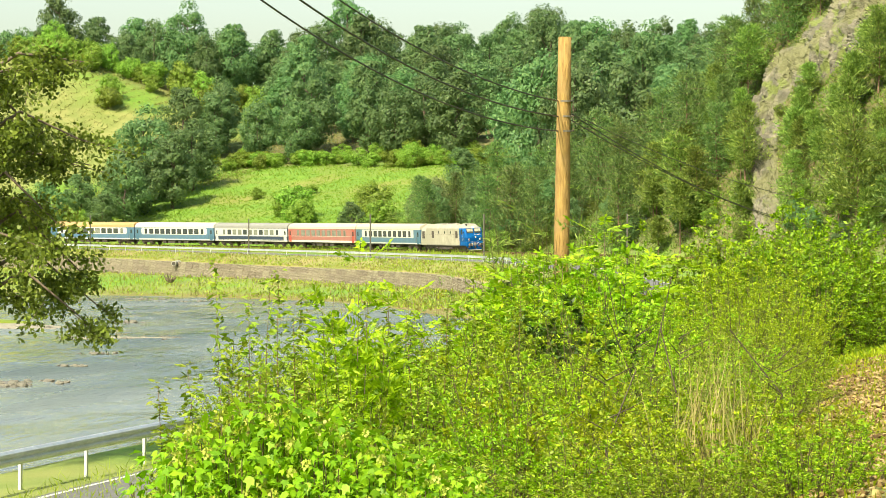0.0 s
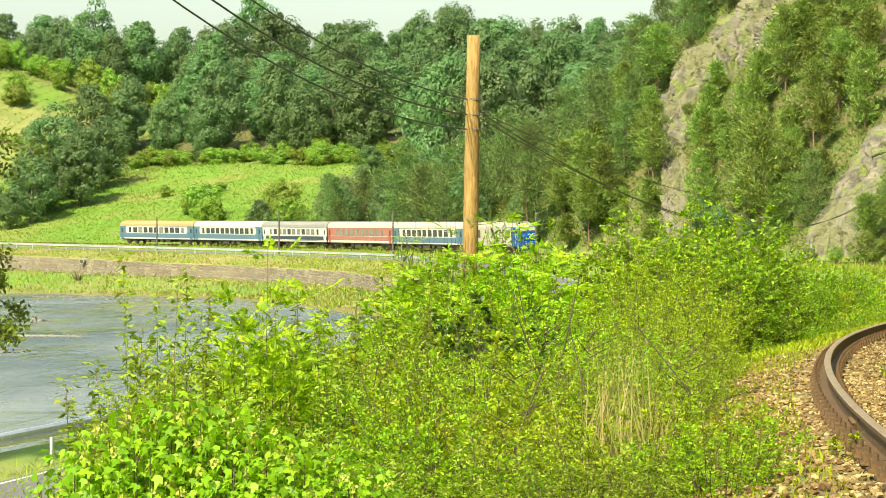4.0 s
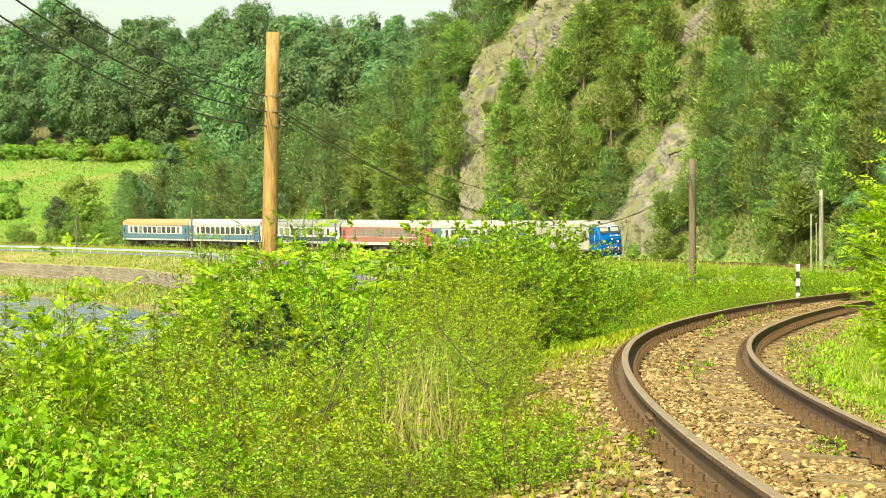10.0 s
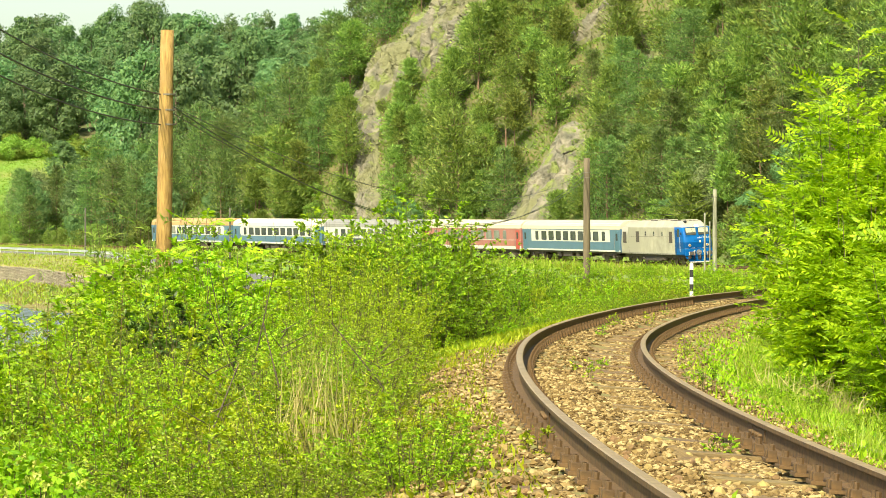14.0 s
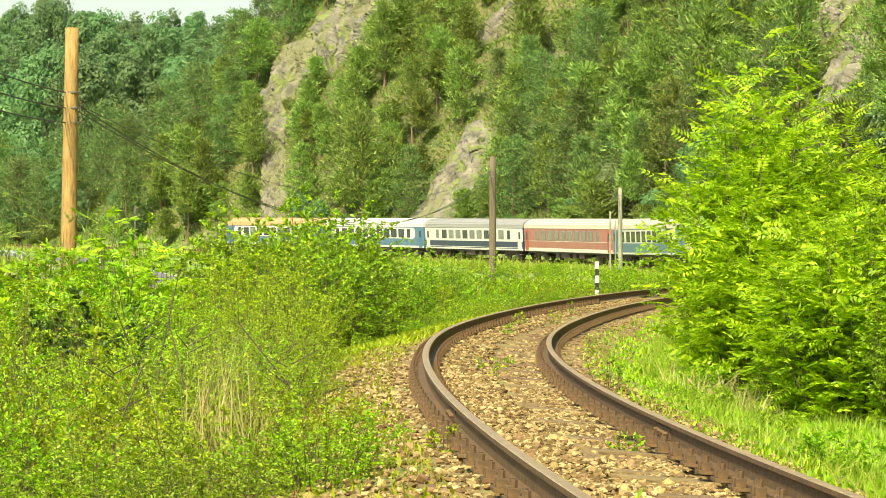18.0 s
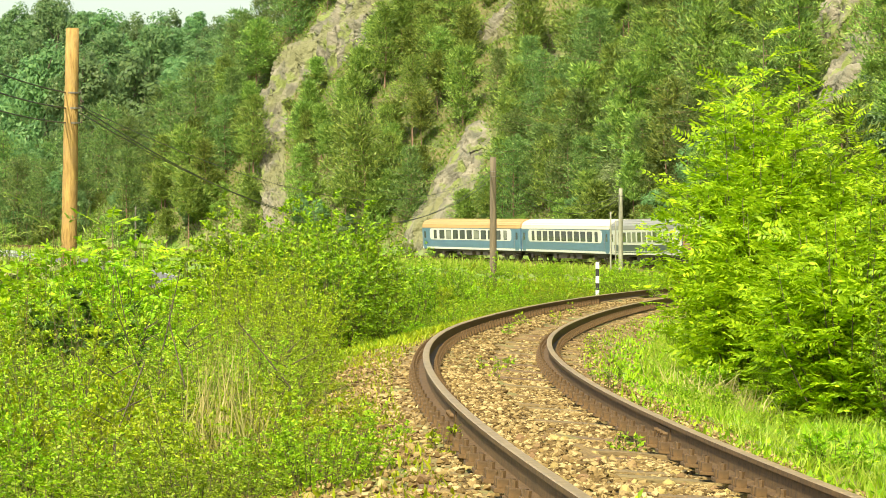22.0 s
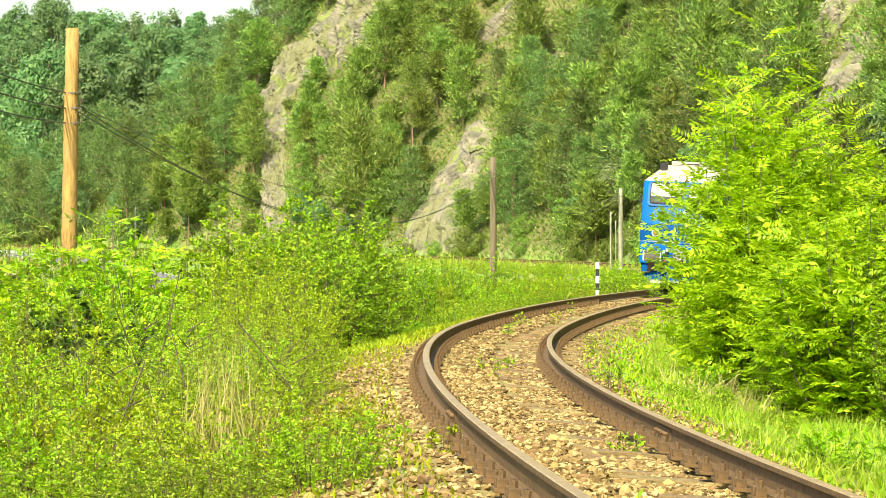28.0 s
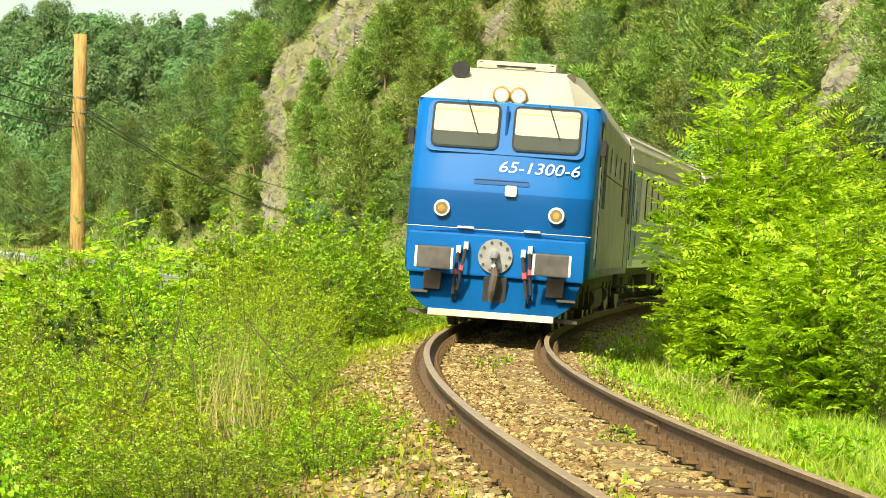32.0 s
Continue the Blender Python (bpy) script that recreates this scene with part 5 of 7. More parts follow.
for y in (-0.875, 0.875):
    buf = part("buffer", tube([(0.05, y, 1.06), (0.36, y, 1.06), (0.37, y, 1.06), (0.50, y, 1.06)], [0.15, 0.14, 0.105, 0.105], 16), dark_mat, beam)
    bm = box(0.50, 0.54, y - 0.265, y + 0.265, 0.89, 1.23, 0.03)
    part("buffer_plate", bm, mat("buffer_face", (0.10, 0.09, 0.08), (0.05, 0.046, 0.042), rough=0.7, metal=0.2, scale=5), buf, "greasy rectangular buffer plate")
    for e in (-1, 1):
        part("plate_edge", box(0.497, 0.545, y + e * 0.268 - 0.018, y + e * 0.268 + 0.018, 0.905, 1.215), white_paint, buf)
for y in (-0.92, 0.92):
    part("lifting_bracket", box(-0.02, 0.16, y - 0.13, y + 0.13, 0.58, 0.86, 0.02), dark_mat, beam)
    part("foot_step", box(0.0, 0.22, y * 1.2 - 0.14, y * 1.2 + 0.14, 0.52, 0.56, 0.01), dark_mat, beam)
hook_plate = disc(0.05, 0, 1.13, 0.26, 0.05, beam, "coupling_plate", steel_mat, 26, "round grey coupling plate")
for k in range(10):
    a = 6.283 * k / 10
    disc(0.10, 0.215 * math.cos(a), 1.13 + 0.215 * math.sin(a), 0.022, 0.02, hook_plate, "bolt", dark_mat, 8)
bm = tube([(0.08, 0, 1.15), (0.26, 0, 1.15), (0.36, 0, 1.09), (0.34, 0, 1.0), (0.24, 0, 1.0)], [0.07, 0.06, 0.05, 0.04, 0.03], 10)
part("hook", bm, steel_mat, beam)
part("screw_coupling", tube([(0.30, 0, 1.05), (0.32, 0.03, 0.85), (0.30, 0.0, 0.62), (0.26, -0.02, 0.45)], [0.035, 0.06, 0.06, 0.03], 8), dark_mat, beam)
for y, z0, dy in ((0.52, 1.22, 0.06), (0.42, 1.16, 0.10), (-0.44, 1.22, -0.08), (-0.55, 1.16, -0.03)):
    hose = part("air_hose", tube([(0.06, y, z0), (0.24, y, z0 - 0.03), (0.30, y + dy * 0.5, z0 - 0.3), (0.28, y + dy, z0 - 0.62), (0.16, y + dy, z0 - 0.72)], [0.03, 0.026, 0.026, 0.026, 0.03], 8), black_mat, beam)
    part("hose_cock", box(0.08, 0.20, y - 0.035, y + 0.035, z0 - 0.02, z0 + 0.10, 0.01), white_paint, hose)
    part("hose_coupling", tube([(0.27, y + dy * 0.4, z0 - 0.24), (0.31, y + dy * 0.55, z0 - 0.34)], 0.038, 8), mat("coupling_red", (0.34, 0.06, 0.07)), hose)
bm = bmesh.new()
pl = [(-1.30, 0.86, -0.05), (1.30, 0.86, -0.05), (1.22, 0.48, 0.12), (0.95, 0.28, 0.20), (-0.95, 0.28, 0.20), (-1.22, 0.48, 0.12)]
fa = [bm.verts.new((x, y, z)) for y, z, x in pl]
fb = [bm.verts.new((x - 0.06, y, z)) for y, z, x in pl]
bm.faces.new(fa)
bm.faces.new(fb[::-1])
for k in range(6):
    bm.faces.new((fa[k], fa[(k + 1) % 6], fb[(k + 1) % 6], fb[k]))
bmesh.ops.recalc_face_normals(bm, faces=bm.faces)
plough_blue = paint("plough_blue", (0.001, 0.075, 0.235), 0.6, 0.85)
plough_blue.node_tree.nodes["Principled BSDF"].inputs["Specular IOR Level"].default_value = 0.05
plough_blue.node_tree.nodes["Principled BSDF"].inputs["Coat Weight"].default_value = 0.0
plough = part("snow_plough", bm, plough_blue, loco, "blue snow plough with white lower edge")
part("plough_edge", box(0.18, 0.24, -0.94, 0.94, 0.20, 0.30, 0.01), mat("chipped_white", (0.52, 0.51, 0.44), (0.34, 0.32, 0.26), rough=0.7, scale=7), plough)
part("plough_hatch", box(0.06, 0.13, -0.15, 0.20, 0.34, 0.82, 0.02), black_mat, plough)
part("pilot_step", box(-0.3, -0.05, -1.28, 1.28, 0.20, 0.26, 0.01), dark_mat, plough)
part("underframe", box(-16.4, -0.6, -1.15, 1.15, 0.62, 0.92, 0.03), dark_mat, loco)
part("fuel_tank", box(-10.6, -6.4, -1.2, 1.2, 0.28, 0.64, 0.1), dark_mat, loco)
for k, x in enumerate((-6.0, -11.1)):
    for s in (-1, 1):
        part("air_tank", tube([(x - 0.3, s * 1.1, 0.5), (x + 0.3, s * 1.1, 0.5)], 0.17, 12), dark_mat, loco)
WHEELS.extend((wh, 0.55) for wh in bogie(loco, -3.7, 3, 0.55, 3.6) + bogie(loco, -13.3, 3, 0.55, 3.6))
cu = bpy.data.curves.new("number", "FONT")
cu.body, cu.size, cu.extrude, cu.align_x, cu.shear = "65-1300-6", 0.24, 0.002, "CENTER", 0.2
tmp = new("number_text", cu)
bpy.context.view_layer.update()
num = bpy.data.meshes.new_from_object(tmp.evaluated_get(bpy.context.evaluated_depsgraph_get()))
bpy.data.objects.remove(tmp)
num.materials.append(white_paint)
for v in num.vertices:
    x, y, z = v.co
    zz = 2.40 + y
    v.co = (-back_at(zz) - 0.008 * abs(0.52 + x) + 0.012 + z, 0.54 + x * 1.24, zz)
part("painted_number", num, None, loco_front, "white painted running number")


def motions():
    """The train comes round the bend at an even pace, its wheels turning."""
    times = [k * 1.0 for k in range(33)]
    walk(loco, [(t, track_pose(TRAIN_SPEED * (t - 32), 3.7, 13.3)) for t in times])
    for k, car in enumerate(cars):
        walk(car, [(t, track_pose(TRAIN_SPEED * (t - 32) - LOCO - CAR * k, 3.6, CAR - 3.6)) for t in times])
    for wheel, r in WHEELS:
        x = wheel.location.x
        walk(wheel, [(k / 15, pose(x, 0, r, 0, math.degrees(TRAIN_SPEED * k / 15 / r) % 360, 0)) for k in range(481)])


# ---- the thicket beside the line ----
THICKET = [
    [(-3.8, 15.47, 0.88), (-3.22, 16.8, 0.76), (-2.19, 16.51, 0.84), (-4.5, 18.87, 1.0), (-3.7, 18.48, 0.94), (-2.95, 19.29, 0.94), (-1.88, 18.47, 0.82), (-4.9, 21.22, 1.36),
     (-4.25, 23.25, 1.04), (-2.98, 21.15, 1.12), (-2.22, 23.81, 0.82), (-1.5, 20.2, 0.7), (-1.3, 17.2, 0.6), (-2.6, 17.6, 0.8), (-3.5, 20.6, 1.0), (-0.95, 18.8, 0.55),
     (-1.45, 15.6, 0.55), (-0.75, 16.4, 0.45)],
    [(-6.34, 26.98, 1.76), (-5.09, 25.95, 1.32), (-4.1, 24.79, 1.23), (-3.17, 26.41, 1.13), (-2.19, 26.42, 0.98), (-7.5, 29.5, 1.9), (-7.25, 31.07, 2.19), (-6.1, 29.52, 1.88),
     (-5.03, 29.47, 1.48), (-4.19, 30.3, 1.38), (-2.9, 28.6, 1.2), (-6.22, 34.63, 1.86), (-4.93, 33.13, 1.74), (-4.33, 35.85, 1.86), (-3.52, 36.77, 1.4), (-2.6, 36.67, 1.57),
     (-3.6, 33.0, 1.5), (-2.0, 30.5, 0.9), (-2.1, 34.0, 1.1), (-1.6, 27.6, 0.75), (-1.5, 24.5, 0.6), (-5.0, 27.4, 1.3), (-4.6, 24.0, 1.1), (-4.2, 28.6, 1.3),
     (-3.6, 30.6, 1.3), (-4.8, 34.4, 1.79), (-5.2, 36.2, 2.0)],
    [(-8.9, 36.8, 2.6), (-8.47, 36.47, 2.8), (-7.49, 36.26, 2.65), (-10.55, 42.23, 2.88), (-8.8, 41.01, 3.09), (-7.53, 42.28, 2.62), (-5.87, 38.75, 2.36), (-4.92, 41.49, 2.33),
     (-3.6, 41.5, 1.89), (-2.32, 38.76, 1.8), (-11.09, 45.14, 2.88), (-10.34, 48.75, 3.28), (-8.0, 44.52, 2.77), (-6.82, 47.5, 3.0), (-4.18, 46.85, 2.25), (-2.81, 44.36, 2.07),
     (-5.5, 44.0, 2.61), (-6.3, 42.3, 2.58), (-5.9, 41.2, 2.54), (-6.8, 43.4, 2.52)],
    [(-13.5, 55.88, 2.88), (-12.12, 56.91, 3.3), (-10.69, 55.69, 3.2), (-9.63, 58.26, 3.28), (-7.78, 54.5, 3.4), (-6.55, 54.85, 3.4), (-5.83, 49.74, 3.0), (-14.53, 65.69, 3.0),
     (-13.56, 67.16, 3.0), (-11.55, 63.02, 3.13), (-9.99, 61.2, 3.31), (-9.17, 63.27, 3.4), (-8.25, 67.15, 3.5), (-7.18, 68.07, 3.5), (-5.67, 66.12, 3.45)],
]
DARK_BUSHES = [(-2.2, 52, 2.3), (-2.74, 53, 2.5), (-1.75, 50.4, 1.85), (-3.41, 55, 2.7), (-1.5, 49.6, 1.35), (-1.9, 48, 1.7), (-2.4, 49, 2.1), (-1.45, 47.8, 0.8), (-5.11, 52.59, 2.7), (-4.04, 53.8, 2.7), (-4.49, 66.1, 3.1), (-2.84, 62.52, 2.9), (-1.2, 67.5, 1.9)]
olive_leaf = leaf_mat("olive_leaf", (0.15, 0.24, 0.014), (0.25, 0.355, 0.02), (0.40, 0.49, 0.045), 0.4, 0.6)
lime_leaf = leaf_mat("lime_leaf", (0.16, 0.31, 0.01), (0.28, 0.47, 0.014), (0.44, 0.60, 0.03), 0.42, 0.5)
low = [shrub("bush", "low yellow-green thicket bush with thin twigs", 600 + k, 1.0, 0.8, 64, 8800, 0.037, 0.021, (bush_leaf, olive_leaf, lime_leaf)[k], group="bushes of the thicket") for k in range(3)]
mid = [shrub("bush", "yellow-green thicket bush with small leaves", 610 + k, 1.8, 1.15, 76, 9600, 0.045, 0.025, (bush_leaf, lime_leaf, olive_leaf)[k], group="bushes of the thicket") for k in range(3)]
high = [shrub("bush", "tall leafy thicket bush on the bank", 620 + k, 2.8, 1.5, 84, 9800, 0.055, 0.031, (bush_leaf, olive_leaf, lime_leaf)[k], group="bushes of the thicket") for k in range(3)]
far_high = [shrub("bush", "tall leafy thicket bush on the bank", 630 + k, 3.2, 1.8, 90, 8000, 0.075, 0.04, dark_leaf if k == 1 else bush_leaf, group="bushes of the thicket") for k in range(2)]
darks = [shrub("bush", "dense dark green bush beside the line", 640 + k, 2.4, 1.1, 90, 9500, 0.075, 0.042, dark_leaf, group="dark bushes by the line", tall=0.75) for k in range(2)]
rng = np.random.RandomState(21)
for originals, spots, nominal, g in zip((low, mid, high, far_high), THICKET, (1.0, 1.8, 2.8, 3.2), (1.05, 1.0, 0.88, 0.84)):
    spread(originals, [(x, y, (g * h / nominal) ** 0.6 * rng.uniform(0.9, 1.1), (g * h / nominal) ** 0.4 * rng.uniform(0.85, 1.2)) for x, y, h in spots], rng)
spread(darks, [(x, y, (1.2 * h / 2.4) ** 0.6, (1.2 * h / 2.4) ** 0.4) for x, y, h in DARK_BUSHES], rng)

# hop-covered mound with pale cones
def hop_mound(seed):
    rng = np.random.RandomState(seed)
    ob = thing("hop_bush", "bright green hop vines with pale yellow cones", "climbing plant", "hop bushes")
    n = 2700
    v = unit(rng.normal(size=(n, 3)))
    v[:, 2] = abs(v[:, 2])
    P = v * np.array((0.62, 0.62, 1.15)) * rng.uniform(0.55, 1.05, (n, 1))
    D = v * np.array((1, 1, 0.2)) + rng.normal(size=(n, 3)) * 0.6 + np.array((0, 0, -0.5))
    part("foliage", blades("foliage", P, D, rng.uniform(0.04, 0.085, n), rng.uniform(0.03, 0.062, n), hop_leaf, rng, 0.12, v + np.array((0, 0, 0.6)), 8), None, ob)
    lines = []
    for k in range(26):
        a, r = rng.uniform(0, 6.283), rng.uniform(0.1, 0.6)
        lines.append(([(math.cos(a) * r * 0.6, math.sin(a) * r * 0.6, -0.3), (math.cos(a) * r * 0.9, math.sin(a) * r * 0.9, 0.5), (math.cos(a) * r, math.sin(a) * r, 1.1 - 0.5 * r)], 0.006, 0.003))
    tagged(part("vine", stems_mesh("vine", lines, twig_mat, 4), None, ob), kind="stuff")
    m = 62
    v = unit(rng.normal(size=(m, 3)))
    v[:, 2] = abs(v[:, 2])
    base = v * np.array((0.64, 0.64, 1.17)) * rng.uniform(0.9, 1.05, (m, 1))
    P, D = [], []
    for b in base:
        for k in range(14):
            a = k * 2.4
            P.append(b + np.array((math.cos(a) * 0.012, math.sin(a) * 0.012, -0.0035 * k)))
            D.append((math.cos(a), math.sin(a), -1.1))
    tagged(part("hop_cone", blades("hop_cone", P, D, 0.030, 0.024, leaf_mat("hop_cone", (0.38, 0.46, 0.06), (0.47, 0.53, 0.08), (0.56, 0.57, 0.13), 0.4, 0.2), rng, 0.2), None, ob, "pale yellow-green hop cones"), kind="stuff")
    return ob


hops = [hop_mound(700), hop_mound(701)]
spread(hops, [(-3.72, 14.6, 1.03, 1.17), (-3.51, 14.8, 1.02, 1.16), (-3.16, 14.5, 0.95, 1.07), (-2.84, 14.3, 0.89, 1.01), (-2.65, 14.4, 0.85, 0.97), (-3.95, 14.4, 0.99, 1.12), (-2.46, 14, 0.82, 0.94), (-3.4, 15, 1.0, 1.13), (-3.11, 15, 0.92, 1.04)], rng)


# added bushes with near-black leaves: shadow of the overhung hollow painted as foliage
hollow_shade_leaf = leaf_mat("hollow_shade_leaf", (0.035, 0.08, 0.007), (0.06, 0.13, 0.009), (0.11, 0.21, 0.014), 0.25, 0.2)
shade_bushes = [shrub("ivy_bush", "added dark-leaved bush standing in for shade in the thicket hollow", 710, 1.8, 0.8, 60, 4200, 0.075, 0.06, hollow_shade_leaf, group="ivy in the thicket", tall=0.75)]
spread(shade_bushes, [(x, y, 1.0, (top - ground_at(x, y)) / 1.9) for x, y, top in ((-4.38, 32.71, 0.77), (-4.24, 33.23, 0.59), (-4.34, 31.7, 0.52), (-4.04, 32.75, 0.4))], rng)
crest = shrub("broad_leaved_bush", "bright broad-leaved bush over the dark hollow", 711, 2.6, 0.6, 40, 2200, 0.085, 0.05, lime_leaf, group="bushes over the hollow", tall=0.8)
spread([crest], [(x, y, 1.0, (top - ground_at(x, y)) / 2.8) for x, y, top in ((-4.54, 32.69, 1.04), (-4.51, 33.7, 1.1), (-4.33, 34.23, 1.03), (-4.29, 35.74, 1.47), (-4.41, 35.73, 1.32))], rng)

# slender leafy shoots that stand out of the thicket
def shoot(seed, h, pairs, leaf):
    rng = np.random.RandomState(seed)
    ob = thing("tall_shoot", "slender upright shoot with leaves in pairs", "plant", "shoots above the thicket")
    P, D, lines = [], [], []
    for s in range(2):
        a = rng.uniform(0, 6.283)
        tip = np.array((math.cos(a) * 0.16, math.sin(a) * 0.16, h * (1.0 - 0.22 * s)))
        q = np.linspace(0, 1, 6)[:, None]
        pts = q * tip + (q * (1 - q)) * rng.normal(size=3) * 0.25
        lines.append((pts - np.array((0, 0, 0.1)), 0.007, 0.002))
        for k in range(pairs):
            t = 0.25 + 0.75 * k / pairs
            c = t * tip + (t * (1 - t)) * (pts[3] - 0.6 * tip) * 4 * 0.25
            b = rng.uniform(0, 3.14)
            for e in range(4):
                aa = b + e * 1.571 + rng.uniform(-0.3, 0.3)
                P.append(c + rng.normal(size=3) * 0.02)
                D.append((math.cos(aa), math.sin(aa), rng.uniform(-1.0, 0.3)))
    part("stem", stems_mesh("stem", lines, mat("red_stem", (0.17, 0.09, 0.05), (0.12, 0.10, 0.04)), 4), None, ob)
    part("foliage", blades("foliage", P, D, leaf * rng.uniform(0.6, 1.2, len(P)), leaf * 0.34, olive_leaf, rng, 0.1), None, ob)
    return ob


shoots = [shoot(720 + k, 2.4, 40, 0.075) for k in range(3)]
spread(shoots, [(x, y, 1.0, (top - ground_at(x, y)) / 2.4) for x, y, top in ((-5.1, 19.86, 1.3), (-4.96, 19.38, 1.02), (-5.0, 21.42, 1.19), (-5.25, 21.88, 1.13), (-4.84, 20.43, 0.92), (-5.1, 22.43, 0.99), (-4.79, 17.35, 0.59), (-4.78, 16.83, 0.51), (-4.63, 16.98, 0.47), (-4.15, 25.67, 1.15), (-4.23, 23.62, 0.91), (-4.63, 23.55, 0.89), (-4.97, 23.99, 0.95), (-4.05, 21.62, 0.87), (-4.4, 29.68, 1.21), (-4.51, 20.51, 0.84))], rng)
lances = [shrub("willow_shoots", "upright willow shoots with narrow leaves", 740 + k, 3.2, 0.7, 22, 900, 0.16, 0.022, leaf_mat("lance_leaf", (0.14, 0.24, 0.03), (0.22, 0.34, 0.04), (0.32, 0.42, 0.08), 0.4, 0.2), category="shrub", group="willow shoots by the pole", tall=0.7) for k in range(1)]
spread(lances, [(-6.7, 44.4, 1.2, 1.1), (-6.3, 43.6, 1.1, 1.05), (-5.6, 44.2, 1.15, 1.08), (-5.2, 43.2, 1.0, 1.0), (-7.2, 45.2, 1.1, 1.05), (-7.8, 44.0, 1.1, 1.0)], rng)

# young feather-leaved trees by the line
ash = ash_tree("young_tree", "bright green young tree with feathered leaves beside the rails", 800, 5.7, 1.45, 34, 70, 0.46, 0.11)
ash.matrix_basis = place(ash, 4.75, 42.3, 0.4)
ash = ash_tree("young_tree", "bright green many-stemmed young tree with feathered leaves", 801, 5.0, 1.6, 34, 68, 0.46, 0.11)
ash.matrix_basis = place(ash, 5.95, 43.6, 1.4)
ash = ash_tree("young_tree", "low bright green young tree with feathered leaves", 802, 3.5, 1.15, 32, 62, 0.44, 0.11)
ash.matrix_basis = place(ash, 4.75, 40.5, 2.4)
ash = ash_tree("young_tree", "leafy green young tree over the grass verge", 803, 3.2, 1.4, 32, 62, 0.38, 0.10)
ash.matrix_basis = place(ash, 5.3, 36.2, 0.9)
ash = ash_tree("young_tree", "small leafy young tree in the thicket", 804, 2.6, 0.85, 14, 34, 0.34, 0.105)
ash.matrix_basis = place(ash, -6.0, 29.5, 0.9)
tall_ash = copy_thing_at(ash, Matrix.LocRotScale((-4.91, 22.98, ground_at(-4.91, 22.98)), Euler((0, 0, 0.7)), (0.55, 0.55, (1.35 - ground_at(-4.91, 22.98)) / 2.7)))
for k, (x, y, s) in enumerate(((-5.6, 40.5, 1.1), (-3.6, 48.5, 1.0), (-9.3, 47.0, 1.1), (-4.4, 38.0, 1.1), (-6.4, 41.5, 1.15), (-7.4, 39.0, 1.05), (-5.9, 42.6, 1.15), (-6.6, 43.0, 1.2))):
    copy_thing_at(ash, place(ash, x, y, k * 1.3, s))
spread([darks[0]], [(DARK_BUSHES[0][0], DARK_BUSHES[0][1], 1.1, 1.05), (6.6, 38.5, 1.0, 1.1), (6.0, 34.2, 0.75, 0.9), (7.4, 41, 1.1, 1.3), (4.9, 37.8, 0.6, 0.7), (4.6, 44.9, 0.7, 0.8), (5.2, 47.0, 0.9, 1.0), (8.3, 45.0, 1.2, 1.4), (5.2, 39.0, 0.7, 0.75)], rng)

sapling = shrub("sapling", "bright green leafy sapling beside the pole", 650, 2.8, 1.0, 60, 5200, 0.11, 0.06, hop_leaf, category="sapling", group="saplings by the pole", tall=0.7)
spread([sapling], [(x, y, 1.0, (top - ground_at(x, y)) / 2.9) for x, y, top in ((-5.5, 42.6, 1.62), (-6.0, 42.9, 1.45), (-5.05, 41.9, 1.3), (-5.7, 41.6, 1.2), (-6.5, 42.5, 1.1))], rng)

# tall weeds on the flat inside the bend
weed = [shrub("weed_clump", "clump of tall green weeds on the flat", 820 + k, 1.4, 1.5, 70, 3400, 0.10, 0.032, (bush_leaf, dark_leaf, lime_leaf)[k], category="weeds", group="weeds inside the bend") for k in range(3)]
spots = []
wr = np.random.RandomState(4)
for k in range(900):
    if len(spots) >= 120:
        break
    d = wr.uniform(72, 262)
    ref = wr.uniform(-60, 1250) if d > 120 else wr.uniform(480, 1150)
    x = (ref - 784) / 4900 * d
    i, s = offset(np.array([x]), np.array([d]), TX[TC], TY[TC])
    j, r = offset(np.array([x]), np.array([d]), RX[::2], RY[::2])
    if s[0] < 3.4 or -r[0] > -4.6 or (d < 112 and 1020 < ref < 1095):
        continue
    spots.append((x, d, wr.uniform(0.75, 1.15) * (0.7 if s[0] < 6 else 1), wr.uniform(0.7, 1.0)))
spread(weed, spots, rng)
spread([weed[1]], [(spots[1][0], spots[1][1], spots[1][2], spots[1][3])] + [(x, y, s, 0.9) for x, y, s in ((0.2, 70, 0.6), (1.0, 74, 0.55), (-0.6, 66, 0.5), (2.4, 78, 0.6), (3.5, 82, 0.6), (0.6, 80, 0.7), (2.0, 88, 0.8), (4.2, 92, 0.8), (5.6, 97, 0.8))], rng)
spread([weed[0], weed[2]], [(spots[0][0], spots[0][1], spots[0][2], spots[0][3]), (spots[2][0], spots[2][1], spots[2][2], spots[2][3])] + [((690 + 31 * k - 784) / 4900 * d, d, s * wr.uniform(0.85, 1.1), 0.95) for k in range(15) for d, s in ((104 + wr.uniform(-3, 3), 1.35), (95 + wr.uniform(-3, 3), 1.05), (86 + wr.uniform(-2, 2), 0.7)) if 690 + 31 * k < 1300 - (0 if d > 100 else 120) and not 1020 < 690 + 31 * k < 1095], rng)


spread([darks[1], weed[0]], [(DARK_BUSHES[1][0], DARK_BUSHES[1][1], 1.07, 1.05), (spots[0][0], spots[0][1], spots[0][2], spots[0][3])] + [(x, y, 0.85, 1.15 * s) for x, y, s in ((-1.27, 90, 1.26), (-0.6, 91, 1.7), (-0.1, 92, 1.1), (0.9, 97, 1.7), (1.6, 98, 1.0), (2.44, 99, 1.5), (-2.47, 84, 1.35), (3.62, 98, 1.3), (6.81, 104, 0.72))], rng)


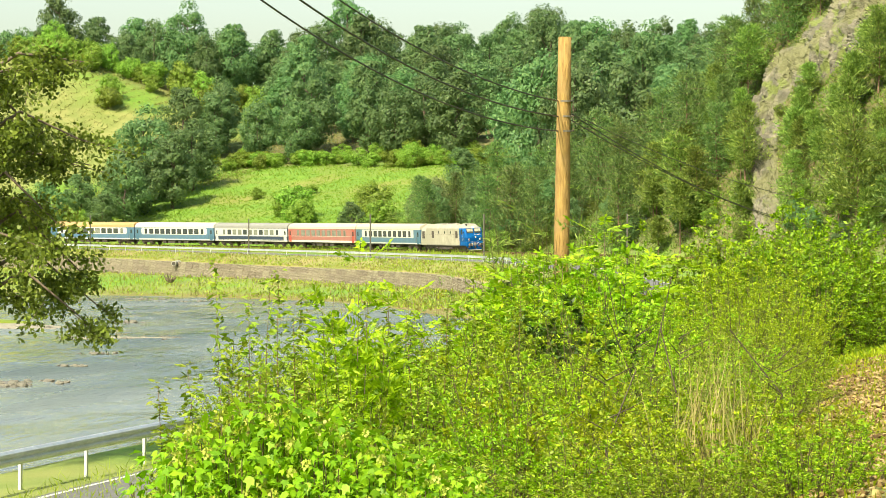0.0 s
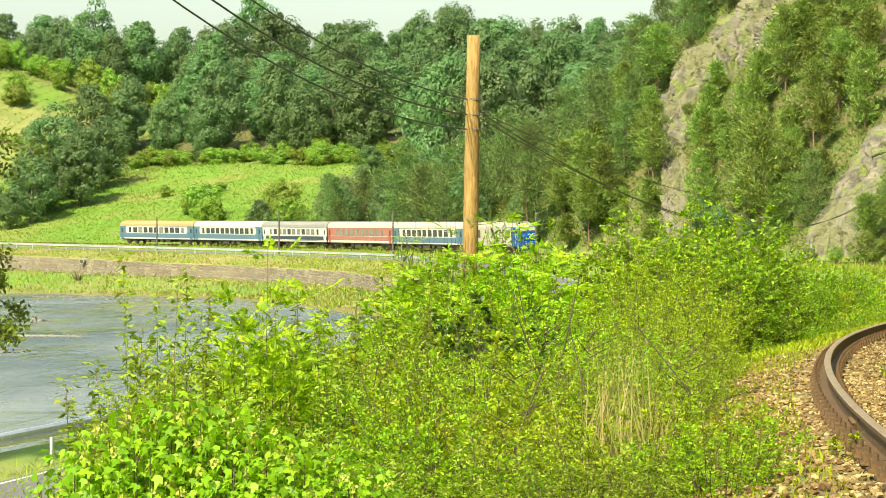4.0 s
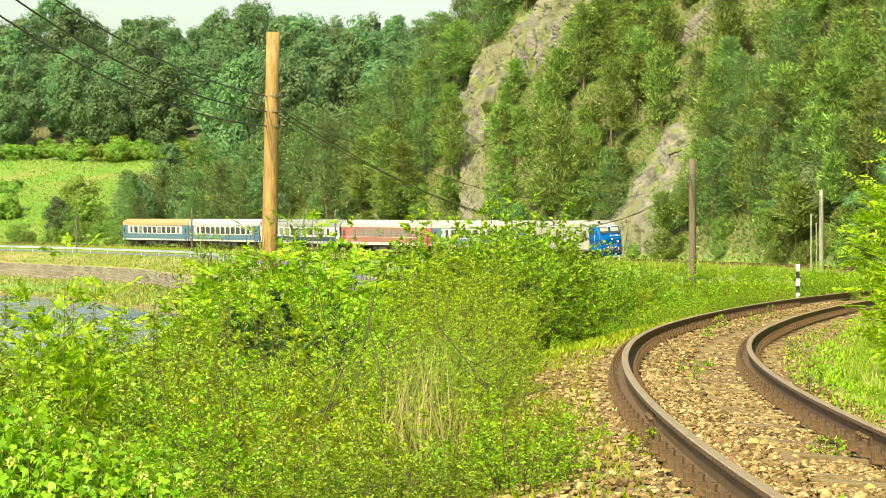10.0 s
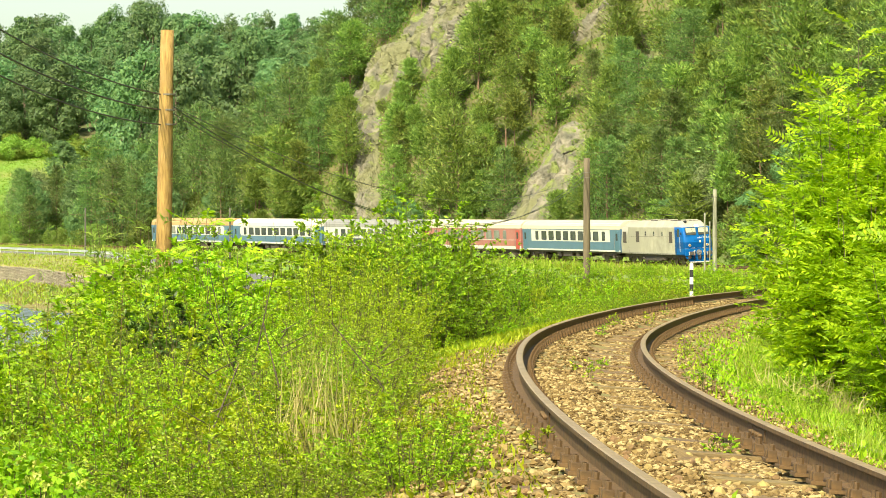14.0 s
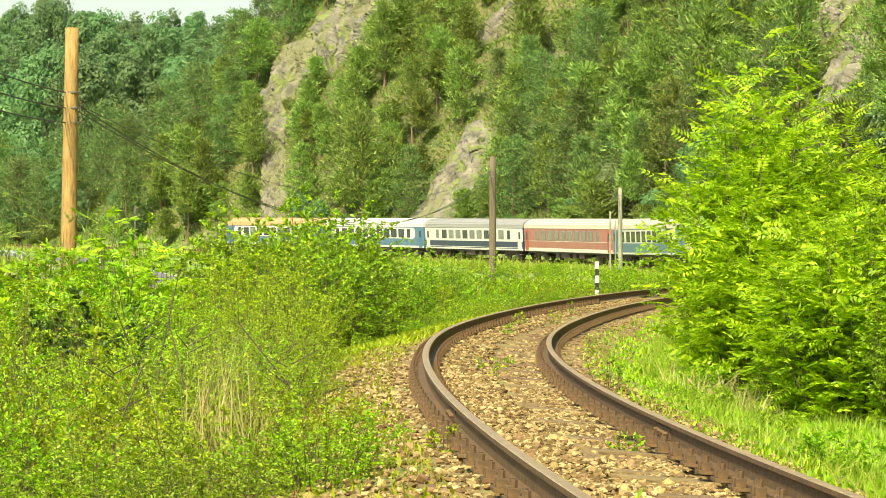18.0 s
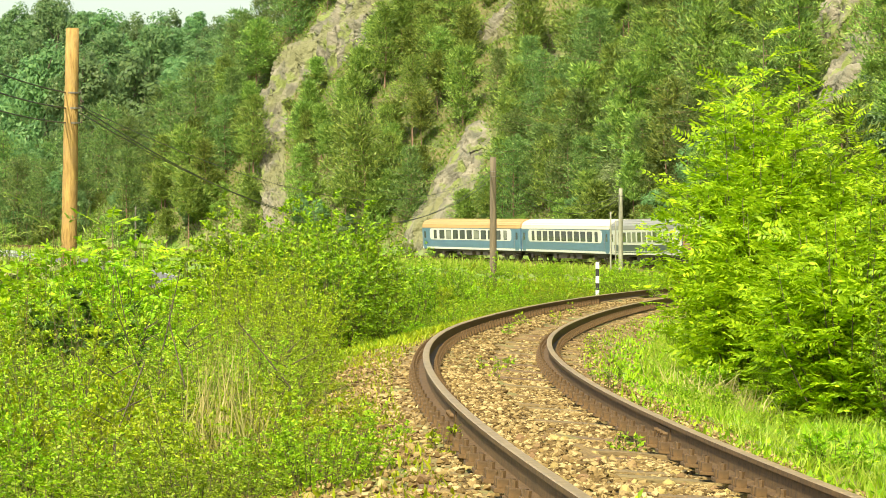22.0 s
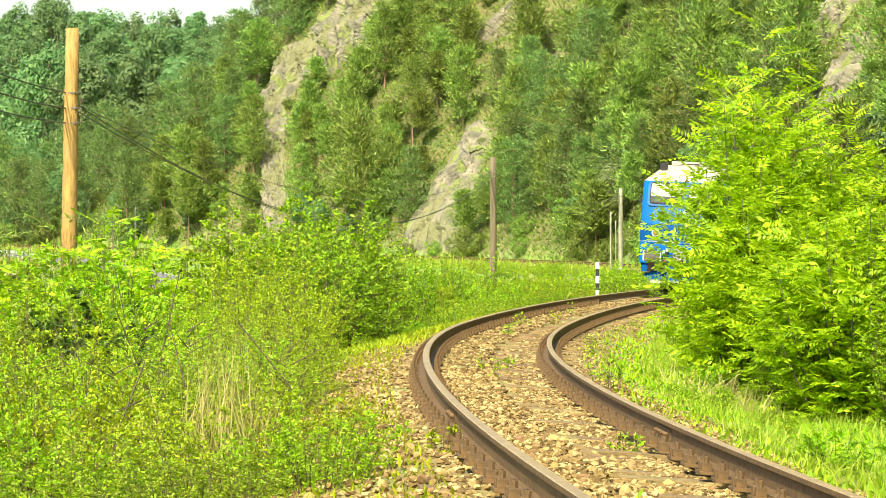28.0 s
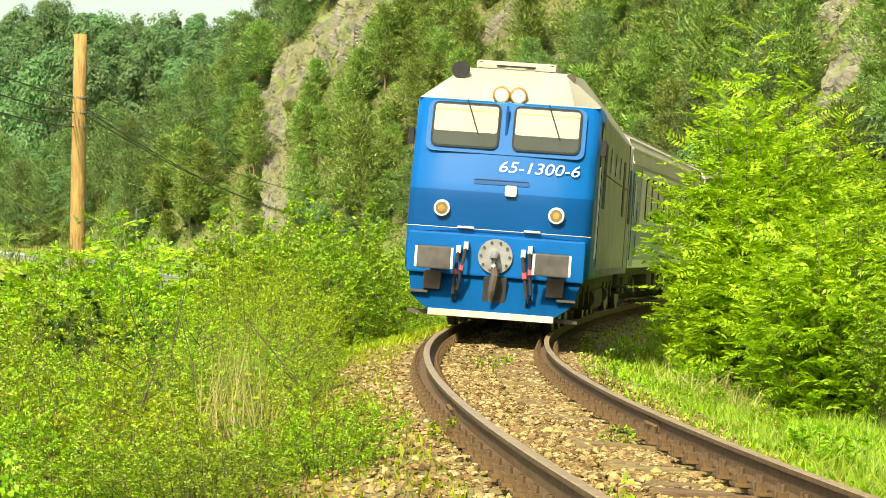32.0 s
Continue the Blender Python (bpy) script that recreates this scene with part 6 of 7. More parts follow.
# grass, as one growth
def grass_patch(name, label, seed, n, place_one, lo, hi, wide, material, lean=0.5):
    rng = np.random.RandomState(seed)
    xs, ys, f = place_one(rng, n)
    z = height(xs, ys)
    P = np.stack([xs, ys, z - 0.02], 1)
    D = rng.normal(size=(len(xs), 3)) * np.array((lean, lean, 0.15)) + np.array((0, 0, 1.0))
    ob = new(name, blades(name, P, D, rng.uniform(lo, hi, len(xs)) * f, wide * rng.uniform(0.6, 1.4, len(xs)), material, rng, 0.15))
    return tagged(ob, label, "grass", kind="stuff")


def beside(rng, n, u0, u1, s0, s1, clump=0.5):
    u, s = rng.uniform(u0, u1, n), rng.uniform(s0, s1, n)
    h = np.interp(u, TU, t_head)
    x, y = np.interp(u, TU, TX) - np.cos(h) * s, np.interp(u, TU, TY) - np.sin(h) * s
    keep = waves(x, y, 1.6, 50) + 0.8 * waves(x, y, 5, 51) > rng.uniform(-1.6, 0.9, n) * clump - 0.25
    return x[keep], y[keep], 1 + 0.35 * waves(x, y, 3, 52)[keep]


grass_patch("verge_grass", "lush green grass on the verge", 900, 64000, lambda r, n: beside(r, n, -34, 27, -9.5, -2.1, 1.0), 0.06, 0.30, 0.010, grass_leaf)
grass_patch("verge_grass", "green grass and weeds along the thicket edge", 901, 15000, lambda r, n: beside(r, n, -40, 30, 2.5, 7.5, 1.3), 0.05, 0.2, 0.011, grass_leaf)
grass_patch("broadleaf_weeds", "low broad-leaved weeds on the verge", 902, 13000, lambda r, n: beside(r, n, -40, 24, -6.5, -2.0, 1.6), 0.05, 0.12, 0.055, dark_leaf)
grass_patch("broadleaf_weeds", "low broad-leaved weeds at the thicket edge", 903, 10000, lambda r, n: beside(r, n, -45, 12, 1.9, 5.5, 1.6), 0.05, 0.12, 0.05, hop_leaf)
grass_patch("verge_weeds", "low yellowish weeds on the stony shoulder", 909, 30000, lambda r, n: beside(r, n, -40, 29, 1.1, 3.8, 2.0), 0.035, 0.11, 0.018, bush_leaf)
grass_patch("verge_weeds", "low leafy weeds on the verge beside the rail", 910, 26000, lambda r, n: beside(r, n, -36, 27, -5.0, -1.2, 2.0), 0.035, 0.12, 0.02, lime_leaf)
grass_patch("broadleaf_weeds", "low green weeds between the rail and the young trees", 916, 16000, lambda r, n: beside(r, n, -30, 10, -4.6, -1.6, 1.2), 0.04, 0.13, 0.035, lime_leaf)
grass_patch("broadleaf_weeds", "pale low weeds on the shoulder of the bend", 915, 24000, lambda r, n: beside(r, n, -45, 2, 1.25, 5.0, 1.0), 0.05, 0.15, 0.035, bush_leaf)
verge_weed = shrub("verge_weed", "leafy green weed in the verge beside the rail", 830, 0.5, 0.32, 22, 1500, 0.055, 0.028, lime_leaf, category="weed", group="weeds of the verge")
vr = np.random.RandomState(12)
spots = []
for k in range(60):
    u, side = vr.uniform(-32, 27), -vr.uniform(2.3, 6.0) if k % 4 else vr.uniform(2.4, 3.6)
    p = on_track(u, side)
    spots.append((p.x, p.y, vr.uniform(0.45, 1.15), vr.uniform(0.6, 1.1)))
spread([verge_weed], spots, vr)
grass_patch("field_grass", "tall grass in front of the far line", 904, 24000, lambda r, n: beside(r, n, -580, -200, 2.2, 5.5, 0.2), 0.5, 1.15, 0.11, grass_leaf)
grass_patch("field_grass", "tall grass on the flat inside the bend", 905, 9000, lambda r, n: beside(r, n, -150, -40, 2.6, 16.0, 0.4), 0.3, 0.75, 0.05, grass_leaf)
grass_patch("dry_grass", "tuft of pale dry grass stems", 906, 150, lambda r, n: (r.normal(-1.36, 0.10, n), r.normal(17.2, 0.2, n), np.ones(n)), 0.6, 1.22, 0.006, dry_leaf, 0.14)
grass_patch("dry_grass", "dry yellow grass on the verge", 907, 260, lambda r, n: (r.normal(3.7, 0.35, n), r.normal(36.5, 1.2, n), np.ones(n)), 0.25, 0.6, 0.012, dry_leaf)
for k, (x, y, h) in enumerate(((-2.9, 27.5, 1.7), (-2.6, 24.0, 1.3), (-1.9, 21.5, 1.1), (-3.4, 31.0, 1.8), (-2.2, 18.5, 1.0), (-4.6, 26.0, 1.5), (-1.2, 20.2, 0.95))):
    br = np.random.RandomState(960 + k)
    lines = [([(0, 0, -0.2), (0.1, 0.05, h * 0.5), (0.28 * br.choice([-1, 1]), 0.1, h)], 0.011, 0.004)]
    for j in range(7):
        a, t = br.uniform(0, 6.28), br.uniform(0.35, 0.95)
        c = np.array((0.1 * t, 0.05 * t, h * t))
        lines.append(([c, c + np.array((math.cos(a), math.sin(a), 0.5)) * br.uniform(0.1, 0.3)], 0.005, 0.002))
    ob = thing("bare_stem", "dark bare branching stem standing in the thicket", "twig", "bare stems in the thicket")
    part("branching_stem", stems_mesh("branching_stem", lines, mat("dark_twig", (0.06, 0.045, 0.03), (0.09, 0.07, 0.04)), 5), None, ob)
    ob.matrix_basis = place(ob, x, y, k * 1.1)
for k, (u, s, h) in enumerate(((28, 0.5, 0.24), (20.5, -0.45, 0.22), (10, 0.05, 0.32), (10.3, -1.2, 0.42), (-1.5, -1.3, 0.3), (-6, 0.2, 0.22), (-12, 0.35, 0.3), (-22, 0.2, 0.26), (22, 0.95, 0.2), (5, -0.2, 0.15), (-14, -0.1, 0.3))):
    p = on_track(u, s)
    w0 = shrub("track_weed", "small green weed growing between the stones", 930 + k, h, h * 0.5, 9, 120, 0.05, 0.025, dark_leaf if k % 2 else bush_leaf, category="weed", group="weeds on the track")
    w0.matrix_basis = Matrix.Translation((p.x, p.y, ground_at(p.x, p.y)))
# ---- track bed: sleepers, fastenings, joints, stones ----
sleeper_mat = mat("weathered_oak", (0.22, 0.15, 0.065), (0.10, 0.07, 0.03), rough=0.95, stretch=(0.25, 1, 1), scale=14, bump=0.8, by_object=0.6)
stone_mat = mat("ballast_stone", (0.33, 0.24, 0.095), (0.18, 0.12, 0.042), rough=0.95, scale=9, bump=0.4, by_object=0.9)


def loose_stone_mat():
    m = leaf_mat("loose_stones", (0.08, 0.049, 0.016), (0.195, 0.13, 0.044), (0.40, 0.305, 0.14), 0.0, 0.0, 0.95)
    return m


def face_track(u, side=0.0, up=0.0):
    p = on_track(u, side, up)
    h, c = float(np.interp(u, TU, t_head)), float(np.interp(u, TU, CANT))
    return Matrix.Translation(p) @ Matrix.Rotation(h, 4, "Z") @ Matrix.Rotation(c, 4, "Y")


rng = np.random.RandomState(31)
bm = box(-1.28, 1.28, -0.12, 0.12, -0.34, -0.19, 0.015)
sleeper_me = bpy.data.meshes.new("sleeper")
bm.to_mesh(sleeper_me)
bm.free()
sleeper_me.materials.append(sleeper_mat)
bm = bmesh.new()
add_box(bm, -0.17, 0.17, -0.10, 0.10, -0.192, -0.168, 0.004)
for x in (-0.125, 0.125):
    for y in (-0.055, 0.055):
        add_box(bm, x - 0.032, x + 0.032, y - 0.03, y + 0.03, -0.17, -0.115, 0.008)
        add_tube(bm, [(x, y, -0.12), (x, y, -0.075)], 0.018, 6)
clip_me = bpy.data.meshes.new("rail_fastening")
bm.to_mesh(clip_me)
bm.free()
clip_me.materials.append(rail_mat)
for k in range(205):
    u = 69 - 0.62 * k
    ob = part("sleeper", sleeper_me, None, track)
    ob.matrix_basis = face_track(u + rng.uniform(-0.03, 0.03), rng.uniform(-0.03, 0.03), rng.uniform(-0.075, -0.045))
    if k < 165:
        for side in (-0.7535, 0.7535):
            ob = part("rail_fastening", clip_me, None, track)
            ob.matrix_basis = face_track(u, side)
for side, u in ((0.7535, 20.0), (-0.7535, 20.4)):
    for s in (-1, 1):
        bm = box(-0.012 * s if s < 0 else 0.010, 0.022 if s > 0 else -0.010, -0.33, 0.33, -0.135, -0.055, 0.004)
        for y in (-0.25, -0.09, 0.09, 0.25):
            add_tube(bm, [(s * 0.02, y, -0.095), (s * 0.05, y, -0.095)], 0.019, 6)
        ob = part("fishplate", bm, rail_mat, track, "rusty bolted rail joint plate")
        ob.matrix_basis = face_track(u, side)


def stone_shape(rng):
    """A broken stone: a jittered icosahedron."""
    t = 1.618
    v = np.array([(-1, t, 0), (1, t, 0), (-1, -t, 0), (1, -t, 0), (0, -1, t), (0, 1, t), (0, -1, -t), (0, 1, -t), (t, 0, -1), (t, 0, 1), (-t, 0, -1), (-t, 0, 1)]) / 1.9
    f = [(0, 11, 5), (0, 5, 1), (0, 1, 7), (0, 7, 10), (0, 10, 11), (1, 5, 9), (5, 11, 4), (11, 10, 2), (10, 7, 6), (7, 1, 8), (3, 9, 4), (3, 4, 2), (3, 2, 6), (3, 6, 8), (3, 8, 9), (4, 9, 5), (2, 4, 11), (6, 2, 10), (8, 6, 7), (9, 8, 1)]
    return v * rng.uniform(0.72, 1.2, (12, 1)) * rng.uniform(0.6, 1.1, 3), f


ballast = thing("ballast", "rusty brown broken stone track bed", "ballast", kind="structure")
shapes = [stone_shape(rng) for k in range(8)]
stone_mes = [mesh_from("stone", v * 0.034, f, stone_mat) for v, f in shapes]


def stone_spots(n, u0, u1, seed):
    r = np.random.RandomState(seed)
    u, s = r.uniform(u0, u1, n), np.where(r.uniform(size=n) < 0.62, r.uniform(-0.66, 0.66, n), r.choice([-1, 1], n) * r.uniform(0.86, 2.3, n))
    h = np.interp(u, TU, t_head)
    x, y = np.interp(u, TU, TX) - np.cos(h) * s, np.interp(u, TU, TY) - np.sin(h) * s
    return x, y, height(x, y), r


x, y, z, r = stone_spots(290, 20, 30, 61)
for k in range(290):
    ob = part("stone", stone_mes[k % 8], None, ballast)
    q = r.uniform(0.7, 1.5)
    ob.matrix_basis = Matrix.LocRotScale((x[k], y[k], z[k] + 0.012), Euler(r.uniform(0, 6.28, 3)), (q, q, q * 0.8))
n = 64000
x, y, z, r = (np.concatenate(a) if k < 3 else a[1] for k, a in enumerate(zip(stone_spots(40000, 8, 31, 62), stone_spots(n - 40000, -42, 8, 63))))
OCT = np.array([(1, 0, 0), (-1, 0, 0), (0, 1, 0), (0, -1, 0), (0, 0, 1), (0, 0, -1), (0.6, 0.6, 0.5), (-0.6, -0.5, 0.6)], float)
OCT_F = np.array([(0, 6, 4), (6, 2, 4), (2, 1, 4), (1, 7, 4), (7, 3, 4), (3, 0, 4), (2, 6, 0), (3, 7, 1), (2, 0, 5), (1, 2, 5), (3, 1, 5), (0, 3, 5)])
V = np.zeros((n, 8, 3))
F = np.zeros((n, 12, 3), int)
for k in range(n):
    m = np.array(Euler(r.uniform(0, 6.28, 3)).to_matrix())
    V[k] = (OCT * r.uniform(0.7, 1.15, (8, 1)) * 0.0175 * r.uniform(0.45, 1.6) ** 1.7) @ m.T * np.array((1, 1, 0.65)) + (x[k], y[k], z[k] + 0.008)
    F[k] = OCT_F + 8 * k
bed = new("ballast_stones", mesh_from("ballast_stones", V.reshape(-1, 3), F.reshape(-1, 3).tolist(), loose_stone_mat()))
bed.parent = ballast
tagged(bed, "loose rusty brown ballast stones", kind="stuff")

# ---- road, guardrails, stone-filled wall ----
asphalt = mat("asphalt", (0.15, 0.15, 0.14), (0.11, 0.11, 0.105), rough=0.9, scale=4, bump=0.3)
gx, gy = np.gradient(RX), np.gradient(RY)
gn = np.hypot(gx, gy)


def by_road(a, r, up=0.0):
    """The point at a metres along the road, r metres to its river side."""
    i = lambda q: float(np.interp(a, RU, q))
    return Vector((i(RX) - i(gy / gn) * r, i(RY) + i(gx / gn) * r, i(RZ) + up))


aa = np.arange(60, 760, 2.0)
verts = [by_road(a, r, 0.03 if abs(r) < 3.2 else -0.12) for a in aa for r in (-3.3, -3.1, 0, 3.1, 3.3)]
faces = [(k * 5 + j, k * 5 + j + 1, k * 5 + j + 6, k * 5 + j + 5) for k in range(len(aa) - 1) for j in range(4)]
tagged(new("road", mesh_from("road", verts, faces, asphalt)), "narrow grey asphalt road along the river", "road", kind="structure")
for r in (-2.9, 2.9):
    verts = [by_road(a, r + e, 0.036) for a in aa for e in (-0.06, 0.06)]
    faces = [(k * 2, k * 2 + 1, k * 2 + 3, k * 2 + 2) for k in range(len(aa) - 1)]
    tagged(new("road_line", mesh_from("road_line", verts, faces, white_paint)), "white line along the road edge", "road marking", kind="structure")
zinc = mat("galvanised_steel", (0.72, 0.75, 0.76), (0.58, 0.61, 0.62), rough=0.5, metal=0.75, scale=3, bump=0.1)
BEAM = [(0.0, 0.31), (0.03, 0.30), (0.08, 0.25), (0.08, 0.20), (0.03, 0.165), (0.03, 0.145), (0.08, 0.11), (0.08, 0.06), (0.03, 0.01), (0.0, 0.0)]


def guardrail(a0, a1, r, label, step_m=2.0, span=4.0):
    ob = thing("guardrail", label, "guardrail", "guardrails of the road")
    us = np.arange(a0, a1, step_m)
    verts, faces = [], []
    n = len(BEAM)
    for a in us:
        for d, z in BEAM + [(d - 0.006, z) for d, z in BEAM[::-1]]:
            verts.append(by_road(a, r - d, 0.52 + z))
    n *= 2
    for k in range(len(us) - 1):
        for j in range(n):
            faces.append((k * n + j, k * n + (j + 1) % n, (k + 1) * n + (j + 1) % n, (k + 1) * n + j))
    part("beam", mesh_from("beam", verts, faces, zinc), None, ob)
    bm = box(-0.05, 0.05, -0.03, 0.03, -0.4, 0.80, 0.006)
    me = bpy.data.meshes.new("post")
    bm.to_mesh(me)
    bm.free()
    me.materials.append(zinc)
    for a in np.arange(a0 + 1, a1, span):
        post = part("post", me, None, ob)
        p, p2 = by_road(a, r + 0.06), by_road(a + 1, r + 0.06)
        post.matrix_basis = Matrix.Translation(p) @ Matrix.Rotation(math.atan2(p2.y - p.y, p2.x - p.x), 4, "Z")
        bolt = part("bolt", tube([(0, 0.03, 0.66), (0, 0.16, 0.66)], 0.02, 6), zinc, post)
    return ob


guardrail(100, 180, 4.0, "galvanised steel guardrail along the riverside road", 1.0)
guardrail(400, 620, 4.2, "far steel guardrail along the road below the railway", 4.0, 6.0)
gabion_mat = mat("gabion_stone", (0.29, 0.25, 0.17), (0.12, 0.105, 0.07), rough=0.95, scale=4.0, bump=1.0, detail=9, by_object=0.5)
wall_ob = thing("gabion_wall", "long wall of stone-filled wire baskets above the river", "retaining wall", kind="structure")
gr = np.random.RandomState(77)
gab_mes = []
for k in range(4):
    bm = box(-1.0, 1.0, -0.5, 0.5, 0.0, 1.0, 0.06)
    bmesh.ops.subdivide_edges(bm, edges=[e for e in bm.edges if e.calc_length() > 0.5], cuts=4, use_grid_fill=True)
    for v in bm.verts:
        v.co += Vector(gr.normal(size=3) * 0.035)
    me = bpy.data.meshes.new("basket")
    bm.to_mesh(me)
    bm.free()
    me.materials.append(gabion_mat)
    gab_mes.append(me)
for k, a in enumerate(np.arange(380, 596, 2.02)):
    for row in range(3):
        p, q = by_road(a, 11.6 + 0.25 * (2 - row)), by_road(a + 1, 11.6 + 0.25 * (2 - row))
        base = float(np.interp(a, *WALL_FOOT))
        top = p.z - np.interp(a, [400, 480, 570], [1.5, 1.5, 1.0])
        hh = (top - base + 0.3) / 3
        ob = part("basket", gab_mes[(k * 3 + row) % 4], None, wall_ob)
        ob.matrix_basis = Matrix.LocRotScale((p.x, p.y, base - 0.3 + hh * row), Euler((0, 0, math.atan2(q.y - p.y, q.x - p.x))), (1, 1, hh))
concrete_pale = mat("pale_concrete", (0.42, 0.41, 0.36), (0.28, 0.27, 0.23), rough=0.9, scale=4, bump=0.3)
verge_m = mat("dry_verge", (0.24, 0.25, 0.06), (0.15, 0.20, 0.03), rough=0.95, scale=0.8, bump=0.8, third=(0.29, 0.24, 0.09))
va = np.arange(372, 604, 2.0)
verts = [by_road(a, r, -d * np.interp(a, [400, 480, 570], [1.45, 1.45, 0.95]) - 0.03) + Vector((0, 0, 0.08 * math.sin(a * 0.9 + r * 3) * (0 < d < 1))) for a in va for r, d in ((3.2, 0.0), (4.6, 0.1), (6.5, 0.35), (9.0, 0.75), (11.35, 1.0), (11.6, 1.6))]
faces = [(k * 6 + j, k * 6 + j + 1, k * 6 + j + 7, k * 6 + j + 6) for k in range(len(va) - 1) for j in range(5)]
tagged(new("road_verge", mesh_from("road_verge", verts, faces, verge_m, True)), "dry grassy verge between the road and the wall", "verge", kind="structure")
p = by_road(505, 12.3)
pipe = thing("drain_pipe", "short pale concrete drain pipe in the wall", "pipe")
part("barrel", tube([(p.x, p.y + 1.5, p.z - 1.5), (p.x - 0.3, p.y - 0.7, p.z - 1.6)], 0.4, 16), concrete_pale, pipe)
part("mouth", tube([(p.x - 0.3, p.y - 0.69, p.z - 1.6), (p.x - 0.31, p.y - 0.74, p.z - 1.6)], 0.3, 16), dark_mat, pipe)

# ---- poles and cables ----
pole_wood = mat("yellow_pole_wood", (0.44, 0.285, 0.085), (0.20, 0.115, 0.03), rough=0.85, scale=22, bump=1.0, stretch=(1, 1, 0.16), third=(0.34, 0.22, 0.075))
old_wood = mat("grey_brown_pole_wood", (0.17, 0.135, 0.08), (0.09, 0.072, 0.045), rough=0.9, scale=12, bump=0.8, stretch=(1, 1, 0.07))
slim_wood = mat("dark_pole_wood", (0.075, 0.07, 0.055), (0.12, 0.11, 0.085), rough=0.9, scale=6, bump=0.3)
concrete = mat("concrete", (0.27, 0.27, 0.19), (0.19, 0.19, 0.13), rough=0.9, scale=5, bump=0.4)
old_steel = mat("dull_band_steel", (0.22, 0.21, 0.17), (0.14, 0.12, 0.09), rough=0.6, metal=0.4, scale=9)
cable_mat = mat("black_cable", (0.025, 0.025, 0.025), (0.05, 0.05, 0.045), rough=0.5, scale=4)


def utility_pole(x, y, top, r0, r1, material, label, clamps=(), lean=0.0):
    ob = thing("utility_pole", label, "pole")
    z = ground_at(x, y)
    n = 9
    bm = tube([(x - lean * (1 - k / n), y, z - 0.5 + (top - z + 0.5) * k / n) for k in range(n + 1)], [r0 + (r1 - r0) * k / n for k in range(n + 1)], 14)
    for v in bm.verts:
        v.co += Vector((noise.noise(v.co * 1.7), noise.noise(v.co * 1.7 + Vector((9, 0, 0))), 0)) * 0.012
    part("shaft", bm, material, ob, smooth=True)
    for zc in clamps:
        band = part("clamp_band", tube([(x, y, zc - 0.014), (x, y, zc + 0.014)], r1 + 0.017, 14), old_steel, ob)
        part("hook", tube([(x + r1, y - 0.05, zc), (x + r1 + 0.05, y - 0.08, zc + 0.01)], 0.012, 6), dark_mat, band)
    return ob


utility_pole(-6.02, 45.0, 4.81, 0.155, 0.105, pole_wood, "yellowish wooden utility pole standing in the thicket", (3.51, 3.27, 3.76), 0.12)
utility_pole(1.9, 105.0, 4.75, 0.15, 0.12, old_wood, "weathered brown wooden pole among the bushes", (4.2, 4.0))
utility_pole(8.15, 127.0, 4.05, 0.12, 0.09, concrete, "pale concrete pole beside the line", (3.7,))
utility_pole(7.75, 128.0, 3.0, 0.045, 0.04, concrete, "thin pale post beside a pole", ())
utility_pole(8.02, 128.6, 2.6, 0.03, 0.03, concrete, "thin pale metal post", ())
for k, (ref, d) in enumerate(((-752, 480), (-452, 432), (-226, 402), (-18, 378), (240, 342))):
    x = (ref - 784) / 4900 * d
    utility_pole(x, d, 1.196 + (456 - (378 if k != 1 else 385)) / 4900 * d, 0.13, 0.10, slim_wood, "slim dark pole between the road and the line", ())


def cable(a, b, sag, r, n=24):
    a, b = Vector(a), Vector(b)
    pts = [a.lerp(b, k / n) - Vector((0, 0, sag * 4 * (k / n) * (1 - k / n))) for k in range(n + 1)]
    ob = part("overhead_cable", tube(pts, r, 6), cable_mat, None)
    return tagged(ob, "black overhead cable slung between two poles", "cable", "overhead cables")


utility_pole(-9.0, 25.2, 6.6, 0.155, 0.105, pole_wood, "tall wooden utility pole at the end of the thicket", (6.45, 6.1, 5.7))
cable((-6.12, 44.95, 3.76), (-8.9, 25.2, 6.58), 0.72, 0.011)
cable((-6.12, 44.95, 3.51), (-8.9, 25.2, 6.24), 0.76, 0.013)
cable((-6.12, 44.95, 3.27), (-8.9, 25.2, 5.85), 0.76, 0.012)
cable((-5.92, 45.0, 3.55), (1.8, 104.9, 4.1), 1.95, 0.010)
cable((-5.92, 45.0, 3.45), (1.8, 104.9, 3.9), 1.75, 0.009)
cable((-5.92, 45.0, 3.56), (1.8, 104.9, 4.2), 1.3, 0.007)
cable((1.95, 105.0, 4.15), (8.1, 127.0, 3.75), 0.8, 0.010)
cable((1.95, 105.0, 3.95), (8.1, 127.0, 3.6), 1.0, 0.010)
marker = thing("marker_post", "black and white striped marker post in the grass", "post")
x, y = 5.13, 92.0
z0 = ground_at(x, y)
for k in range(7):
    part("stripe", box(x - 0.06, x + 0.06, y - 0.04, y + 0.04, z0 - 0.1 + 0.235 * k, z0 - 0.1 + 0.235 * (k + 1)), black_mat if k % 2 else white_paint, marker)

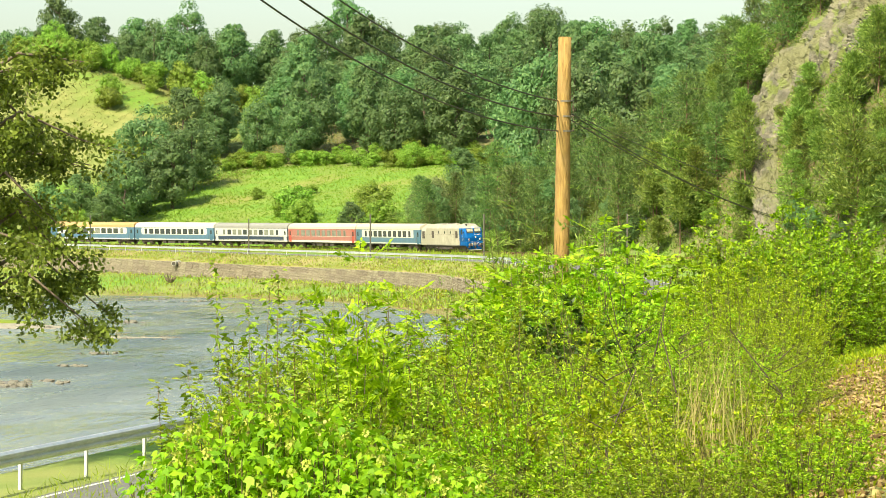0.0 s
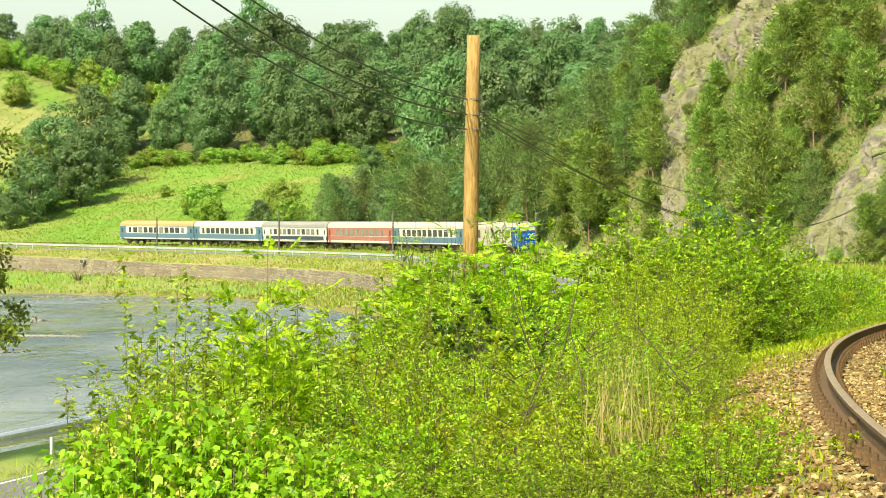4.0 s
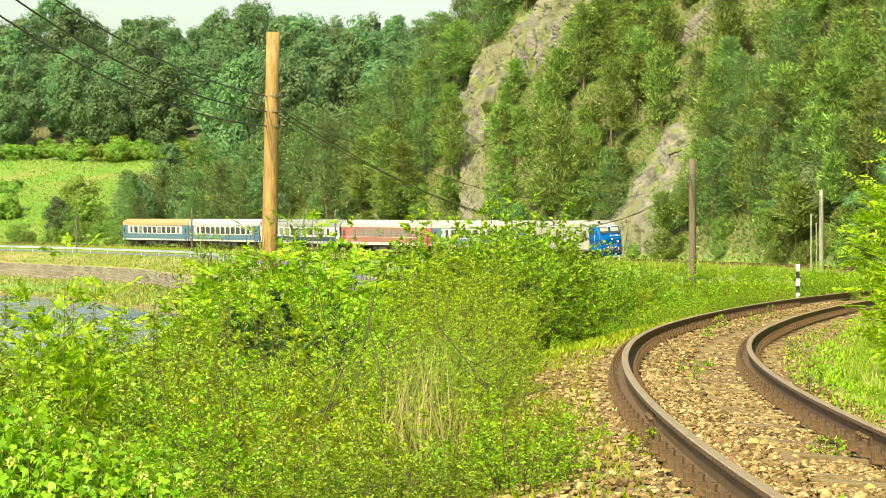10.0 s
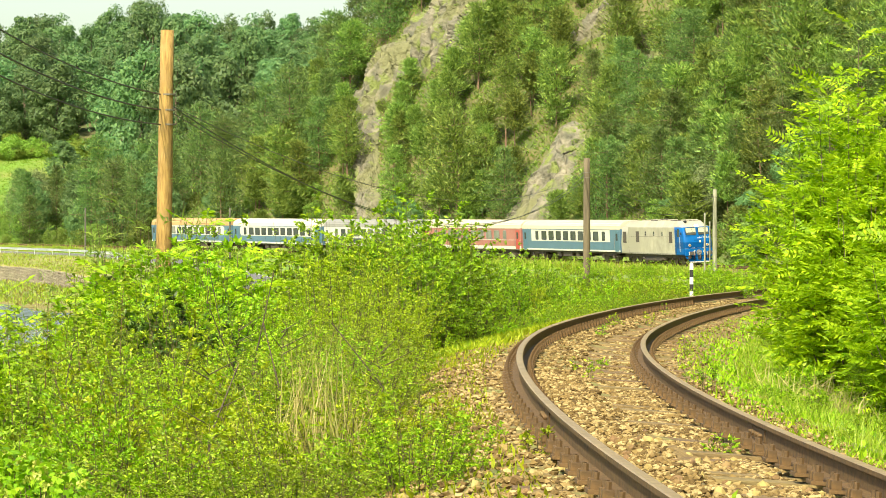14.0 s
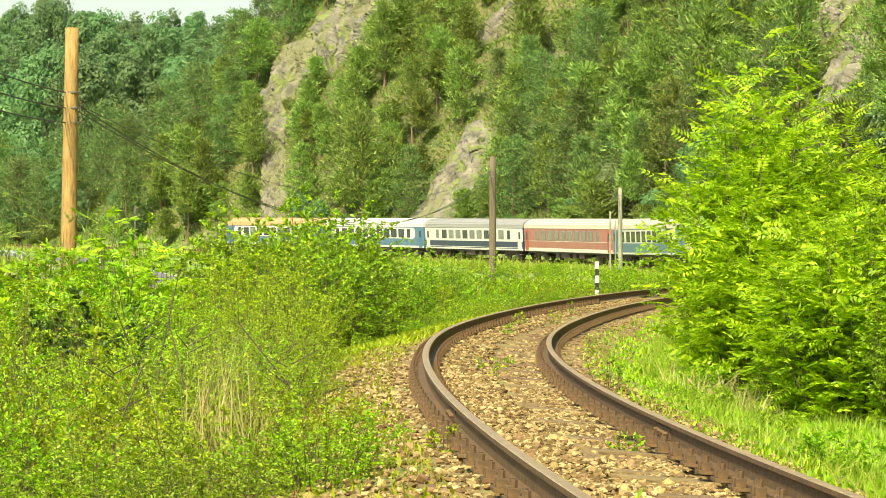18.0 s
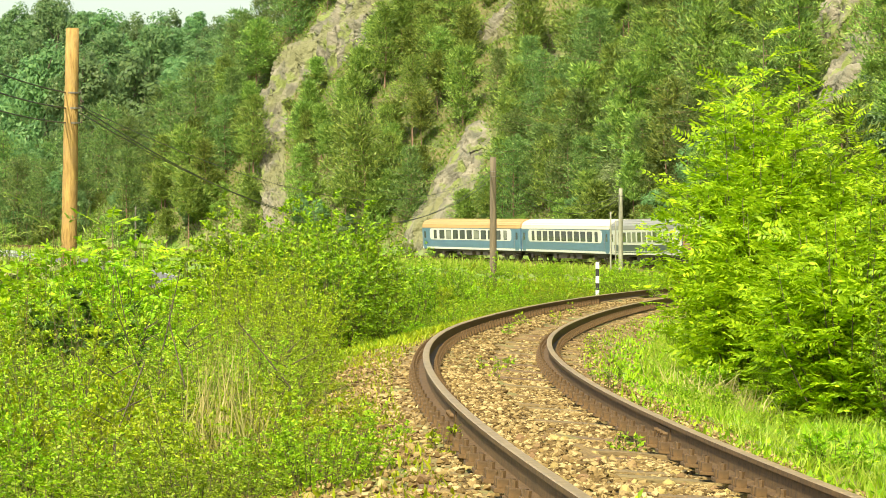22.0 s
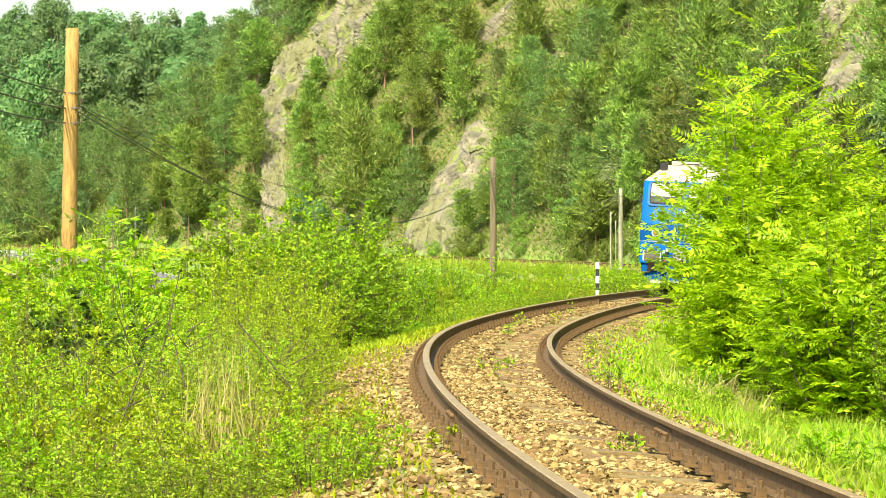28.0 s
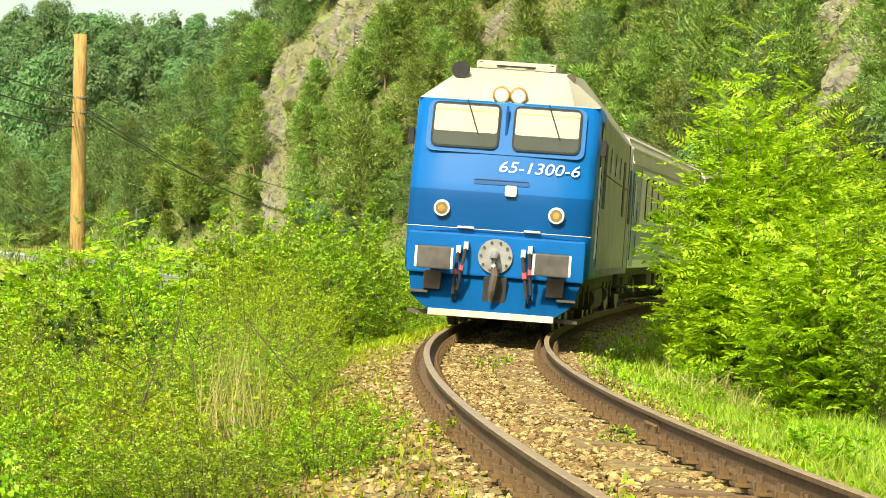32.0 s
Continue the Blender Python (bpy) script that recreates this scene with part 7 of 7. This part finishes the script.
# ---- river: stones, bars and the tree on the bank ----
wet = mat("river_stone", (0.20, 0.185, 0.14), (0.10, 0.095, 0.07), rough=0.7, scale=3, bump=0.5, by_object=0.5)
rr = np.random.RandomState(91)
big = [mesh_from("river_stone", v, f, wet) for v, f in [stone_shape(rr) for k in range(5)]]
for (x, y, sx, n, size) in ((-67.4, 226, 0.9, 9, 0.42), (-55.8, 183, 3.4, 30, 0.2), (-51.6, 184, 2.4, 12, 0.18), (-47.2, 153, 1.0, 9, 0.22), (-42.8, 135, 1.4, 10, 0.2), (-39.9, 114, 1.6, 36, 0.28), (-38.9, 117, 1.2, 16, 0.24), (-70.4, 207, 2.6, 30, 0.32), (-79.3, 322, 6, 18, 0.3), (-102.3, 355, 6, 18, 0.35), (-91.8, 338, 5, 12, 0.3)):
    for k in range(n):
        ob = new("river_stone", big[rr.randint(5)])
        q = size * rr.uniform(0.5, 1.3)
        ob.matrix_basis = Matrix.LocRotScale((x + rr.normal() * sx * 0.6, y + rr.normal() * sx * 0.5, WATER_Z + rr.uniform(-0.05, 0.08) * size), Euler((0, 0, rr.uniform(0, 6.28))), (q * 1.3, q, q * 0.6))
        tagged(ob, "wet brown stone in the shallow river", "stone", "stones in the river")


def river_tree():
    rng = np.random.RandomState(95)
    ob = thing("riverside_tree", "overhanging dark green tree on the river bank", "tree")
    lines = [([(0, 0, -0.6), (0.2, 0.1, 3.0), (0.1, 0, 6.5), (0.3, 0.2, 10.5)], 0.26, 0.05)]
    P, D = [], []
    for k in range(34):
        f = 0.42 + 0.56 * (k + 0.5) / 34
        a = k * 2.4
        e = 5.3 * (1.05 - 0.45 * f) * rng.uniform(0.7, 1.05)
        z = 10.5 * f
        end = np.array((math.cos(a) * e, math.sin(a) * e, z + rng.uniform(-1.3, 0.5)))
        mid = np.array((math.cos(a) * e * 0.5, math.sin(a) * e * 0.5, z + 0.45))
        start = np.array((0.15, 0.05, z - 0.5))
        lines.append(([start, mid, end], 0.07, 0.012))
        for j in range(9):
            t = rng.uniform(0.35, 1.0)
            c = (1 - t) ** 2 * start + 2 * t * (1 - t) * mid + t * t * end
            tip = c + rng.normal(size=3) * np.array((0.5, 0.5, 0.25)) + np.array((0, 0, -0.25))
            lines.append(([c, tip], 0.012, 0.005))
            m = 115
            w = rng.uniform(0.2, 1.15, (m, 1))
            P.append(c * (1 - w) + tip * w + rng.normal(size=(m, 3)) * 0.13)
            D.append(rng.normal(size=(m, 3)) + np.array((0, 0, -0.25)))
    part("trunk", stems_mesh("trunk", lines, bark_mat, 5), None, ob)
    P, D = np.concatenate(P), np.concatenate(D)
    part("crown", blades("crown", P, D, rng.uniform(0.09, 0.17, len(P)), rng.uniform(0.06, 0.11, len(P)), near_leaf, rng, 0.12), None, ob)
    ob.matrix_basis = Matrix.Translation((-22.3, 60.5, ground_at(-22.3, 60.5)))


river_tree()
stump = thing("root_stump", "dark driftwood stump on the far river bank", "stump")
sx, sy = -112.4, 398.0
bm = bmesh.new()
for k in range(7):
    a = k * 0.9
    add_tube(bm, [(0, 0, 0.1), (math.cos(a) * 0.6, math.sin(a) * 0.5, 0.5), (math.cos(a) * 1.0, math.sin(a) * 0.9, 0.9 + 0.3 * (k % 3))], [0.28, 0.16, 0.05], 7)
part("roots", bm, old_wood, stump)
stump.matrix_basis = Matrix.Translation((sx, sy, ground_at(sx, sy)))

# the grassy spit of the far bank and the gravel bars
def bar(x, y, long, wide, high, material, label, name="gravel_bar"):
    n, rings = 28, 4
    verts, faces = [(x, y, WATER_Z + high)], []
    for r in range(1, rings + 1):
        for k in range(n):
            a = 6.2832 * k / n
            f = r / rings * (1 + 0.22 * math.sin(3 * a + x) + 0.12 * math.sin(7 * a))
            verts.append((x + math.cos(a) * long * f, y + math.sin(a) * wide * f, WATER_Z + high - (high + 0.12) * (r / rings) ** 2))
    for k in range(n):
        faces.append((0, 1 + k, 1 + (k + 1) % n))
        for r in range(rings - 1):
            a, b = 1 + r * n + k, 1 + r * n + (k + 1) % n
            faces.append((a, a + n, b + n, b))
    return tagged(new(name, mesh_from(name, verts, faces, material, True)), label, "gravel bar")


gravel = mat("pale_gravel", (0.33, 0.30, 0.22), (0.20, 0.18, 0.13), rough=0.95, scale=5, bump=0.8)
bar(-55.4, 183.0, 5.2, 2.2, 0.10, gravel, "low pale gravel bar in the river")
bar(-72.8, 209.0, 5.6, 7.0, 0.35, gravel, "gravel spit at the river's edge")
bar(-73.9, 210.5, 4.0, 5.0, 0.62, MATS["grass_blades"], "green grass on the gravel spit", "grassy_spit")
bar(-41.2, 115.0, 2.6, 4.0, 0.12, wet, "dark stony bar at the river's edge")
grass_patch("verge_grass", "grass and weeds along the roadside", 908, 5000, lambda r, n: (r.uniform(-17.6, -10.5, n), r.uniform(44, 74, n), 1 + 0.3 * r.normal(size=n)), 0.08, 0.32, 0.02, grass_leaf)

# long grass of the far verge, the bank under the wall and the shore
def bank_grass(name, label, seed, n, a0, a1, r0, r1, lo, hi, wide, material, on_verge):
    rng = np.random.RandomState(seed)
    a, r = rng.uniform(a0, a1, n), rng.uniform(r0, r1, n)
    px, py = np.interp(a, RU, RX) - np.interp(a, RU, gy / gn) * r, np.interp(a, RU, RY) + np.interp(a, RU, gx / gn) * r
    z = np.interp(a, RU, RZ) - np.interp(r, [3.2, 4.6, 6.5, 9.0, 11.35], [0, 0.1, 0.35, 0.75, 1.0]) * np.interp(a, [400, 480, 570], [1.45, 1.45, 0.95]) if on_verge else height(px, py)
    keep = (z > WATER_Z + 0.05) & (waves(px, py, 9, seed) + 0.6 * waves(px, py, 30, seed + 1) > rng.uniform(-1.6, 0.8, n))
    P = np.stack([px, py, z - 0.03], 1)[keep]
    m = len(P)
    ob = new(name, blades(name, P, rng.normal(size=(m, 3)) * np.array((0.5, 0.5, 0.1)) + np.array((0, 0, 1.0)), rng.uniform(lo, hi, m), wide * rng.uniform(0.6, 1.4, m), material, rng, 0.1))
    return tagged(ob, label, "grass", kind="stuff")


tawny = leaf_mat("tawny_grass", (0.19, 0.18, 0.045), (0.28, 0.24, 0.07), (0.24, 0.27, 0.05), 0.35, 0.1)
bank_grass("bank_grass", "green grass on the verge above the wall", 911, 9000, 376, 604, 4.4, 11.3, 0.15, 0.5, 0.12, grass_leaf, True)
bank_grass("bank_grass", "tawny grass on the verge above the wall", 912, 7000, 376, 604, 4.4, 11.3, 0.15, 0.45, 0.12, tawny, True)
bank_grass("bank_grass", "long green grass on the bank below the wall", 913, 15000, 340, 620, 12.7, 40, 0.25, 0.75, 0.14, grass_leaf, False)
bank_grass("bank_grass", "long tawny grass on the bank below the wall", 914, 12000, 340, 620, 12.7, 40, 0.25, 0.7, 0.14, tawny, False)
motions()
